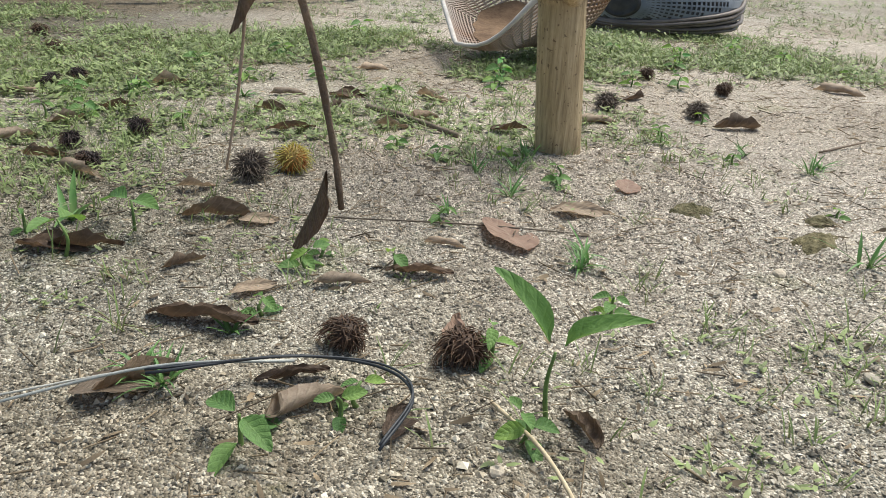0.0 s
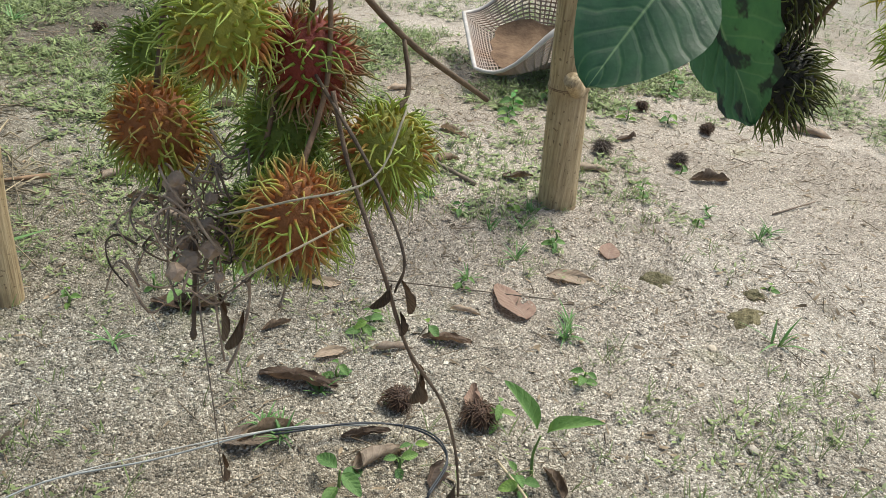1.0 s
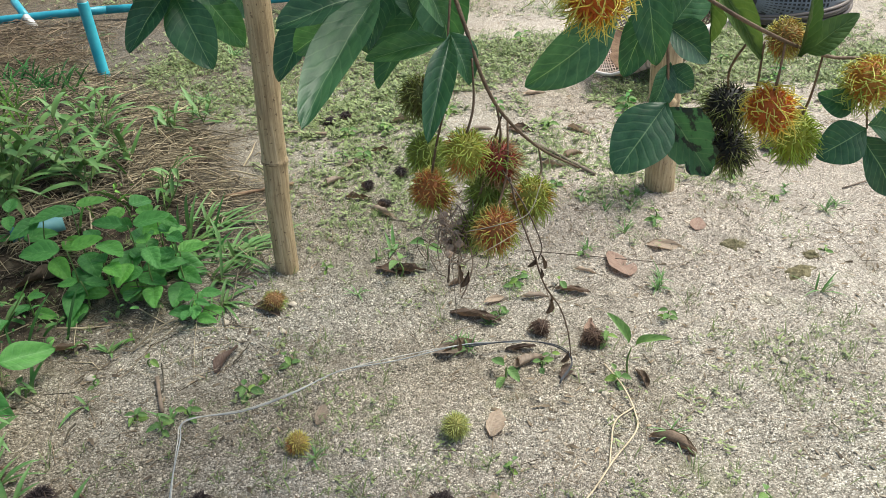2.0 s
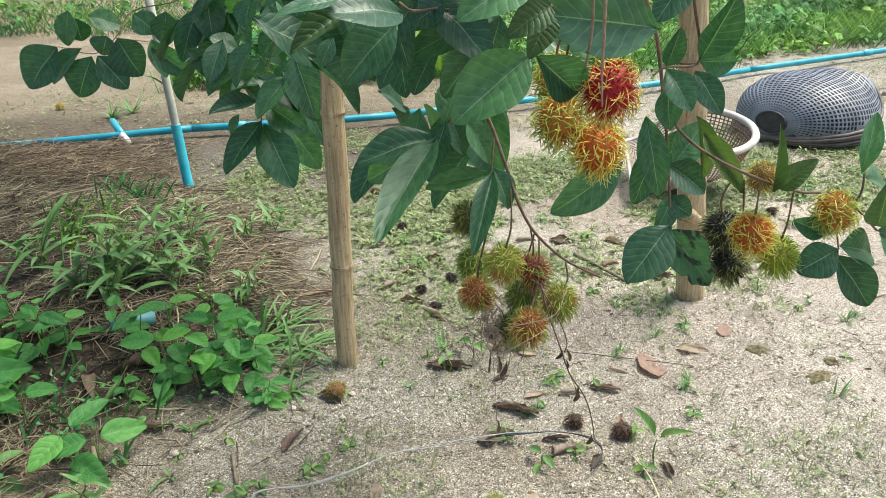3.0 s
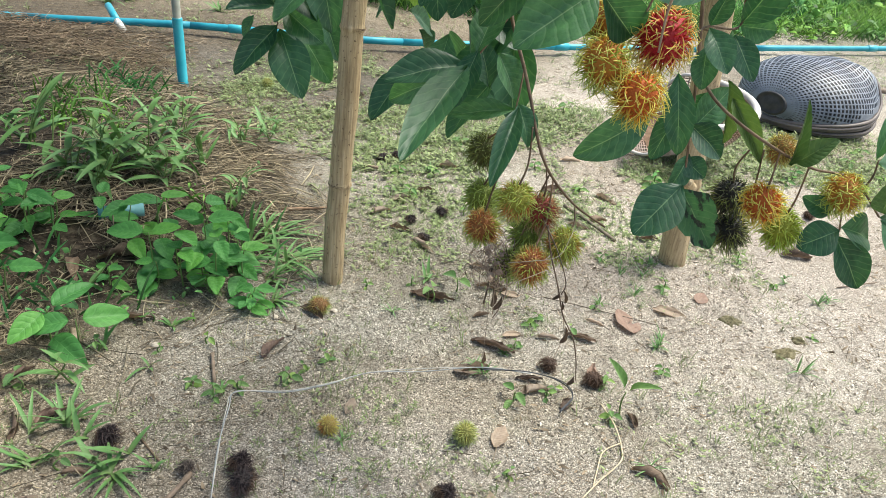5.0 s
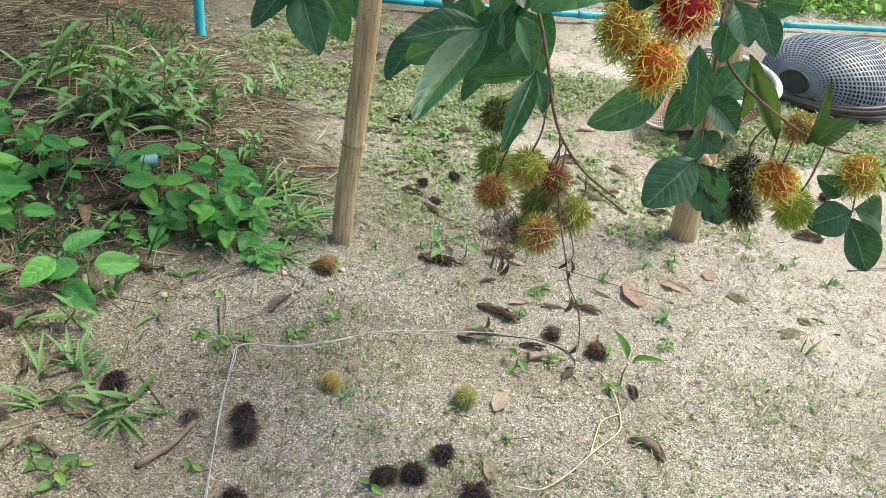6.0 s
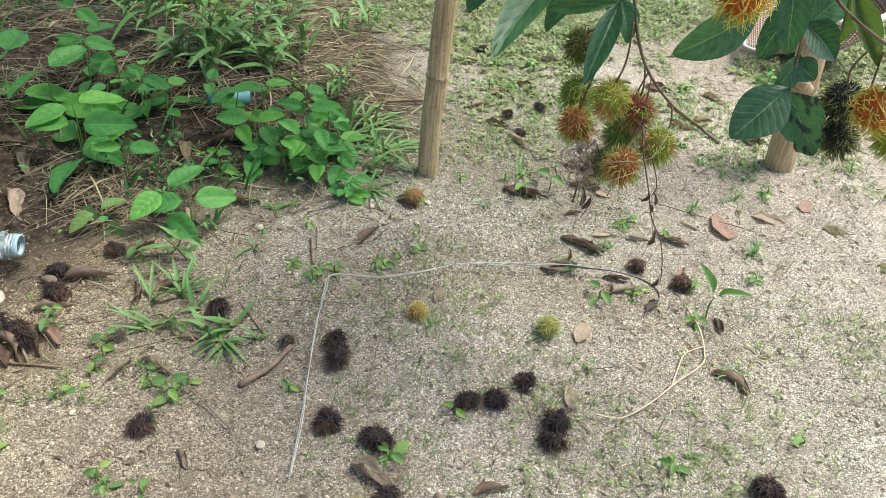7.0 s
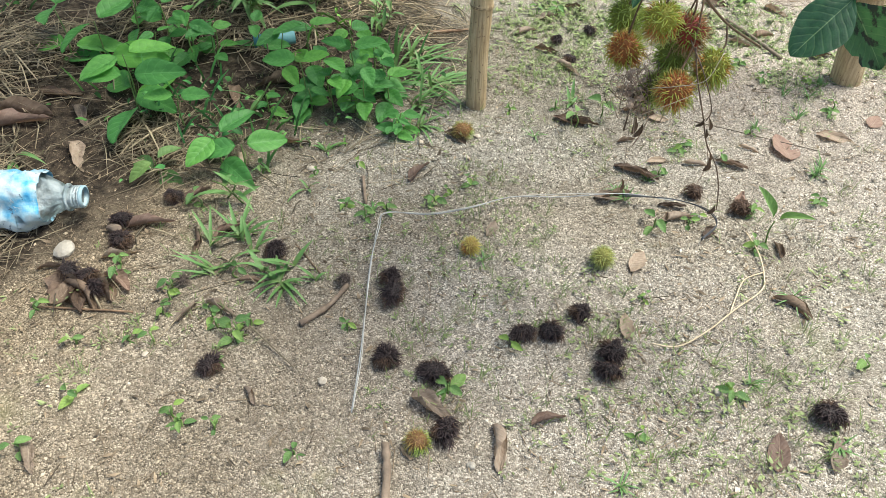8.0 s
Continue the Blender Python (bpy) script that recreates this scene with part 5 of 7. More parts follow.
# ---- dried stems under the bunch ----
def dried_stems():
    ob = thing("dried_stem", (0.40, -0.63, 0.52), "dark withered fruit stems dangling under the bunch", "stem")
    o = Vector((0.40, -0.63, 0.52))
    main = [(0.408, -0.65, 0.535), (0.416, -0.665, 0.50), (0.432, -0.70, 0.455), (0.447, -0.702, 0.41), (0.470, -0.70, 0.37), (0.4834, -0.695, 0.330), (0.4892, -0.695, 0.2997), (0.491, -0.695, 0.284)]
    second = [(0.400, -0.64, 0.54), (0.425, -0.68, 0.505), (0.440, -0.705, 0.47), (0.438, -0.70, 0.445)]
    third = [(0.447, -0.702, 0.41), (0.460, -0.67, 0.37), (0.470, -0.642, 0.335), (0.468, -0.636, 0.306), (0.462, -0.632, 0.275)]
    fourth = [(0.335, -0.63, 0.44), (0.337, -0.65, 0.40), (0.341, -0.65, 0.33), (0.343, -0.64, 0.262)]
    for pts, r in ((main, 0.0013), (second, 0.0011), (third, 0.0007), (fourth, 0.0006)):
        s = Soup()
        path = [p - o for p in smooth_path(pts, 6)]
        s.tube(path, [r * (1 - 0.4 * i / len(path)) * (1 + 0.35 * noise.noise((i * 0.9, r * 4000, 5))) for i in range(len(path))], 7)
        part("long_stem", s.mesh("long_stem", M_DRYPALE if pts in (third, fourth) else M_DRYSTEM), ob)
    rng = random.Random(8)
    # a knot of withered fruitlets and their curled stalks
    for k in range(70):
        a = Vector((rng.gauss(0.340, 0.017), rng.gauss(-0.635, 0.016), rng.gauss(0.462, 0.018)))
        turn = rng.uniform(0, 6.283)
        pts = [a + Vector((math.cos(turn + j * 0.9) * 0.010, math.sin(turn + j * 0.9) * 0.010, rng.gauss(0, 0.006) - 0.004 * j)) for j in range(5)]
        s = Soup()
        path = [p - o for p in smooth_path(pts, 3)]
        s.tube(path, taper(0.0008, 0.0004, len(path)), 4)
        part("thin_stem", s.mesh("thin_stem", M_DRYPALE if k % 4 else M_DRYSTEM), ob)
    for k in range(16):
        a = Vector((rng.gauss(0.338, 0.016), rng.gauss(-0.637, 0.014), rng.gauss(0.452, 0.016))) - o
        bm = bmesh.new()
        bmesh.ops.create_icosphere(bm, subdivisions=2, radius=rng.uniform(0.0028, 0.0055))
        for v in bm.verts:
            v.co = a + v.co * (1 + 0.5 * noise.noise(v.co * 330 + Vector((k, 0, 0))))
        me = bpy.data.meshes.new("withered_fruitlet")
        bm.to_mesh(me)
        bm.free()
        me.materials.append(M_DRYPALE)
        part("withered_fruitlet", me, ob, "shrivelled pinkish grey fruitlet")
    # strands that hang from it, knotted along their length
    for pts, r in (([(0.336, -0.64, 0.445), (0.333, -0.64, 0.405), (0.331, -0.64, 0.378)], 0.0019), ([(0.361, -0.64, 0.43), (0.364, -0.64, 0.405), (0.357, -0.64, 0.372), (0.349, -0.64, 0.352)], 0.0012),
                   ([(0.347, -0.64, 0.44), (0.345, -0.64, 0.40), (0.348, -0.64, 0.36)], 0.0008), ([(0.322, -0.63, 0.46), (0.319, -0.63, 0.42), (0.322, -0.63, 0.40)], 0.0009), ([(0.380, -0.65, 0.44), (0.384, -0.65, 0.42), (0.381, -0.65, 0.405)], 0.0009)):
        s = Soup()
        path = [p - o for p in smooth_path(pts, 8)]
        s.tube(path, [r * (0.75 + 1.1 * max(0.0, noise.noise((i * 0.55, r * 5000, 2)))) for i in range(len(path))], 6)
        part("knotted_strand", s.mesh("knotted_strand", M_DRYPALE if r < 0.0015 else M_DRYSTEM), ob)
    clump = leaf_mesh("withered_leaf", M_DEAD_DARK, droop=0.3, roll=2.6, twist=1.2, seed=91)
    for p, d, w in (((0.440, -0.703, 0.455), (0.008, 0.0, -0.022), 0.006), ((0.436, -0.70, 0.45), (-0.009, 0.0, -0.016), 0.006), ((0.4875, -0.695, 0.294), (-0.007, 0.0, -0.021), 0.0045), ((0.456, -0.70, 0.385), (0.004, 0.0, -0.017), 0.005), ((0.472, -0.642, 0.343), (-0.003, 0.0, -0.026), 0.010), ((0.470, -0.64, 0.350), (0.004, 0.0, -0.014), 0.007), ((0.441, -0.703, 0.435), (0.003, 0.0, -0.016), 0.006), ((0.344, -0.64, 0.285), (0.002, 0.0, -0.026), 0.008),
                    ((0.345, -0.62, 0.40), (0.004, 0.0, -0.04), 0.009), ((0.36, -0.63, 0.39), (-0.010, 0.0, -0.03), 0.008)):
        p = Vector(p) - o
        part("withered_leaf", clump, ob, m=leaf_pose(p, p + Vector(d), w, (0.2, -0.9, 0.3)))
    # two old stalks that loop over the front of the bunch
    for pts in ([(0.352, -0.69, 0.485), (0.385, -0.705, 0.50), (0.425, -0.69, 0.505), (0.445, -0.66, 0.53)], [(0.340, -0.68, 0.43), (0.375, -0.71, 0.47), (0.41, -0.70, 0.485)]):
        s = Soup()
        path = [Vector(p) - o for p in smooth_path(pts, 5)]
        s.tube(path, 0.0006, 5)
        part("looped_stem", s.mesh("looped_stem", M_STRING), ob, "pale looping dry stem")


dried_stems()

# ---- dead leaves on the soil ----
DEAD_KIND = {
    "brown": [leaf_mesh("dead_blade", M_DEAD, droop=0.1 * k - 0.1, fold=0.15, ripple=0.010, roll=(0.9, 2.4, 1.5, 3.0)[k], twist=(0.5, -0.6, 1.0, 0.2)[k], ragged=0.3, crumple=0.12, bend=0.5 * k - 0.7, seed=110 + k) for k in range(4)],
    "red": [leaf_mesh("dead_blade", M_DEAD_RED, droop=0.04, fold=0.12, ripple=0.014, crumple=0.05, seed=120), leaf_mesh("dead_blade", M_DEAD_RED, droop=-0.1, roll=1.6, twist=0.7, crumple=0.10, ragged=0.25, bend=0.5, seed=121)],
    "tan": [leaf_mesh("dead_blade", M_DEAD_TAN, droop=0.06 * k, roll=(0.5, 2.6, 1.4, 3.2)[k], twist=0.5 * k - 0.6, crumple=0.09, ragged=0.35, bend=0.6 - 0.4 * k, seed=130 + k) for k in range(4)],
    "dark": [leaf_mesh("dead_blade", M_DEAD_DARK, droop=-0.12, roll=(1.2, 2.2, 0.8)[k], twist=0.8 - 0.8 * k, ragged=0.4, crumple=0.14, bend=0.6 * k - 0.5, seed=140 + k) for k in range(3)],
}
DEAD_WORDS = {"brown": "curled brown dead leaf on the soil", "red": "reddish brown dead leaf with ribbed veins", "tan": "pale tan dried leaf on the soil", "dark": "dark curled dead leaf lying on soil"}
# kind, place, length, direction in degrees
DEAD_A = [("dark", 0.25, -0.03, 0.085, -20), ("red", -0.08, -0.32, 0.075, 60), ("red", 0.765, -0.055, 0.105, 100), ("dark", 0.635, -0.15, 0.075, -20), ("tan", 0.895, 0.02, 0.085, -15), ("red", 1.005, 0.10, 0.065, 60),
          ("dark", 0.415, -0.225, 0.11, -25), ("tan", 0.36, -0.32, 0.08, 5), ("tan", 0.50, -0.38, 0.075, 25), ("tan", 0.08, -0.95, 0.09, -30), ("red", 0.27, -0.94, 0.06, 15), ("tan", 0.20, -1.01, 0.09, -80),
          ("red", 0.635, -0.935, 0.078, 80), ("tan", 0.72, -0.925, 0.07, 70), ("tan", -0.23, -0.98, 0.045, -50), ("tan", -0.36, -0.80, 0.07, -20), ("brown", -0.48, -0.63, 0.08, -70), ("red", -0.43, -0.58, 0.08, 35)]
DEAD_B = [("red", -0.60, -0.60, 0.10, 15), ("tan", -0.64, -0.65, 0.09, -30), ("brown", -0.67, -0.81, 0.085, 80), ("brown", -0.66, -0.79, 0.10, -40), ("brown", -0.63, -0.81, 0.11, -30), ("brown", -1.05, -0.35, 0.16, 20),
          ("red", -1.03, -0.39, 0.15, 35), ("brown", -0.52, -0.03, 0.12, 30), ("tan", -0.86, -0.43, 0.09, -60), ("tan", 0.39, -0.71, 0.065, 95), ("tan", 0.41, -0.53, 0.07, 70), ("tan", 0.11, -0.48, 0.055, 75),
          ("brown", 0.71, -0.60, 0.085, -35), ("tan", 0.23, 0.235, 0.085, -40), ("brown", 0.16, 0.335, 0.075, -20), ("tan", 0.09, 0.44, 0.08, 40), ("tan", -0.53, -1.16, 0.07, -50), ("dark", 0.53, 0.44, 0.085, -5)]
DEAD_C = [("dark", 0.28, -0.04, 0.085, -20), ("tan", 0.39, 0.14, 0.055, 0), ("brown", 0.42, 0.03, 0.085, -10), ("tan", 0.47, 0.01, 0.05, -10), ("brown", 0.39, -0.10, 0.05, 30), ("tan", 0.55, -0.17, 0.06, 5),
          ("tan", 0.46, -0.17, 0.05, 20), ("brown", 0.37, -0.32, 0.07, 15), ("dark", 0.49, -0.34, 0.06, 0), ("dark", 0.56, -0.41, 0.05, 60), ("red", 0.64, -0.29, 0.06, 80), ("brown", 0.70, -0.44, 0.05, 100),
          ("tan", 0.68, -0.08, 0.05, -20), ("brown", 1.40, 0.42, 0.11, 5), ("dark", 1.31, 0.68, 0.07, 20), ("tan", 1.12, 0.47, 0.09, -10), ("tan", 0.77, 1.06, 0.09, 20), ("dark", 0.67, 0.75, 0.09, -30)]
DEAD_E = [("dark", -0.64, -0.83, 0.085, -60), ("brown", -0.60, -0.79, 0.09, -45), ("dark", -0.69, -0.80, 0.075, -85), ("brown", -0.74, -0.76, 0.05, 20), ("red", -0.58, -0.77, 0.08, -35), ("tan", -0.62, -0.70, 0.08, 30),
          ("tan", -0.92, -0.30, 0.09, -50), ("brown", -1.0, -0.25, 0.10, 10), ("dark", -0.83, -0.33, 0.09, 60), ("brown", -0.78, -0.20, 0.09, -20), ("brown", -0.95, -0.10, 0.12, 40), ("dark", -0.70, -0.38, 0.08, 15),
          ("brown", -0.60, -0.12, 0.09, -70), ("tan", -0.42, -0.82, 0.06, 70), ("brown", -0.33, -0.72, 0.05, 10), ("dark", -0.55, -0.48, 0.07, 45), ("brown", -0.40, -0.25, 0.07, 0), ("tan", -0.50, -0.35, 0.08, -60)]
DEAD_D = [("brown", 0.78, 0.54, 0.09, 40), ("tan", 0.72, 0.48, 0.08, -20), ("tan", 0.54, 0.75, 0.08, 20), ("dark", 0.93, 0.44, 0.07, -10), ("tan", 1.92, 0.75, 0.13, -20), ("tan", 0.45, 1.09, 0.09, 15),
          ("brown", -0.29, 0.41, 0.10, -60), ("brown", -1.36, 0.74, 0.14, 10), ("brown", -0.32, 0.65, 0.10, -40), ("brown", -0.02, -0.165, 0.07, 150), ("tan", 2.9, 2.75, 0.15, 20), ("tan", 0.30, 0.86, 0.1, 10),
          ("brown", 0.62, 0.62, 0.08, 70), ("tan", 0.85, 0.72, 0.09, -50), ("brown", 0.50, 0.60, 0.07, -30), ("tan", 0.15, 0.55, 0.08, 40), ("dark", 0.22, 0.62, 0.07, 0), ("brown", -0.45, 0.30, 0.1, 80)]
dead_rng = random.Random(33)


def dead_leaf(kind, x, y, length, turn):
    mesh = DEAD_KIND[kind][dead_rng.randrange(len(DEAD_KIND[kind]))]
    d = Vector((math.cos(radians(turn)), math.sin(radians(turn)), 0)) * length
    base = Vector((x, y, gz(x, y) + 0.007)) - d * 0.5
    tip = base + d
    base.z, tip.z = gz(base.x, base.y) + 0.005, gz(tip.x, tip.y) + 0.006
    ob = new("dead_leaf", mesh)
    ob.matrix_basis = leaf_pose(base, tip, length * dead_rng.uniform(0.42, 0.66), (dead_rng.uniform(-0.25, 0.25), dead_rng.uniform(-0.3, 0.2), 1), 0.42)
    tagged(ob, DEAD_WORDS[kind], "dead leaf", "dead leaves on the ground")


for rows in (DEAD_A, DEAD_B, DEAD_C, DEAD_D, DEAD_E):
    for row in rows:
        dead_leaf(*row)


# ---- sticks, wire, string, stones ----
def stick(pts, r, label, material=M_STICK):
    s = Soup()
    path = smooth_path([(x, y, gz(x, y) + r * 0.8 + dz) for x, y, dz in pts], 5)
    o = path[0].copy()
    s.tube([p - o for p in path], [r * (0.9 + 0.45 * noise.noise((i * 0.8, r * 900, 0))) for i in range(len(path))], 8)
    ob = new("stick", s.mesh("stick", material))
    ob.location = o
    tagged(ob, label, "stick", "dead sticks")


stick([(-0.20, -0.81, 0), (-0.16, -0.76, 0.004), (-0.14, -0.70, 0.002)], 0.0059, "short weathered curved stick on soil")
stick([(-0.17, -0.45, 0), (-0.20, -0.36, 0.004)], 0.0047, "short grey stick lying on soil")
stick([(0.045, -1.15, 0), (0.035, -1.09, 0.003), (0.022, -1.045, 0.012)], 0.0078, "broken weathered stick end on soil")
stick([(-0.28, -0.60, 0), (-0.20, -0.68, 0.004)], 0.0023, "thin dark twig lying on soil", M_TWIG)
stick([(0.69, 0.62, 0.0), (0.749, 0.507, 0.008), (0.82, 0.40, 0.0)], 0.0060, "crooked weathered branch lying on soil")
stick([(-0.10, 0.80, 0.0), (0.05, 0.76, 0.006)], 0.0062, "short thick stick behind the stake")
stick([(-0.20, 0.35, 0.01), (-0.02, 0.42, 0.01)], 0.0055, "brown stick at the mound's edge", M_TWIG)
stick([(0.56, 0.02, 0), (0.72, -0.03, 0.004), (0.86, -0.05, 0.0)], 0.0012, "thin dry stalk lying on soil")
stick([(1.45, 0.24, 0), (1.60, 0.30, 0.004)], 0.0023, "thin grey twig lying on sand")
stick([(-0.72, -0.86, 0), (-0.52, -0.84, 0.003)], 0.0023, "thin dry twig among litter", M_TWIG)


def cable():
    ob = thing("wire_bundle", (0.0, -0.5, 0.0), "thin dark wires running bent across the soil", "wire")
    o = Vector((0.0, -0.5, 0.0))
    pts = [(0.545, -0.455), (0.575, -0.41), (0.561, -0.359), (0.490, -0.341), (0.381, -0.347), (0.247, -0.365), (0.145, -0.394), (0.060, -0.451), (-0.021, -0.479), (-0.111, -0.506), (-0.119, -0.544), (-0.108, -0.646), (-0.086, -0.781), (-0.066, -0.886), (-0.048, -0.997)]
    rng = random.Random(3)
    for k in range(4):
        row = []
        for i, (x, y) in enumerate((pts[:5] if k < 2 else pts[3:])):
            off = (k - 1.5) * 0.0030
            row.append(Vector((x + off * 0.4 + rng.uniform(-0.003, 0.003), y + off + rng.uniform(-0.003, 0.003), gz(x, y) + 0.014 + 0.012 * abs(math.sin(i * 1.3)) * (1 if i < 7 else 0.4) + rng.uniform(0, 0.003))) - o)
        s = Soup()
        path = smooth_path(row, 7)
        s.tube(path, (0.0013, 0.0010, 0.0012, 0.0009)[k], 7)
        part("wire", s.mesh("wire", M_WIRE if k < 2 else M_WIRE_PALE), ob, "bare grey wire" if k > 1 else "black sheathed wire")


def string():
    pts = [(0.640, -0.400), (0.655, -0.47), (0.660, -0.530), (0.647, -0.580), (0.595, -0.634), (0.539, -0.702), (0.487, -0.741), (0.437, -0.748)]
    s = Soup()
    s.tube(smooth_path([(x, y, gz(x, y) + 0.006 + 0.006 * (i % 2)) for i, (x, y) in enumerate(pts)], 6), 0.0016, 6)
    s.tube(smooth_path([(x, y, gz(x, y) + 0.006) for x, y in ((0.66, -0.52), (0.62, -0.55), (0.60, -0.60), (0.585, -0.645))], 6), 0.0014, 6)
    tagged(new("string", s.mesh("string", M_STRING)), "pale stiff string looped on the soil", "string")


cable()
string()


def stone(x, y, r, label, seed):
    bm = bmesh.new()
    bmesh.ops.create_icosphere(bm, subdivisions=2, radius=r)
    for v in bm.verts:
        v.co *= 1 + 0.35 * noise.noise(v.co / r * 0.9 + Vector((seed, 0, 0)))
        v.co.z *= 0.62
    me = bpy.data.meshes.new("stone")
    bm.to_mesh(me)
    bm.free()
    me.materials.append(M_STONE)
    ob = new("stone", me)
    ob.location = (x, y, gz(x, y) + r * 0.35)
    ob.rotation_euler = (0, 0, seed)
    tagged(ob, label, "stone", "loose stones")


stone(-0.735, -0.712, 0.021, "pale cream stone lying in leaf litter", 1.3)
for k, (x, y, r) in enumerate([(0.03, -0.14, 0.008), (-0.10, -0.20, 0.008), (-0.33, -0.34, 0.009), (0.55, -0.83, 0.008), (0.57, -0.85, 0.007), (0.16, -1.05, 0.007), (0.98, -0.42, 0.007), (-0.12, -0.93, 0.008), (1.05, -0.20, 0.008),
                               (0.02, -0.24, 0.007), (0.31, -0.60, 0.005), (0.80, -0.62, 0.006), (-0.45, -0.93, 0.006), (0.40, -0.98, 0.006), (0.62, -0.48, 0.006)]):
    stone(x, y, r, "small pale pebble on sandy soil", k + 2.0)


# ---- plastic bottle ----
def bottle():
    x, y = -0.868, -0.645
    ob = thing("plastic_bottle", (x, y, gz(x, y) + 0.050), "crushed clear plastic bottle with a pale blue label", "bottle", rz=16)

    def lathe(name, profile, material, n=40, dent=0.0, label=""):
        s = Soup()
        for k, (px, r) in enumerate(profile):
            for i in range(n):
                a = 2 * math.pi * i / n
                c, q = math.cos(a), math.sin(a)
                rr = r * (1 + dent * noise.noise((px * 22, c * 1.5, q * 1.5)) + 0.5 * dent * noise.noise((px * 70, c * 4, q * 4)))
                sag = 1.38 if r > 0.02 else 1.2
                s.v.append((px * 1.12, rr * c * 1.45, max(rr * q * sag, -0.049)))
                s.a.append(k / (len(profile) - 1))
        for k in range(len(profile) - 1):
            for i in range(n):
                j = (i + 1) % n
                s.f.append((k * n + i, k * n + j, (k + 1) * n + j, (k + 1) * n + i))
        return part(name, s.mesh(name, material), ob, label)
    steps = [(-0.20, 0.002), (-0.20, 0.030), (-0.192, 0.040)]
    steps += [(-0.185 + 0.0075 * k, 0.043 - (0.0022 if k % 3 == 2 else 0.0)) for k in range(28)]
    steps += [(0.035, 0.039), (0.05, 0.034), (0.065, 0.028), (0.08, 0.0215), (0.092, 0.0175), (0.10, 0.0165), (0.118, 0.0165)]
    lathe("body", steps, M_BOTTLE, dent=0.32).visible_shadow = False
    lathe("label", [(-0.075 + 0.008 * k, 0.0442 if k < 12 else 0.0442 - 0.0012 * (k - 11)) for k in range(18)], M_LABEL, dent=0.32, label="torn pale blue printed film")
    lathe("neck_ring", [(0.098, 0.0166), (0.098, 0.021), (0.101, 0.021), (0.101, 0.0166)], M_BOTTLE)
    for k in range(3):
        px = 0.107 + 0.0055 * k
        lathe("thread", [(px, 0.0166), (px + 0.001, 0.0186), (px + 0.003, 0.0186), (px + 0.004, 0.0166)], M_BOTTLE)
    lathe("neck_lip", [(0.119, 0.0150), (0.119, 0.0180), (0.127, 0.0180), (0.128, 0.0150)], M_CAP, label="faded blue ring at the mouth")


bottle()

# ---- broad-leaved weeds ----
WEED_LEAVES = [leaf_mesh("weed_blade", M_WEED, droop=0.06 + 0.08 * k, fold=0.08, ripple=0.012, point=0.72, rows=12, cols=6, seed=200 + k) for k in range(3)]


SEEDLING_LEAVES = [leaf_mesh("seedling_blade", M_SEEDLING, droop=0.15 + 0.12 * k, fold=0.15, ripple=0.012, point=0.85, rows=10, cols=4, seed=220 + k) for k in range(3)]


def weed(x, y, height, size, pairs, label, seed, lean=(0, 0), slim=1.0, group="broad-leaved weeds"):
    rng = random.Random(seed)
    ob = thing("weed", (x, y, gz(x, y)), label, "weed", group)
    top = Vector((lean[0], lean[1], height))
    path = smooth_path([(0, 0, -0.01), top * 0.5 + Vector((rng.uniform(-0.01, 0.01), rng.uniform(-0.01, 0.01), 0)), top], 5)
    s = Soup()
    s.tube(path, taper(0.0024, 0.0012, len(path)), 6)
    part("stem", s.mesh("stem", M_STEM), ob)
    turn = rng.uniform(0, 3.14)
    for k in range(pairs):
        t = 0.35 + 0.65 * k / max(1, pairs - 1) if pairs > 1 else 1.0
        p = path[min(len(path) - 1, int(t * (len(path) - 1)))]
        turn += math.pi / 2 + rng.uniform(-0.3, 0.3)
        for sgn in (0, math.pi):
            ln = size * rng.uniform(0.8, 1.15) * (1.0 if k < pairs - 1 else 0.85)
            a = turn + sgn + rng.uniform(-0.2, 0.2)
            d = Vector((math.cos(a), math.sin(a), rng.uniform(-0.25, 0.25) + (1.2 if slim < 0.8 else 0))).normalized() * ln
            q = p + d * 0.14
            part("leaf", (WEED_LEAVES if height > 0.045 and slim > 0.8 else SEEDLING_LEAVES)[rng.randrange(3)], ob, m=leaf_pose(q, q + d, ln * rng.uniform(0.50, 0.60) * slim, (rng.gauss(0, 0.2), -0.45 + rng.gauss(0, 0.2), 1)))


weed(-0.796, -0.252, 0.120, 0.137, 2, "bright green broad-leaved weed on straw mulch", 300)
weed(-0.945, -0.110, 0.130, 0.130, 2, "bright green broad-leaved weed on straw mulch", 301)
weed(-1.053, -0.100, 0.140, 0.130, 2, "bright green broad-leaved weed on straw mulch", 302)
weed(-0.688, -0.012, 0.110, 0.069, 2, "bright green broad-leaved weed on straw mulch", 303)
weed(-0.744, -0.021, 0.120, 0.073, 2, "bright green broad-leaved weed on straw mulch", 304)
weed(-0.677, -0.259, 0.100, 0.094, 1, "bright green broad-leaved weed on straw mulch", 305)
weed(-0.540, -0.365, 0.085, 0.109, 2, "bright green broad-leaved weed on straw mulch", 306)
weed(-0.478, -0.373, 0.075, 0.109, 1, "bright green broad-leaved weed on straw mulch", 307)
weed(-0.665, -0.435, 0.045, 0.078, 2, "low young green weed at the mound's edge", 308)
weed(-0.501, 0.013, 0.135, 0.084, 2, "leafy green weed at the mound's edge", 309)
weed(-0.445, 0.032, 0.150, 0.087, 2, "leafy green weed at the mound's edge", 310)
weed(-0.430, -0.077, 0.120, 0.095, 2, "leafy green weed at the mound's edge", 311)
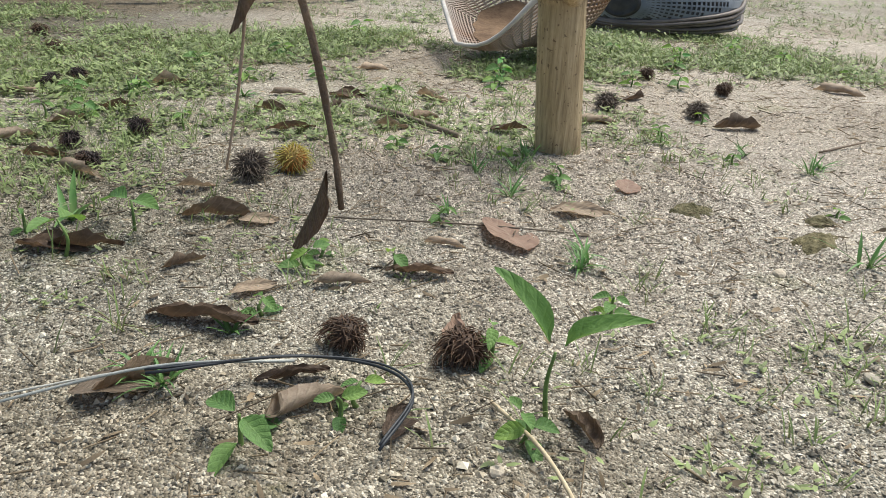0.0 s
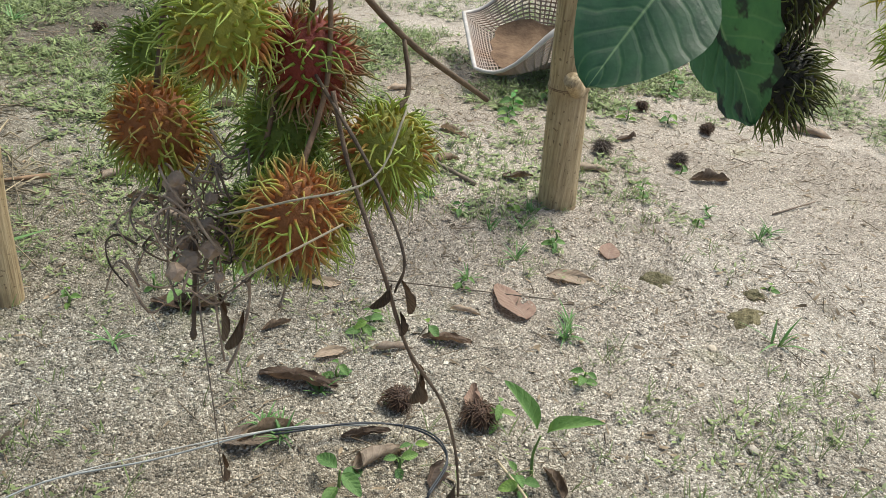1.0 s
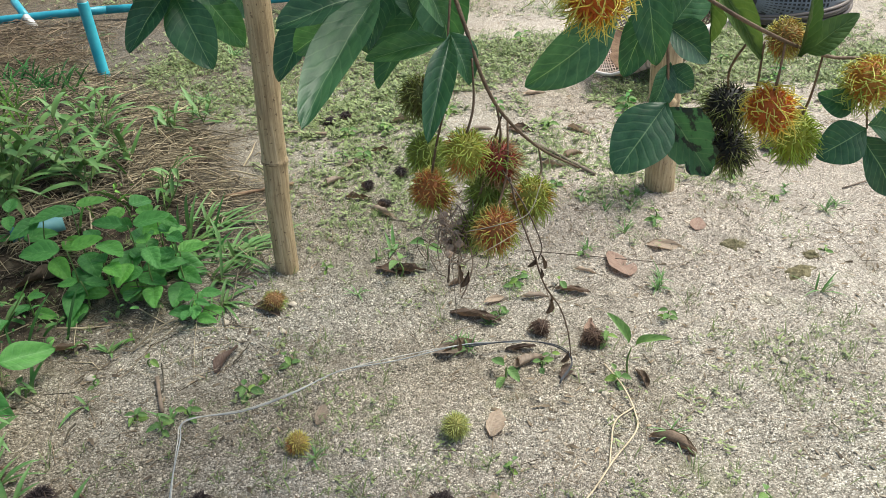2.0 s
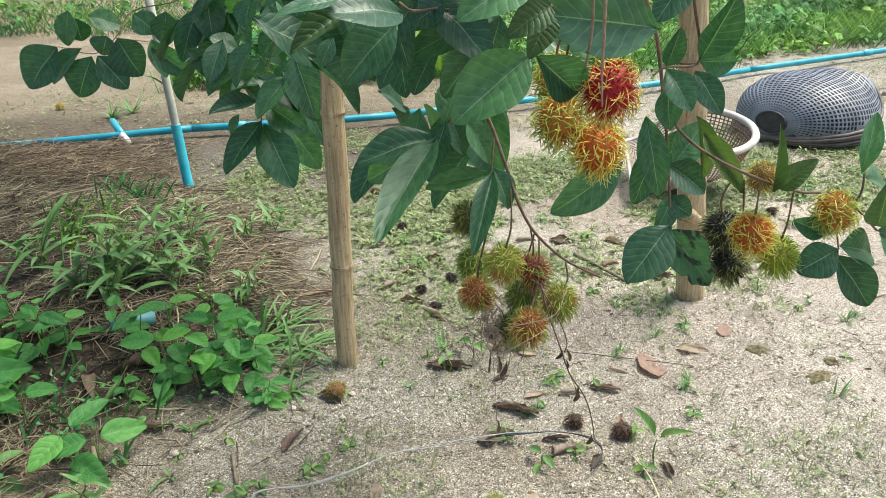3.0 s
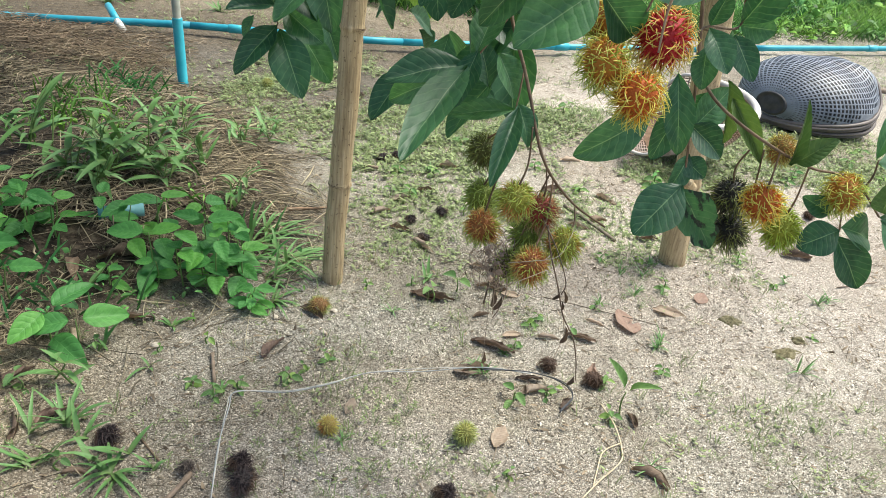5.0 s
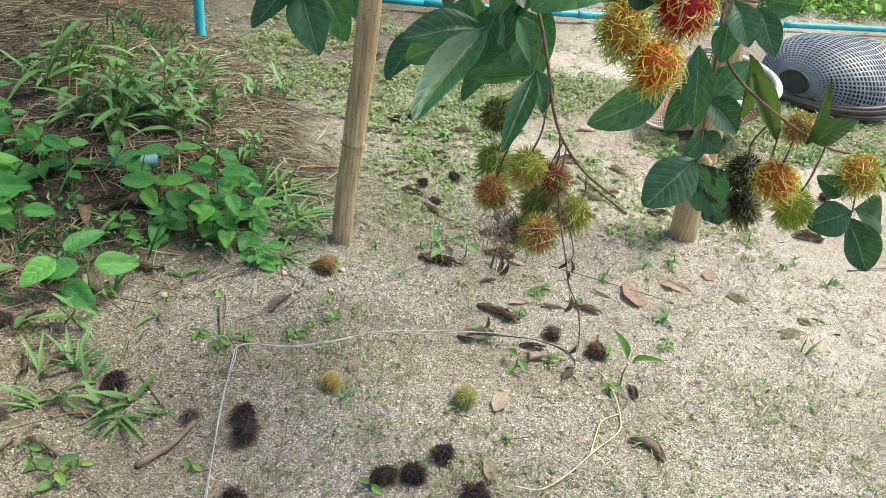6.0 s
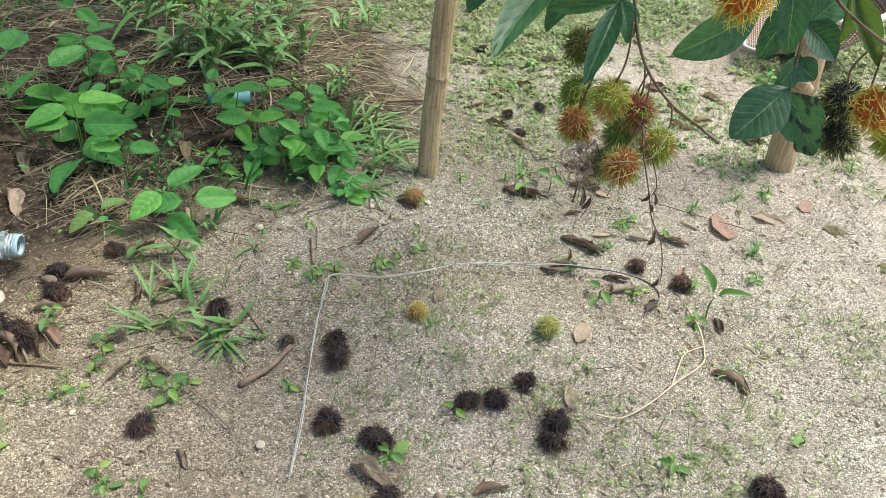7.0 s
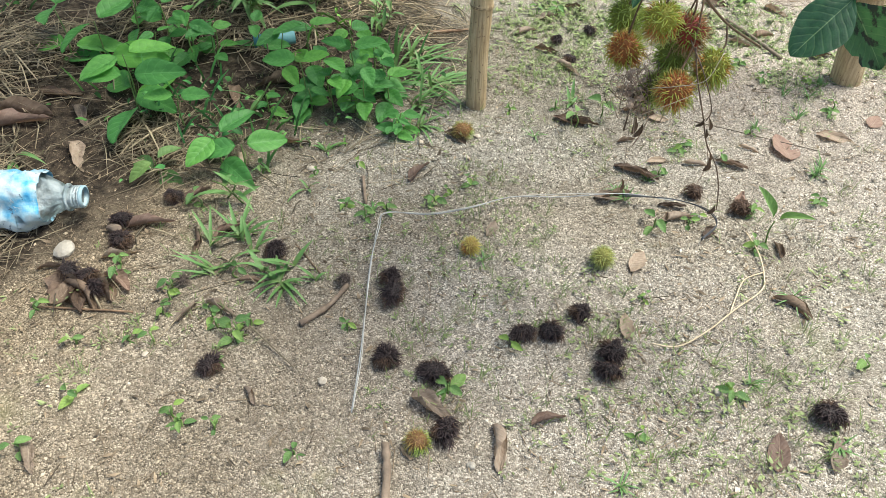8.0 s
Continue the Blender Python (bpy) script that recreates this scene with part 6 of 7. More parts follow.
weed(-0.403, -0.114, 0.070, 0.062, 2, "leafy green weed at the mound's edge", 312)
weed(-0.309, -0.036, 0.150, 0.084, 3, "leafy green weed at the mound's edge", 313)
weed(-0.259, -0.090, 0.135, 0.074, 3, "leafy green weed at the mound's edge", 314)
weed(-0.302, -0.080, 0.090, 0.067, 3, "leafy green weed at the mound's edge", 315)
weed(-0.204, -0.063, 0.100, 0.067, 2, "leafy green weed at the mound's edge", 316)
weed(-0.284, -0.111, 0.035, 0.040, 2, "low young green weed at the mound's edge", 317)
weed(-0.266, 0.019, 0.150, 0.078, 3, "leafy green weed at the mound's edge", 318)
weed(-0.374, -0.046, 0.120, 0.090, 2, "leafy green weed at the mound's edge", 319)
weed(-0.508, -0.138, 0.050, 0.047, 3, "low young green weed at the mound's edge", 320)
weed(-0.155, -0.159, 0.055, 0.047, 3, "low young green weed at the mound's edge", 321)
weed(-0.959, 0.090, 0.190, 0.084, 3, "bright green broad-leaved weed on straw mulch", 322)
weed(-0.919, 0.018, 0.150, 0.078, 2, "bright green broad-leaved weed on straw mulch", 323)
weed(-0.833, 0.019, 0.120, 0.062, 3, "bright green broad-leaved weed on straw mulch", 324)
weed(-0.760, 0.014, 0.120, 0.062, 3, "bright green broad-leaved weed on straw mulch", 325)
weed(-0.817, -0.060, 0.100, 0.056, 3, "bright green broad-leaved weed on straw mulch", 326)
weed(-0.712, 0.035, 0.090, 0.056, 2, "bright green broad-leaved weed on straw mulch", 327)
weed(-0.600, 0.062, 0.090, 0.065, 2, "bright green broad-leaved weed on straw mulch", 328)
weed(-0.830, -0.200, 0.130, 0.143, 2, "bright green broad-leaved weed on straw mulch", 329)
weed(-0.340, 0.060, 0.150, 0.073, 3, "leafy green weed at the mound's edge", 330)
weed(-0.235, -0.020, 0.120, 0.069, 3, "leafy green weed at the mound's edge", 331)
weed(-0.345, -0.100, 0.100, 0.074, 2, "leafy green weed at the mound's edge", 332)
weed(-0.59, -0.76, 0.035, 0.028, 2, "small green seedling on sandy soil", 21)
weed(-0.31, -0.85, 0.035, 0.030, 2, "small green seedling on sandy soil", 22)
weed(0.19, -0.80, 0.020, 0.035, 1, "small green seedling on sandy soil", 24)
weed(0.10, -0.92, 0.025, 0.035, 2, "small green seedling on sandy soil", 25)
weed(0.52, -0.40, 0.020, 0.022, 2, "small green seedling on sandy soil", 27)
weed(0.54, -0.38, 0.020, 0.020, 1, "small green seedling on sandy soil", 28)
weed(0.66, -0.33, 0.035, 0.022, 3, "small green seedling on sandy soil", 29)
weed(0.61, -0.13, 0.020, 0.030, 1, "small green seedling on sandy soil", 30)
weed(-0.54, -0.51, 0.035, 0.030, 2, "small green seedling on sandy soil", 31)
weed(-0.16, -0.18, 0.050, 0.040, 3, "small green seedling on sandy soil", 32)
weed(1.05, 0.88, 0.060, 0.030, 3, "small green seedling on sandy soil", 33)
weed(1.67, 1.12, 0.050, 0.030, 3, "small green seedling on sandy soil", 34)
weed(1.19, 0.35, 0.025, 0.020, 2, "small green seedling on sandy soil", 35)
weed(1.53, 1.27, 0.040, 0.030, 2, "small green seedling on sandy soil", 36)
weed(0.91, 0.15, 0.020, 0.015, 2, "small green seedling on sandy soil", 37)
weed(1.35, 0.47, 0.020, 0.020, 2, "small green seedling on sandy soil", 38)
weed(0.43, -0.63, 0.015, 0.015, 2, "small green seedling on sandy soil", 39)
weed(-0.11, -0.81, 0.020, 0.016, 3, "small green seedling on sandy soil", 40)
weed(-0.34, -1.04, 0.030, 0.025, 2, "small green seedling on sandy soil", 41)
weed(-0.16, -0.49, 0.030, 0.020, 3, "small green seedling on sandy soil", 42)
weed(-0.11, -0.47, 0.030, 0.022, 3, "small green seedling on sandy soil", 43)
weed(0.35, 0.47, 0.030, 0.025, 1, "small green seedling on sandy soil", 44)
weed(0.68, -0.42, 0.062, 0.084, 1, "young upright seedling with two narrow leaves", 60, slim=0.58)
weed(0.45, -0.42, 0.026, 0.036, 2, "broad rounded seedling on the sandy soil", 61)
weed(-0.31, -0.36, 0.017, 0.015, 2, "small green seedling on sandy soil", 100)
weed(-0.28, -0.23, 0.023, 0.015, 1, "small green seedling on sandy soil", 101)
weed(-0.22, -0.32, 0.021, 0.025, 1, "small green seedling on sandy soil", 102)
weed(-0.00, -0.38, 0.017, 0.020, 2, "small green seedling on sandy soil", 103)
weed(0.04, -0.35, 0.030, 0.024, 2, "small green seedling on sandy soil", 104)
weed(-0.03, -0.41, 0.017, 0.025, 3, "small green seedling on sandy soil", 105)
weed(-0.44, -0.38, 0.031, 0.024, 1, "small green seedling on sandy soil", 106)
weed(-0.31, -0.93, 0.016, 0.017, 3, "small green seedling on sandy soil", 107)
weed(-0.46, -0.80, 0.034, 0.024, 2, "small green seedling on sandy soil", 108)
weed(-0.21, -0.46, 0.014, 0.021, 3, "small green seedling on sandy soil", 109)
weed(-0.37, -0.25, 0.021, 0.017, 1, "small green seedling on sandy soil", 110)
weed(0.09, -0.01, 0.023, 0.015, 3, "small green seedling on sandy soil", 111)
weed(0.21, 0.01, 0.031, 0.014, 2, "small green seedling on sandy soil", 112)
weed(0.52, -0.13, 0.025, 0.025, 3, "small green seedling on sandy soil", 113)
weed(0.47, -0.21, 0.016, 0.019, 2, "small green seedling on sandy soil", 114)
weed(-0.27, -1.05, 0.022, 0.016, 2, "small green seedling on sandy soil", 115)
weed(-0.59, -0.93, 0.018, 0.024, 1, "small green seedling on sandy soil", 116)
weed(-0.49, -0.90, 0.013, 0.022, 2, "small green seedling on sandy soil", 117)
weed(0.65, -0.44, 0.024, 0.022, 3, "small green seedling on sandy soil", 118)
weed(0.80, -0.73, 0.020, 0.026, 1, "small green seedling on sandy soil", 119)
weed(0.57, -0.83, 0.014, 0.025, 3, "small green seedling on sandy soil", 120)
weed(0.42, -0.95, 0.027, 0.017, 2, "small green seedling on sandy soil", 121)
weed(0.81, -0.26, 0.022, 0.021, 3, "small green seedling on sandy soil", 122)
weed(-0.36, -0.71, 0.025, 0.025, 1, "small green seedling on sandy soil", 123)
weed(-0.53, -0.52, 0.031, 0.022, 2, "small green seedling on sandy soil", 124)
weed(-0.45, -0.90, 0.030, 0.021, 1, "small green seedling on sandy soil", 125)
weed(-0.12, -1.08, 0.015, 0.025, 2, "small green seedling on sandy soil", 126)
weed(0.99, 0.36, 0.023, 0.015, 3, "small green seedling on sandy soil", 127)
weed(0.87, 0.28, 0.014, 0.026, 2, "small green seedling on sandy soil", 128)
weed(0.11, 0.56, 0.029, 0.026, 1, "small green seedling on sandy soil", 129)
weed(-0.61, -0.72, 0.022, 0.020, 2, "small green seedling on sandy soil", 220)
weed(-0.60, -0.78, 0.022, 0.024, 2, "small green seedling on sandy soil", 221)
weed(-0.48, -0.76, 0.022, 0.028, 2, "small green seedling on sandy soil", 222)
weed(-0.46, -0.83, 0.022, 0.020, 2, "small green seedling on sandy soil", 223)
weed(-0.70, -0.86, 0.022, 0.024, 2, "small green seedling on sandy soil", 224)
weed(-0.31, -0.86, 0.022, 0.028, 2, "small green seedling on sandy soil", 225)
weed(-0.29, -0.83, 0.022, 0.020, 2, "small green seedling on sandy soil", 226)
weed(-0.32, -1.06, 0.022, 0.024, 2, "small green seedling on sandy soil", 227)
weed(-0.56, -1.15, 0.022, 0.028, 2, "small green seedling on sandy soil", 228)
weed(-0.35, -0.84, 0.022, 0.020, 2, "small green seedling on sandy soil", 229)
weed(-0.37, -0.82, 0.022, 0.024, 2, "small green seedling on sandy soil", 230)
weed(-0.53, -1.04, 0.022, 0.028, 2, "small green seedling on sandy soil", 231)
weed(1.042, 0.863, 0.045, 0.035, 3, "low leafy green weed on open sand", 500)
weed(1.010, 0.800, 0.030, 0.030, 3, "low leafy green weed on open sand", 501)
weed(1.376, 0.836, 0.030, 0.028, 3, "low leafy green weed on open sand", 502)
weed(1.500, 0.819, 0.030, 0.028, 3, "low leafy green weed on open sand", 503)
weed(2.075, 1.193, 0.030, 0.035, 3, "low leafy green weed on open sand", 504)
weed(2.118, 1.494, 0.030, 0.035, 3, "low leafy green weed on open sand", 505)
weed(2.000, 1.350, 0.030, 0.035, 3, "low leafy green weed on open sand", 506)
weed(2.125, 0.966, 0.021, 0.028, 2, "low leafy green weed on open sand", 507)
weed(1.254, -0.047, 0.012, 0.018, 2, "low leafy green weed on open sand", 508)
weed(1.238, 0.187, 0.018, 0.016, 3, "low leafy green weed on open sand", 509)
weed(0.696, 0.342, 0.018, 0.022, 3, "low leafy green weed on open sand", 510)
weed(0.757, 0.269, 0.021, 0.020, 3, "low leafy green weed on open sand", 511)
weed(0.698, -0.010, 0.021, 0.016, 3, "low leafy green weed on open sand", 512)
weed(0.822, 1.671, 0.036, 0.040, 3, "low leafy green weed on open sand", 513)
weed(0.174, 0.584, 0.024, 0.030, 3, "low leafy green weed on open sand", 514)
weed(0.248, 0.766, 0.027, 0.030, 3, "low leafy green weed on open sand", 515)
weed(1.173, 0.315, 0.021, 0.022, 2, "low leafy green weed on open sand", 516)
weed(0.894, 0.111, 0.018, 0.020, 3, "low leafy green weed on open sand", 517)
weed(0.529, -0.098, 0.021, 0.018, 3, "low leafy green weed on open sand", 518)
weed(0.327, 0.005, 0.036, 0.050, 1, "low leafy green weed on open sand", 519)
weed(0.261, -0.053, 0.042, 0.050, 1, "low leafy green weed on open sand", 520)
weed(1.200, 1.000, 0.030, 0.030, 3, "low leafy green weed on open sand", 521)
weed(1.620, 1.050, 0.027, 0.030, 3, "low leafy green weed on open sand", 522)
weed(1.750, 1.300, 0.030, 0.035, 3, "low leafy green weed on open sand", 523)
weed(0.620, 0.950, 0.024, 0.030, 3, "low leafy green weed on open sand", 524)
weed(0.450, 0.900, 0.024, 0.030, 3, "low leafy green weed on open sand", 525)
weed(0.330, 1.100, 0.030, 0.035, 3, "low leafy green weed on open sand", 526)
weed(0.750, 0.750, 0.021, 0.028, 3, "low leafy green weed on open sand", 527)
weed(0.550, 1.250, 0.030, 0.035, 3, "low leafy green weed on open sand", 528)
weed(0.120, 0.750, 0.024, 0.030, 3, "low leafy green weed on open sand", 529)


# ---- grass clumps ----
def long_blade(root, way, length, width, droop, rng, segs=7):
    """A folded blade that rises, arches over and narrows to a point."""
    s = Soup()
    way = Vector(way).normalized()
    side = way.cross(Vector((0, 0, 1)))
    side = side.normalized() if side.length > 0.02 else Vector((1, 0, 0))
    twist = rng.uniform(-0.5, 0.5)
    for i in range(segs + 1):
        t = i / segs
        p = Vector(root) + way * length * t + Vector((0, 0, -droop * length * t * t)) + side * length * 0.12 * twist * t * t
        w = width * min(1.0, 0.45 + 2.2 * t) * (1 - t ** 2.6) + 0.0002
        up = side.cross(way).normalized()
        across = side * math.cos(twist * t) + up * math.sin(twist * t)
        for u in (-1, 0, 1):
            s.v.append(tuple(p + across * w * u + up * (abs(u) * w * 0.35)))
            s.a.append(t)
    for i in range(segs):
        for u in (0, 1):
            q = 3 * i + u
            s.f.append((q, q + 1, q + 4, q + 3))
    return s.mesh("blade", M_GRASS)


def grass_clump(x, y, blades, length, width, label, seed, lean=(0, 0), rise=0.7, group="grass clumps"):
    rng = random.Random(seed)
    ob = thing("grass_clump", (x, y, gz(x, y)), label, "grass", group)
    for _ in range(blades):
        a = rng.uniform(0, 6.283)
        ln = length * rng.uniform(0.5, 1.1)
        d = (math.cos(a) + lean[0], math.sin(a) + lean[1], rng.uniform(rise * 0.5, rise * 1.7))
        r = (rng.gauss(0, 0.05 * length), rng.gauss(0, 0.05 * length), 0)
        part("blade", long_blade(r, d, ln, width * rng.uniform(0.7, 1.2), rng.uniform(0.1, 0.6), rng, 5 if length < 0.08 else 7), ob)


def stalked_grass(x, y, stalks, height, blade, width, label, seed, lean=(0, 0)):
    """Stalks that sprawl outwards, with broad blades one after another along them."""
    rng = random.Random(seed)
    ob = thing("grass_clump", (x, y, gz(x, y)), label, "grass", "grass clumps")
    for _ in range(stalks):
        a = rng.uniform(0, 6.283)
        h = height * rng.uniform(0.55, 1.1)
        top = Vector((math.cos(a) * 0.45 * h + lean[0] * h, math.sin(a) * 0.45 * h + lean[1] * h, h))
        r = Vector((rng.gauss(0, 0.018), rng.gauss(0, 0.018), -0.005))
        path = smooth_path([r, r + top * 0.5 + Vector((rng.gauss(0, 0.01), rng.gauss(0, 0.01), h * 0.08)), r + top], 4)
        s = Soup()
        s.tube(path, taper(0.0022, 0.0010, len(path)), 5)
        part("stalk", s.mesh("stalk", M_STEM), ob)
        for k in range(rng.randrange(3, 6)):
            p = path[min(len(path) - 1, 1 + int(k * len(path) / 6))]
            a += math.pi + rng.gauss(0, 0.6)
            ln = blade * rng.uniform(0.55, 1.1)
            part("blade", long_blade(p, (math.cos(a) + lean[0], math.sin(a) + lean[1], rng.uniform(0.2, 1.5)), ln, width * rng.uniform(0.7, 1.15), rng.uniform(0.15, 0.7), rng), ob)


stalked_grass(-0.752, 0.246, 5, 0.16, 0.17, 0.0101, "broad-bladed green grass sprawling on dry straw", 400)
stalked_grass(-0.676, 0.336, 6, 0.20, 0.19, 0.0115, "broad-bladed green grass sprawling on dry straw", 401)
stalked_grass(-0.630, 0.434, 6, 0.22, 0.20, 0.0115, "broad-bladed green grass sprawling on dry straw", 402)
stalked_grass(-0.556, 0.365, 5, 0.16, 0.17, 0.0101, "broad-bladed green grass sprawling on dry straw", 403)
stalked_grass(-0.610, 0.700, 5, 0.18, 0.18, 0.0095, "broad-bladed green grass sprawling on dry straw", 404)
stalked_grass(-0.678, 0.250, 5, 0.12, 0.16, 0.0101, "broad-bladed green grass sprawling on dry straw", 405)
stalked_grass(-0.435, 0.790, 4, 0.16, 0.13, 0.0068, "broad-bladed green grass sprawling on dry straw", 408)
stalked_grass(-0.384, 0.918, 4, 0.10, 0.10, 0.0068, "broad-bladed green grass sprawling on dry straw", 410)
stalked_grass(-0.351, 0.355, 3, 0.12, 0.10, 0.0081, "broad-bladed green grass sprawling on dry straw", 411)
stalked_grass(-0.930, 0.360, 5, 0.20, 0.18, 0.0101, "broad-bladed green grass sprawling on dry straw", 412)
stalked_grass(-0.500, 0.500, 4, 0.14, 0.14, 0.0081, "broad-bladed green grass sprawling on dry straw", 416)
stalked_grass(-0.655, 0.128, 1, 0.17, 0.12, 0.0081, "single pale grass stalk rising from straw", 430)
stalked_grass(-0.584, -0.195, 1, 0.13, 0.12, 0.0074, "single pale grass stalk rising from straw", 431, lean=(0.3, 0.2))
stalked_grass(-0.47, -0.50, 2, 0.11, 0.11, 0.0081, "sprawling grass stalk at the mulch's edge", 432, lean=(0.1, -0.3))
stalked_grass(-0.355, 0.28, 2, 0.13, 0.12, 0.0074, "single pale grass stalk rising from straw", 433, lean=(0.2, 0.1))
grass_clump(-0.14, 0.06, 26, 0.20, 0.0041, "long grass blades leaning against the bamboo stake", 1, lean=(0.9, 0.2), rise=0.4)
grass_clump(-0.25, 0.12, 22, 0.22, 0.0047, "long grass blades leaning against the bamboo stake", 2, lean=(1.0, 0.1), rise=0.5)
grass_clump(-0.15, -0.03, 14, 0.14, 0.0041, "long grass blades leaning against the bamboo stake", 3, lean=(0.8, -0.3), rise=0.5)
grass_clump(-0.27, -0.72, 16, 0.09, 0.0040, "low green grass tuft on sandy soil", 15, lean=(0.1, 0), rise=0.5)
grass_clump(-0.40, -0.60, 14, 0.13, 0.0042, "low green grass tuft on sandy soil", 16, lean=(0, 0.2), rise=0.8)
grass_clump(-0.41, -0.71, 8, 0.10, 0.0030, "low green grass tuft on sandy soil", 17, lean=(0, 0), rise=0.9)
grass_clump(0.37, -0.31, 16, 0.05, 0.0014, "low green grass tuft on sandy soil", 18, lean=(0, 0), rise=1.0)
grass_clump(0.11, -0.58, 12, 0.04, 0.0014, "low green grass tuft on sandy soil", 19, lean=(0, 0), rise=0.8)
grass_clump(0.10, -0.91, 8, 0.04, 0.0030, "low green grass tuft on sandy soil", 20, lean=(0, 0), rise=0.8)
grass_clump(-0.32, -0.26, 10, 0.06, 0.0028, "low green grass tuft on sandy soil", 21, lean=(0.3, 0), rise=0.5)
grass_clump(-0.12, -0.13, 14, 0.10, 0.0035, "low green grass tuft on sandy soil", 22, lean=(0.5, -0.1), rise=0.5)
grass_clump(0.17, -0.12, 8, 0.05, 0.0018, "low green grass tuft on sandy soil", 23, lean=(0, 0), rise=0.7)
grass_clump(-0.15, -0.47, 8, 0.05, 0.0020, "low green grass tuft on sandy soil", 24, lean=(0, 0), rise=0.7)
grass_clump(0.25, 0.05, 8, 0.07, 0.0045, "low green grass tuft on sandy soil", 25, lean=(0.6, 0.2), rise=0.7)
grass_clump(0.39, -0.33, 22, 0.05, 0.0014, "low green grass tuft on sandy soil", 27, lean=(0, 0), rise=1.0)
grass_clump(0.44, -0.25, 12, 0.04, 0.0013, "low green grass tuft on sandy soil", 28, lean=(0, 0), rise=1.0)
grass_clump(0.71, 0.02, 14, 0.04, 0.0012, "low green grass tuft on sandy soil", 30, lean=(0, 0), rise=1.0)
grass_clump(0.83, -0.14, 14, 0.04, 0.0013, "low green grass tuft on sandy soil", 31, lean=(0, 0), rise=1.0)
grass_clump(0.86, 0.20, 16, 0.05, 0.0012, "low green grass tuft on sandy soil", 32, lean=(0, 0), rise=1.3)
grass_clump(1.39, 0.16, 14, 0.05, 0.0016, "low green grass tuft on sandy soil", 33, lean=(0, 0), rise=0.7)
grass_clump(1.29, 0.23, 12, 0.04, 0.0016, "low green grass tuft on sandy soil", 34, lean=(0, 0), rise=0.7)
grass_clump(0.71, -0.58, 10, 0.06, 0.0014, "low green grass tuft on sandy soil", 35, lean=(0, 0), rise=0.7)
grass_clump(0.84, -0.12, 10, 0.05, 0.0014, "low green grass tuft on sandy soil", 36, lean=(0, 0), rise=0.7)
grass_clump(0.61, -0.80, 12, 0.04, 0.0014, "low green grass tuft on sandy soil", 37, lean=(0, 0), rise=0.7)
grass_clump(0.73, -0.91, 14, 0.04, 0.0016, "low green grass tuft on sandy soil", 38, lean=(0, 0), rise=0.7)
grass_clump(0.39, -1.04, 12, 0.04, 0.0014, "low green grass tuft on sandy soil", 39, lean=(0, 0), rise=0.7)
grass_clump(1.16, -0.21, 10, 0.08, 0.0020, "low green grass tuft on sandy soil", 40, lean=(0, 0), rise=1.3)
grass_clump(0.45, 0.74, 14, 0.06, 0.0018, "low green grass tuft on sandy soil", 41, lean=(0, 0), rise=0.7)
grass_clump(0.22, 0.80, 18, 0.07, 0.0020, "low green grass tuft on sandy soil", 42, lean=(0, 0), rise=0.7)
grass_clump(0.14, 0.60, 14, 0.06, 0.0018, "low green grass tuft on sandy soil", 43, lean=(0, 0), rise=0.7)
grass_clump(-0.21, 0.22, 20, 0.16, 0.0047, "long grass blades leaning against the bamboo stake", 55, lean=(0.8, -0.2), rise=0.5)
grass_clump(-0.25, 0.03, 14, 0.14, 0.0047, "long grass blades leaning against the bamboo stake", 56, lean=(0.6, -0.4), rise=0.5)
grass_clump(-0.31, -0.69, 4, 0.12, 0.0060, "low green grass tuft on sandy soil", 240, lean=(-0.2, 0.05), rise=0.9)
grass_clump(-0.26, -0.67, 4, 0.12, 0.0060, "low green grass tuft on sandy soil", 241, lean=(-0.1, 0.05), rise=0.9)
grass_clump(-0.36, -0.63, 4, 0.10, 0.0050, "low green grass tuft on sandy soil", 242, lean=(0.0, 0.05), rise=0.9)
grass_clump(-0.45, -0.63, 4, 0.12, 0.0050, "low green grass tuft on sandy soil", 243, lean=(0.10000000000000003, 0.05), rise=0.9)
grass_clump(-0.39, -0.69, 4, 0.10, 0.0050, "low green grass tuft on sandy soil", 244, lean=(-0.2, 0.05), rise=0.9)
grass_clump(-0.21, -0.69, 4, 0.06, 0.0040, "low green grass tuft on sandy soil", 245, lean=(-0.1, 0.05), rise=0.9)
grass_clump(-0.32, -0.41, 4, 0.08, 0.0040, "low green grass tuft on sandy soil", 246, lean=(0.0, 0.05), rise=0.9)
grass_clump(-0.43, -0.36, 4, 0.09, 0.0040, "low green grass tuft on sandy soil", 247, lean=(0.10000000000000003, 0.05), rise=0.9)
grass_clump(-1.72, 2.80, 26, 0.16, 0.0054, "pale green grass tuft beyond the pipe", 300, lean=(0.1, 0), rise=1.0)
grass_clump(-1.66, 2.94, 20, 0.14, 0.0054, "pale green grass tuft beyond the pipe", 301, lean=(0.2, 0), rise=1.0)
grass_clump(-1.11, 2.93, 18, 0.14, 0.0054, "pale green grass tuft beyond the pipe", 302, lean=(0, 0), rise=0.7)
grass_clump(-1.05, 1.96, 14, 0.10, 0.0030, "low green grass tuft on sandy soil", 303, lean=(0, 0), rise=0.7)
grass_clump(-0.38, 1.61, 16, 0.09, 0.0030, "low green grass tuft on sandy soil", 304, lean=(0, 0), rise=0.7)
grass_clump(-0.40, 1.14, 14, 0.09, 0.0030, "low green grass tuft on sandy soil", 305, lean=(0, 0), rise=0.7)
grass_clump(-0.39, 2.07, 14, 0.09, 0.0030, "low green grass tuft on sandy soil", 306, lean=(0, 0), rise=0.7)
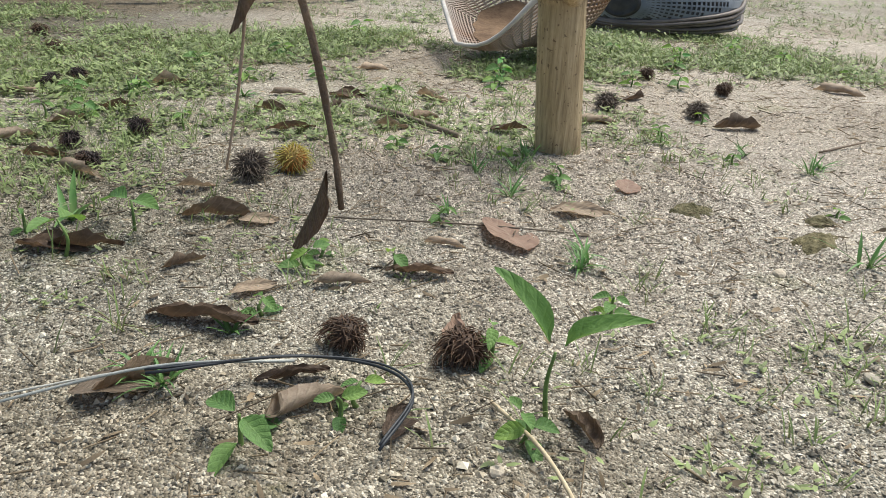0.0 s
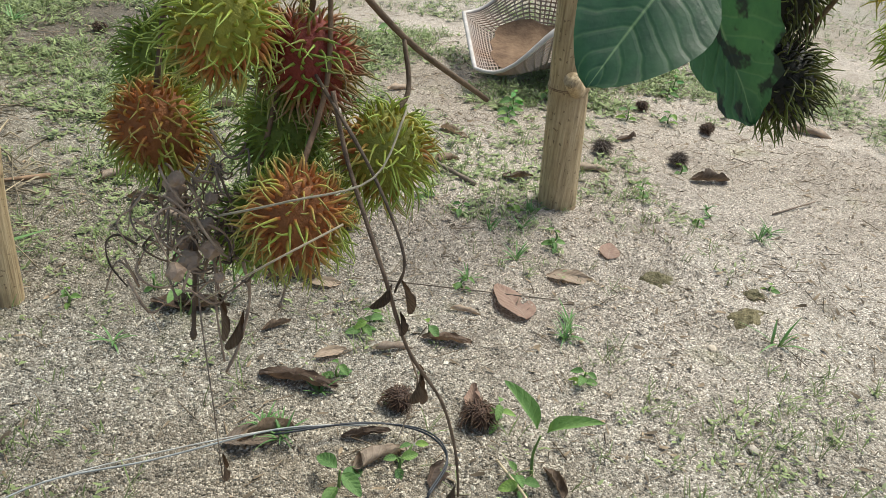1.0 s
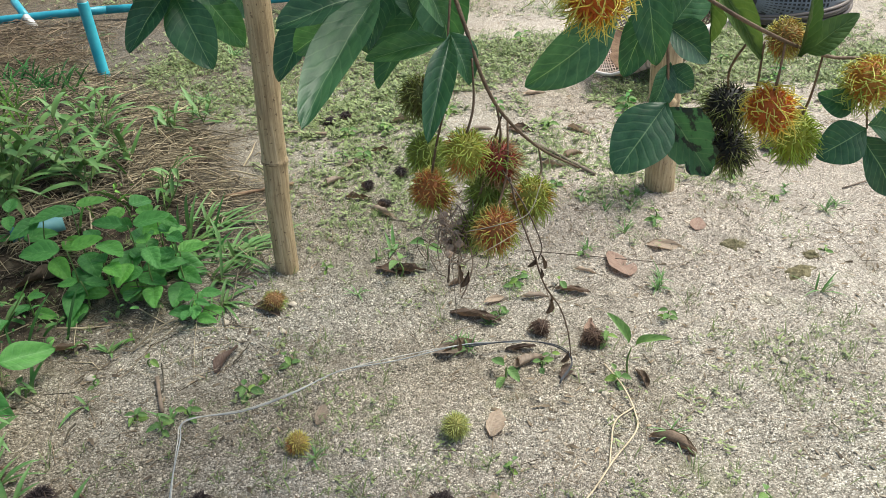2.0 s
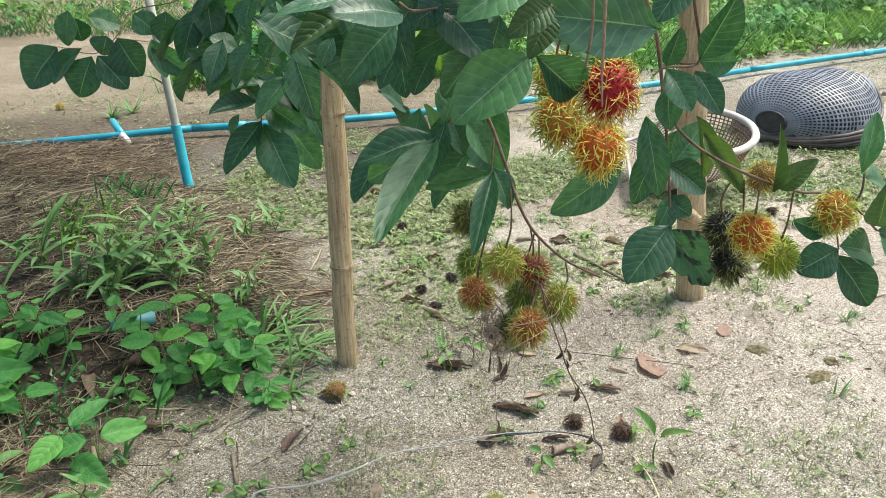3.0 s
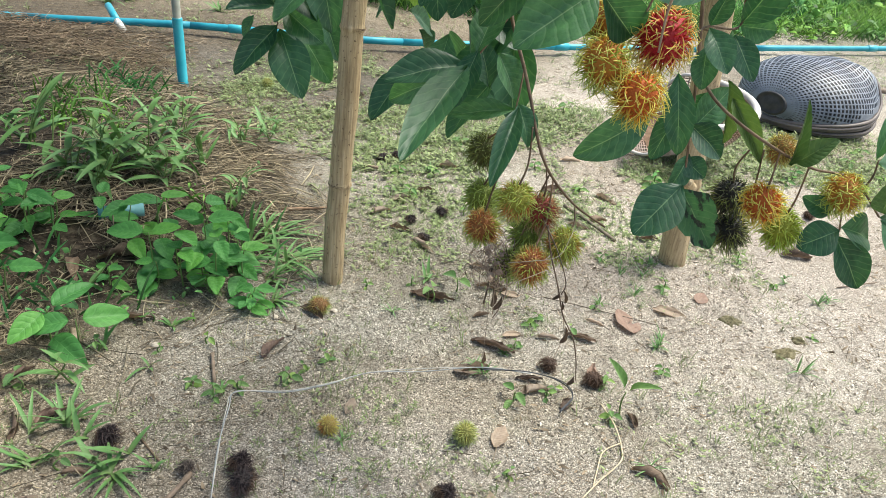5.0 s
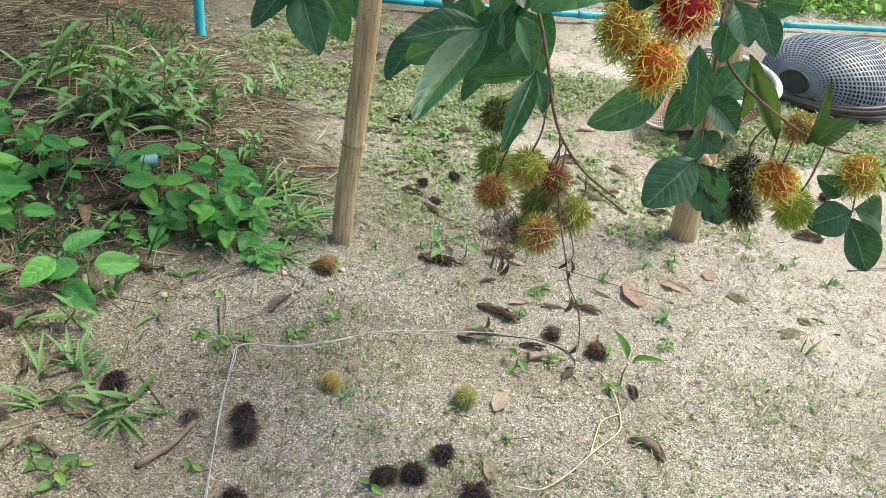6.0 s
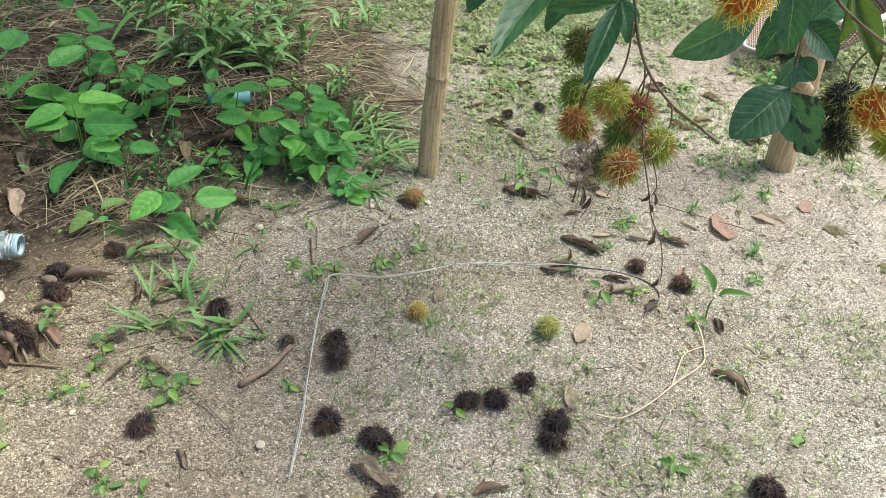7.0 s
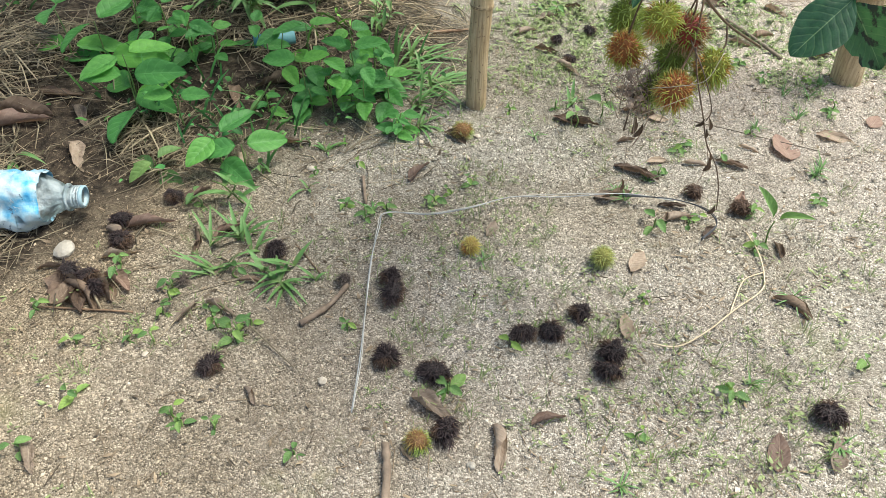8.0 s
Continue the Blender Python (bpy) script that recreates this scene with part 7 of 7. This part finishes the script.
grass_clump(-0.50, 1.81, 14, 0.08, 0.0030, "low green grass tuft on sandy soil", 307, lean=(0, 0), rise=0.7)
grass_clump(0.814, 0.076, 14, 0.06, 0.0014, "small pale grass tuft on open sand", 540, lean=(0, 0), rise=1.2)
grass_clump(1.348, 0.130, 16, 0.05, 0.0016, "small pale grass tuft on open sand", 541, lean=(0, 0), rise=1.2)
grass_clump(0.821, -0.158, 14, 0.05, 0.0014, "small pale grass tuft on open sand", 542, lean=(0, 0), rise=1.2)
grass_clump(1.300, 0.260, 10, 0.04, 0.0014, "small pale grass tuft on open sand", 543, lean=(0, 0), rise=1.2)
grass_clump(0.900, 0.260, 16, 0.06, 0.0014, "small pale grass tuft on open sand", 544, lean=(0, 0), rise=1.2)
grass_clump(0.800, 0.200, 12, 0.05, 0.0014, "small pale grass tuft on open sand", 545, lean=(0, 0), rise=1.2)
grass_clump(-0.99, -0.50, 4, 0.19, 0.0050, "few long grass blades bent over the bottle", 560, lean=(0.7, -0.9), rise=0.9)


# ---- moss cushions on the damp sand ----
def moss(x, y, r, seed):
    s = Soup()
    rings, n = 6, 22
    s.v.append((0, 0, 0.012))
    s.a.append(0)
    for k in range(1, rings + 1):
        for j in range(n):
            a = 2 * math.pi * j / n
            rr = r * k / rings * (1 + 0.8 * noise.noise((math.cos(a) * 2.2, math.sin(a) * 2.2, seed)))
            px, py = rr * math.cos(a) * 1.3, rr * math.sin(a)
            z = gz(x + px, y + py) - gz(x, y) + 0.007 * (1 - (k / rings) ** 2) + 0.007 * noise.noise((px * 160, py * 160, seed)) - (0.008 if k == rings else 0)
            s.v.append((px, py, z))
            s.a.append(k / rings)
    for j in range(n):
        s.f.append((0, 1 + j, 1 + (j + 1) % n))
    for k in range(rings - 1):
        for j in range(n):
            q, w = 1 + k * n + j, 1 + k * n + (j + 1) % n
            s.f.append((q, q + n, w + n, w))
    ob = new("moss_cushion", s.mesh("moss_cushion", M_MOSS))
    ob.location = (x, y, gz(x, y))
    tagged(ob, "low olive brown moss cushion on sand", "moss", "moss cushions")


for k, (x, y, r) in enumerate([(1.059, 0.005, 0.026), (1.155, -0.124, 0.026), (1.219, -0.062, 0.018)]):
    moss(x, y, r, k * 2.3)


# ---- uncountable small growth ----
def straw(count):
    """Dead grass that lies in combed swathes, with dark gaps between them."""
    rng = random.Random(77)
    s = Soup()
    made = 0
    while made < count:
        x, y = rng.uniform(-2.3, 0.0), rng.uniform(-1.0, 2.2)
        m = mound(x, y)
        if m < 0 and rng.random() > 0.30 * math.exp(m * 6):
            continue
        if rng.random() > (x + 2.35 + 0.2 * noise.noise((y * 2, 0, 1))) / 0.4 or rng.random() > (2.2 - y) / 0.35:
            continue
        swathe = noise.noise((x * 3.4, y * 3.4, 9))
        if rng.random() > 0.05 + max(0.0, swathe * 2.2 + 0.30):
            continue
        made += 1
        a = 3.5 * noise.noise((x * 1.7, y * 1.7, 4.4)) + rng.gauss(0, 0.6 if rng.random() < 0.45 else 1.8)
        ln = rng.uniform(0.02, 0.08) if rng.random() < 0.55 else rng.uniform(0.08, 0.24)
        lift = 0.045 * max(0.0, swathe + 0.2) * max(0.0, min(1.0, m * 5))
        z = gz(x, y) + rng.uniform(0.001, 0.012) + lift * rng.random()
        d = Vector((math.cos(a), math.sin(a), rng.gauss(0, 0.10))) * ln * 0.5
        p = Vector((x, y, z))
        mid = p + Vector((rng.gauss(0, 0.006), rng.gauss(0, 0.006), rng.uniform(0, 0.012)))
        ends = []
        for q in (p - d, p + d):
            q.z = max(q.z, gz(q.x, q.y) + 0.001)
            ends.append(q)
        r = rng.uniform(0.0005, 0.0011) if rng.random() < 0.75 else rng.uniform(0.0012, 0.0028)
        s.tube([ends[0], mid, ends[1]], [r, r, r * 0.6], 3, caps=False)
    tagged(new("straw_mulch", s.mesh("straw_mulch", M_STRAW)), "tangled dry grass straw and litter mulch", "straw", kind="stuff")


def brush(count):
    """Dead stalks and thin branches raked into a heap by the pipe."""
    rng = random.Random(91)
    s = Soup()
    for _ in range(count):
        x, y = rng.gauss(-1.75, 0.55), rng.gauss(1.75, 0.28)
        if y > 2.12 or x > -0.95:
            continue
        a = rng.uniform(0, 6.283)
        ln = rng.uniform(0.04, 0.20)
        z = gz(x, y) + rng.uniform(0.0, 0.06)
        d = Vector((math.cos(a), math.sin(a), rng.gauss(0, 0.2))) * ln * 0.5
        p = Vector((x, y, z))
        ends = [p - d, p + d]
        for q in ends:
            q.z = max(q.z, gz(q.x, q.y) + 0.001)
        r = rng.uniform(0.0006, 0.0019)
        s.tube([ends[0], p + Vector((rng.gauss(0, 0.015), rng.gauss(0, 0.015), 0.01)), ends[1]], [r, r, r * 0.6], 4, caps=False)
    tagged(new("brush_heap", s.mesh("brush_heap", M_LITTER)), "heap of dark dead stalks beside the pipe", "brush", kind="stuff")


def short_grass(count):
    """Thin sprouts all over the sand, denser in patches and away from the path: blades, and leafy ones."""
    rng = random.Random(55)
    s, leafy = Soup(), Soup()
    made = 0
    while made < count:
        near = rng.random() < 0.78
        x, y = (rng.uniform(-0.7, 2.7), rng.uniform(-1.25, 2.5)) if near else (rng.uniform(-2.6, 4.4), rng.uniform(-1.3, 4.6))
        patch = noise.noise((x * 1.9, y * 1.9, 3.3)) + 0.6 * noise.noise((x * 5, y * 5, 6.6))
        back = max(0.0, min(1.0, (y + 0.1) / 0.9))
        dens = (0.34 + 1.25 * patch) * (0.45 + 0.80 * back)
        if x > 1.0 and y < 0.9:
            dens *= 0.6
        else:
            dens += 0.3 * max(0.0, min(1.0, (x - 1.0) / 0.6)) * max(0.0, min(1.0, (y - 0.6) / 0.6))
        if near:
            ragged = 0.3 * noise.noise((x * 3.0, y * 3.0, 14))
            dens *= max(0.0, min(1.0, (2.6 - x + ragged) / 0.7)) * max(0.0, min(1.0, (2.4 - y + ragged) / 0.6)) * max(0.0, min(1.0, (x + 0.75 + ragged) / 0.3))
        if rng.random() > dens:
            continue
        made += 1
        z = gz(x, y)
        size = rng.uniform(0.008, 0.028) * (1.6 if rng.random() < 0.12 else 1.0) * (1.0 + 0.5 * max(0.0, min(1.0, y - 0.2)))
        if rng.random() < 0.72 - 0.25 * back:
            for _ in range(rng.randrange(3, 7)):
                a = rng.uniform(0, 6.283)
                d = Vector((math.cos(a) * 0.8, math.sin(a) * 0.8, rng.uniform(0.3, 1.3))).normalized() * size
                r = Vector((x + rng.gauss(0, 0.004), y + rng.gauss(0, 0.004), z - 0.001))
                s.blade(r, r + d, rng.uniform(0.0006, 0.0014), (0, 0, 1), sag=size * 0.1, segs=2)
        else:
            h = size * rng.uniform(0.2, 0.9)
            for _ in range(rng.randrange(3, 8)):
                a = rng.uniform(0, 6.283)
                ln = rng.uniform(0.005, 0.012) * (1 + 0.9 * back)
                r = Vector((x + rng.gauss(0, 0.006), y + rng.gauss(0, 0.006), z + h * rng.random()))
                d = Vector((math.cos(a), math.sin(a), rng.uniform(-0.1, 0.5))) * ln
                leafy.blade(r, r + d, ln * 0.30, (0, 0, 1), segs=2)
    tagged(new("short_grass", s.mesh("short_grass", M_PALEGRASS)), "sparse short pale green grass on sand", "grass", kind="stuff")
    tagged(new("ground_cover", leafy.mesh("ground_cover", M_SPROUT)), "tiny leafy green sprouts on sandy soil", "weeds", kind="stuff")


def litter_bits(count):
    """Broken stalks, chips and crumbs strewn over the sand."""
    rng = random.Random(88)
    s = Soup()
    for _ in range(count):
        x, y = (rng.uniform(-1.2, 2.2), rng.uniform(-1.3, 1.6)) if rng.random() < 0.7 else (rng.uniform(-2.2, 3.5), rng.uniform(0.8, 3.6))
        if mound(x, y) < -0.3 and noise.noise((x * 3.1, y * 3.1, 8.8)) < rng.uniform(-0.5, 0.25):
            continue
        a = rng.uniform(0, 6.283)
        ln = (rng.uniform(0.004, 0.018) if rng.random() < 0.85 else rng.uniform(0.02, 0.06)) * (1.0 if y < 1.2 else 1.7)
        d = Vector((math.cos(a), math.sin(a), rng.gauss(0, 0.2))) * ln * 0.5
        p = Vector((x, y, gz(x, y) + 0.0035))
        if rng.random() < 0.55 or ln > 0.018:
            r = rng.uniform(0.0004, 0.0011)
            s.tube([p - d, p + d], [r, r * 0.7], 3, caps=False)
        else:
            s.blade(p - d, p + d, ln * rng.uniform(0.12, 0.3), (rng.gauss(0, 0.4), rng.gauss(0, 0.4), 1), segs=2)
    tagged(new("soil_litter", s.mesh("soil_litter", M_LITTER)), "brown crumbs and stalk bits on sand", "litter", kind="stuff")


def undergrowth(count):
    """Leafy weeds beyond the pipe, along the back and on the mound."""
    rng = random.Random(66)
    s = Soup()
    for _ in range(count):
        big = 1.0
        pick = rng.random()
        if pick < 0.52:
            x = rng.uniform(1.2, 12.0)
            line = 3.85 + 0.44 * (x - 2.3) + 0.25 * noise.noise((x * 2, 0, 3))
            y = line + rng.expovariate(0.45)
            bush = 0.06 + 0.45 * max(0, noise.noise((x * 1.3, y * 1.3, 1))) + 0.05 * (y - line)
            big = 1.5
        elif pick < 0.66:
            x = rng.uniform(-1.6, 1.2)
            y = 3.6 + 0.4 * noise.noise((x * 2, 0, 5)) + rng.expovariate(0.9)
            bush = 0.12 + 0.45 * max(0, noise.noise((x * 1.6, y * 0.8, 1)) + 0.15)
            big = 1.4
        elif pick < 0.82:
            x = rng.uniform(-9, 3)
            y = 6.6 + 0.5 * noise.noise((x, 0, 5)) + rng.expovariate(0.4)
            bush = 0.45 + 0.4 * max(0, noise.noise((x * 0.7, y * 0.7, 1))) + 0.12 * (y - 6.6)
            big = 2.0
        else:
            x, y = rng.uniform(-2.2, -0.15), rng.uniform(-0.5, 2.1)
            if mound(x, y) < -0.05 or y > 1.25 or noise.noise((x * 2.6, y * 2.6, 12)) < 0.24:
                continue
            bush = 0.045
            big = 0.4
        z = gz(x, y)
        grassy = noise.noise((x * 0.9, y * 0.9, 33)) > 0.0
        for _ in range(10):
            a = rng.uniform(0, 6.283)
            if rng.random() < (0.3 if grassy and big > 1 else 0.62 if big != 0.4 else 0.75):
                ln = rng.uniform(0.02, 0.075) * big * (0.65 + 0.6 * max(0.0, noise.noise((x * 1.7, y * 1.7, 21)) + 0.3))
                r = Vector((x + rng.gauss(0, 0.08), y + rng.gauss(0, 0.08), z + bush * rng.random() ** 0.6))
                s.blade(r, r + Vector((math.cos(a), math.sin(a), rng.uniform(-0.5, 0.6))) * ln, ln * rng.uniform(0.24, 0.40), (rng.gauss(0, 0.5), rng.gauss(-0.3, 0.5), 1), sag=ln * 0.15, segs=3)
            else:
                ln = rng.uniform(0.10, 0.32) * min(1.0, big)
                r = Vector((x + rng.gauss(0, 0.05), y + rng.gauss(0, 0.05), z))
                s.blade(r, r + Vector((math.cos(a) * 0.6, math.sin(a) * 0.6, rng.uniform(0.3, 1.1))).normalized() * ln, 0.0042, (0.3, -1, 0.3), sag=ln * 0.1, segs=3)
    tagged(new("undergrowth", s.mesh("undergrowth", M_UNDER)), "lush green weeds and grass beyond the pipe", "weeds", kind="stuff")


straw(16500)
brush(4200)
short_grass(24000)
litter_bits(34000)
undergrowth(8500)
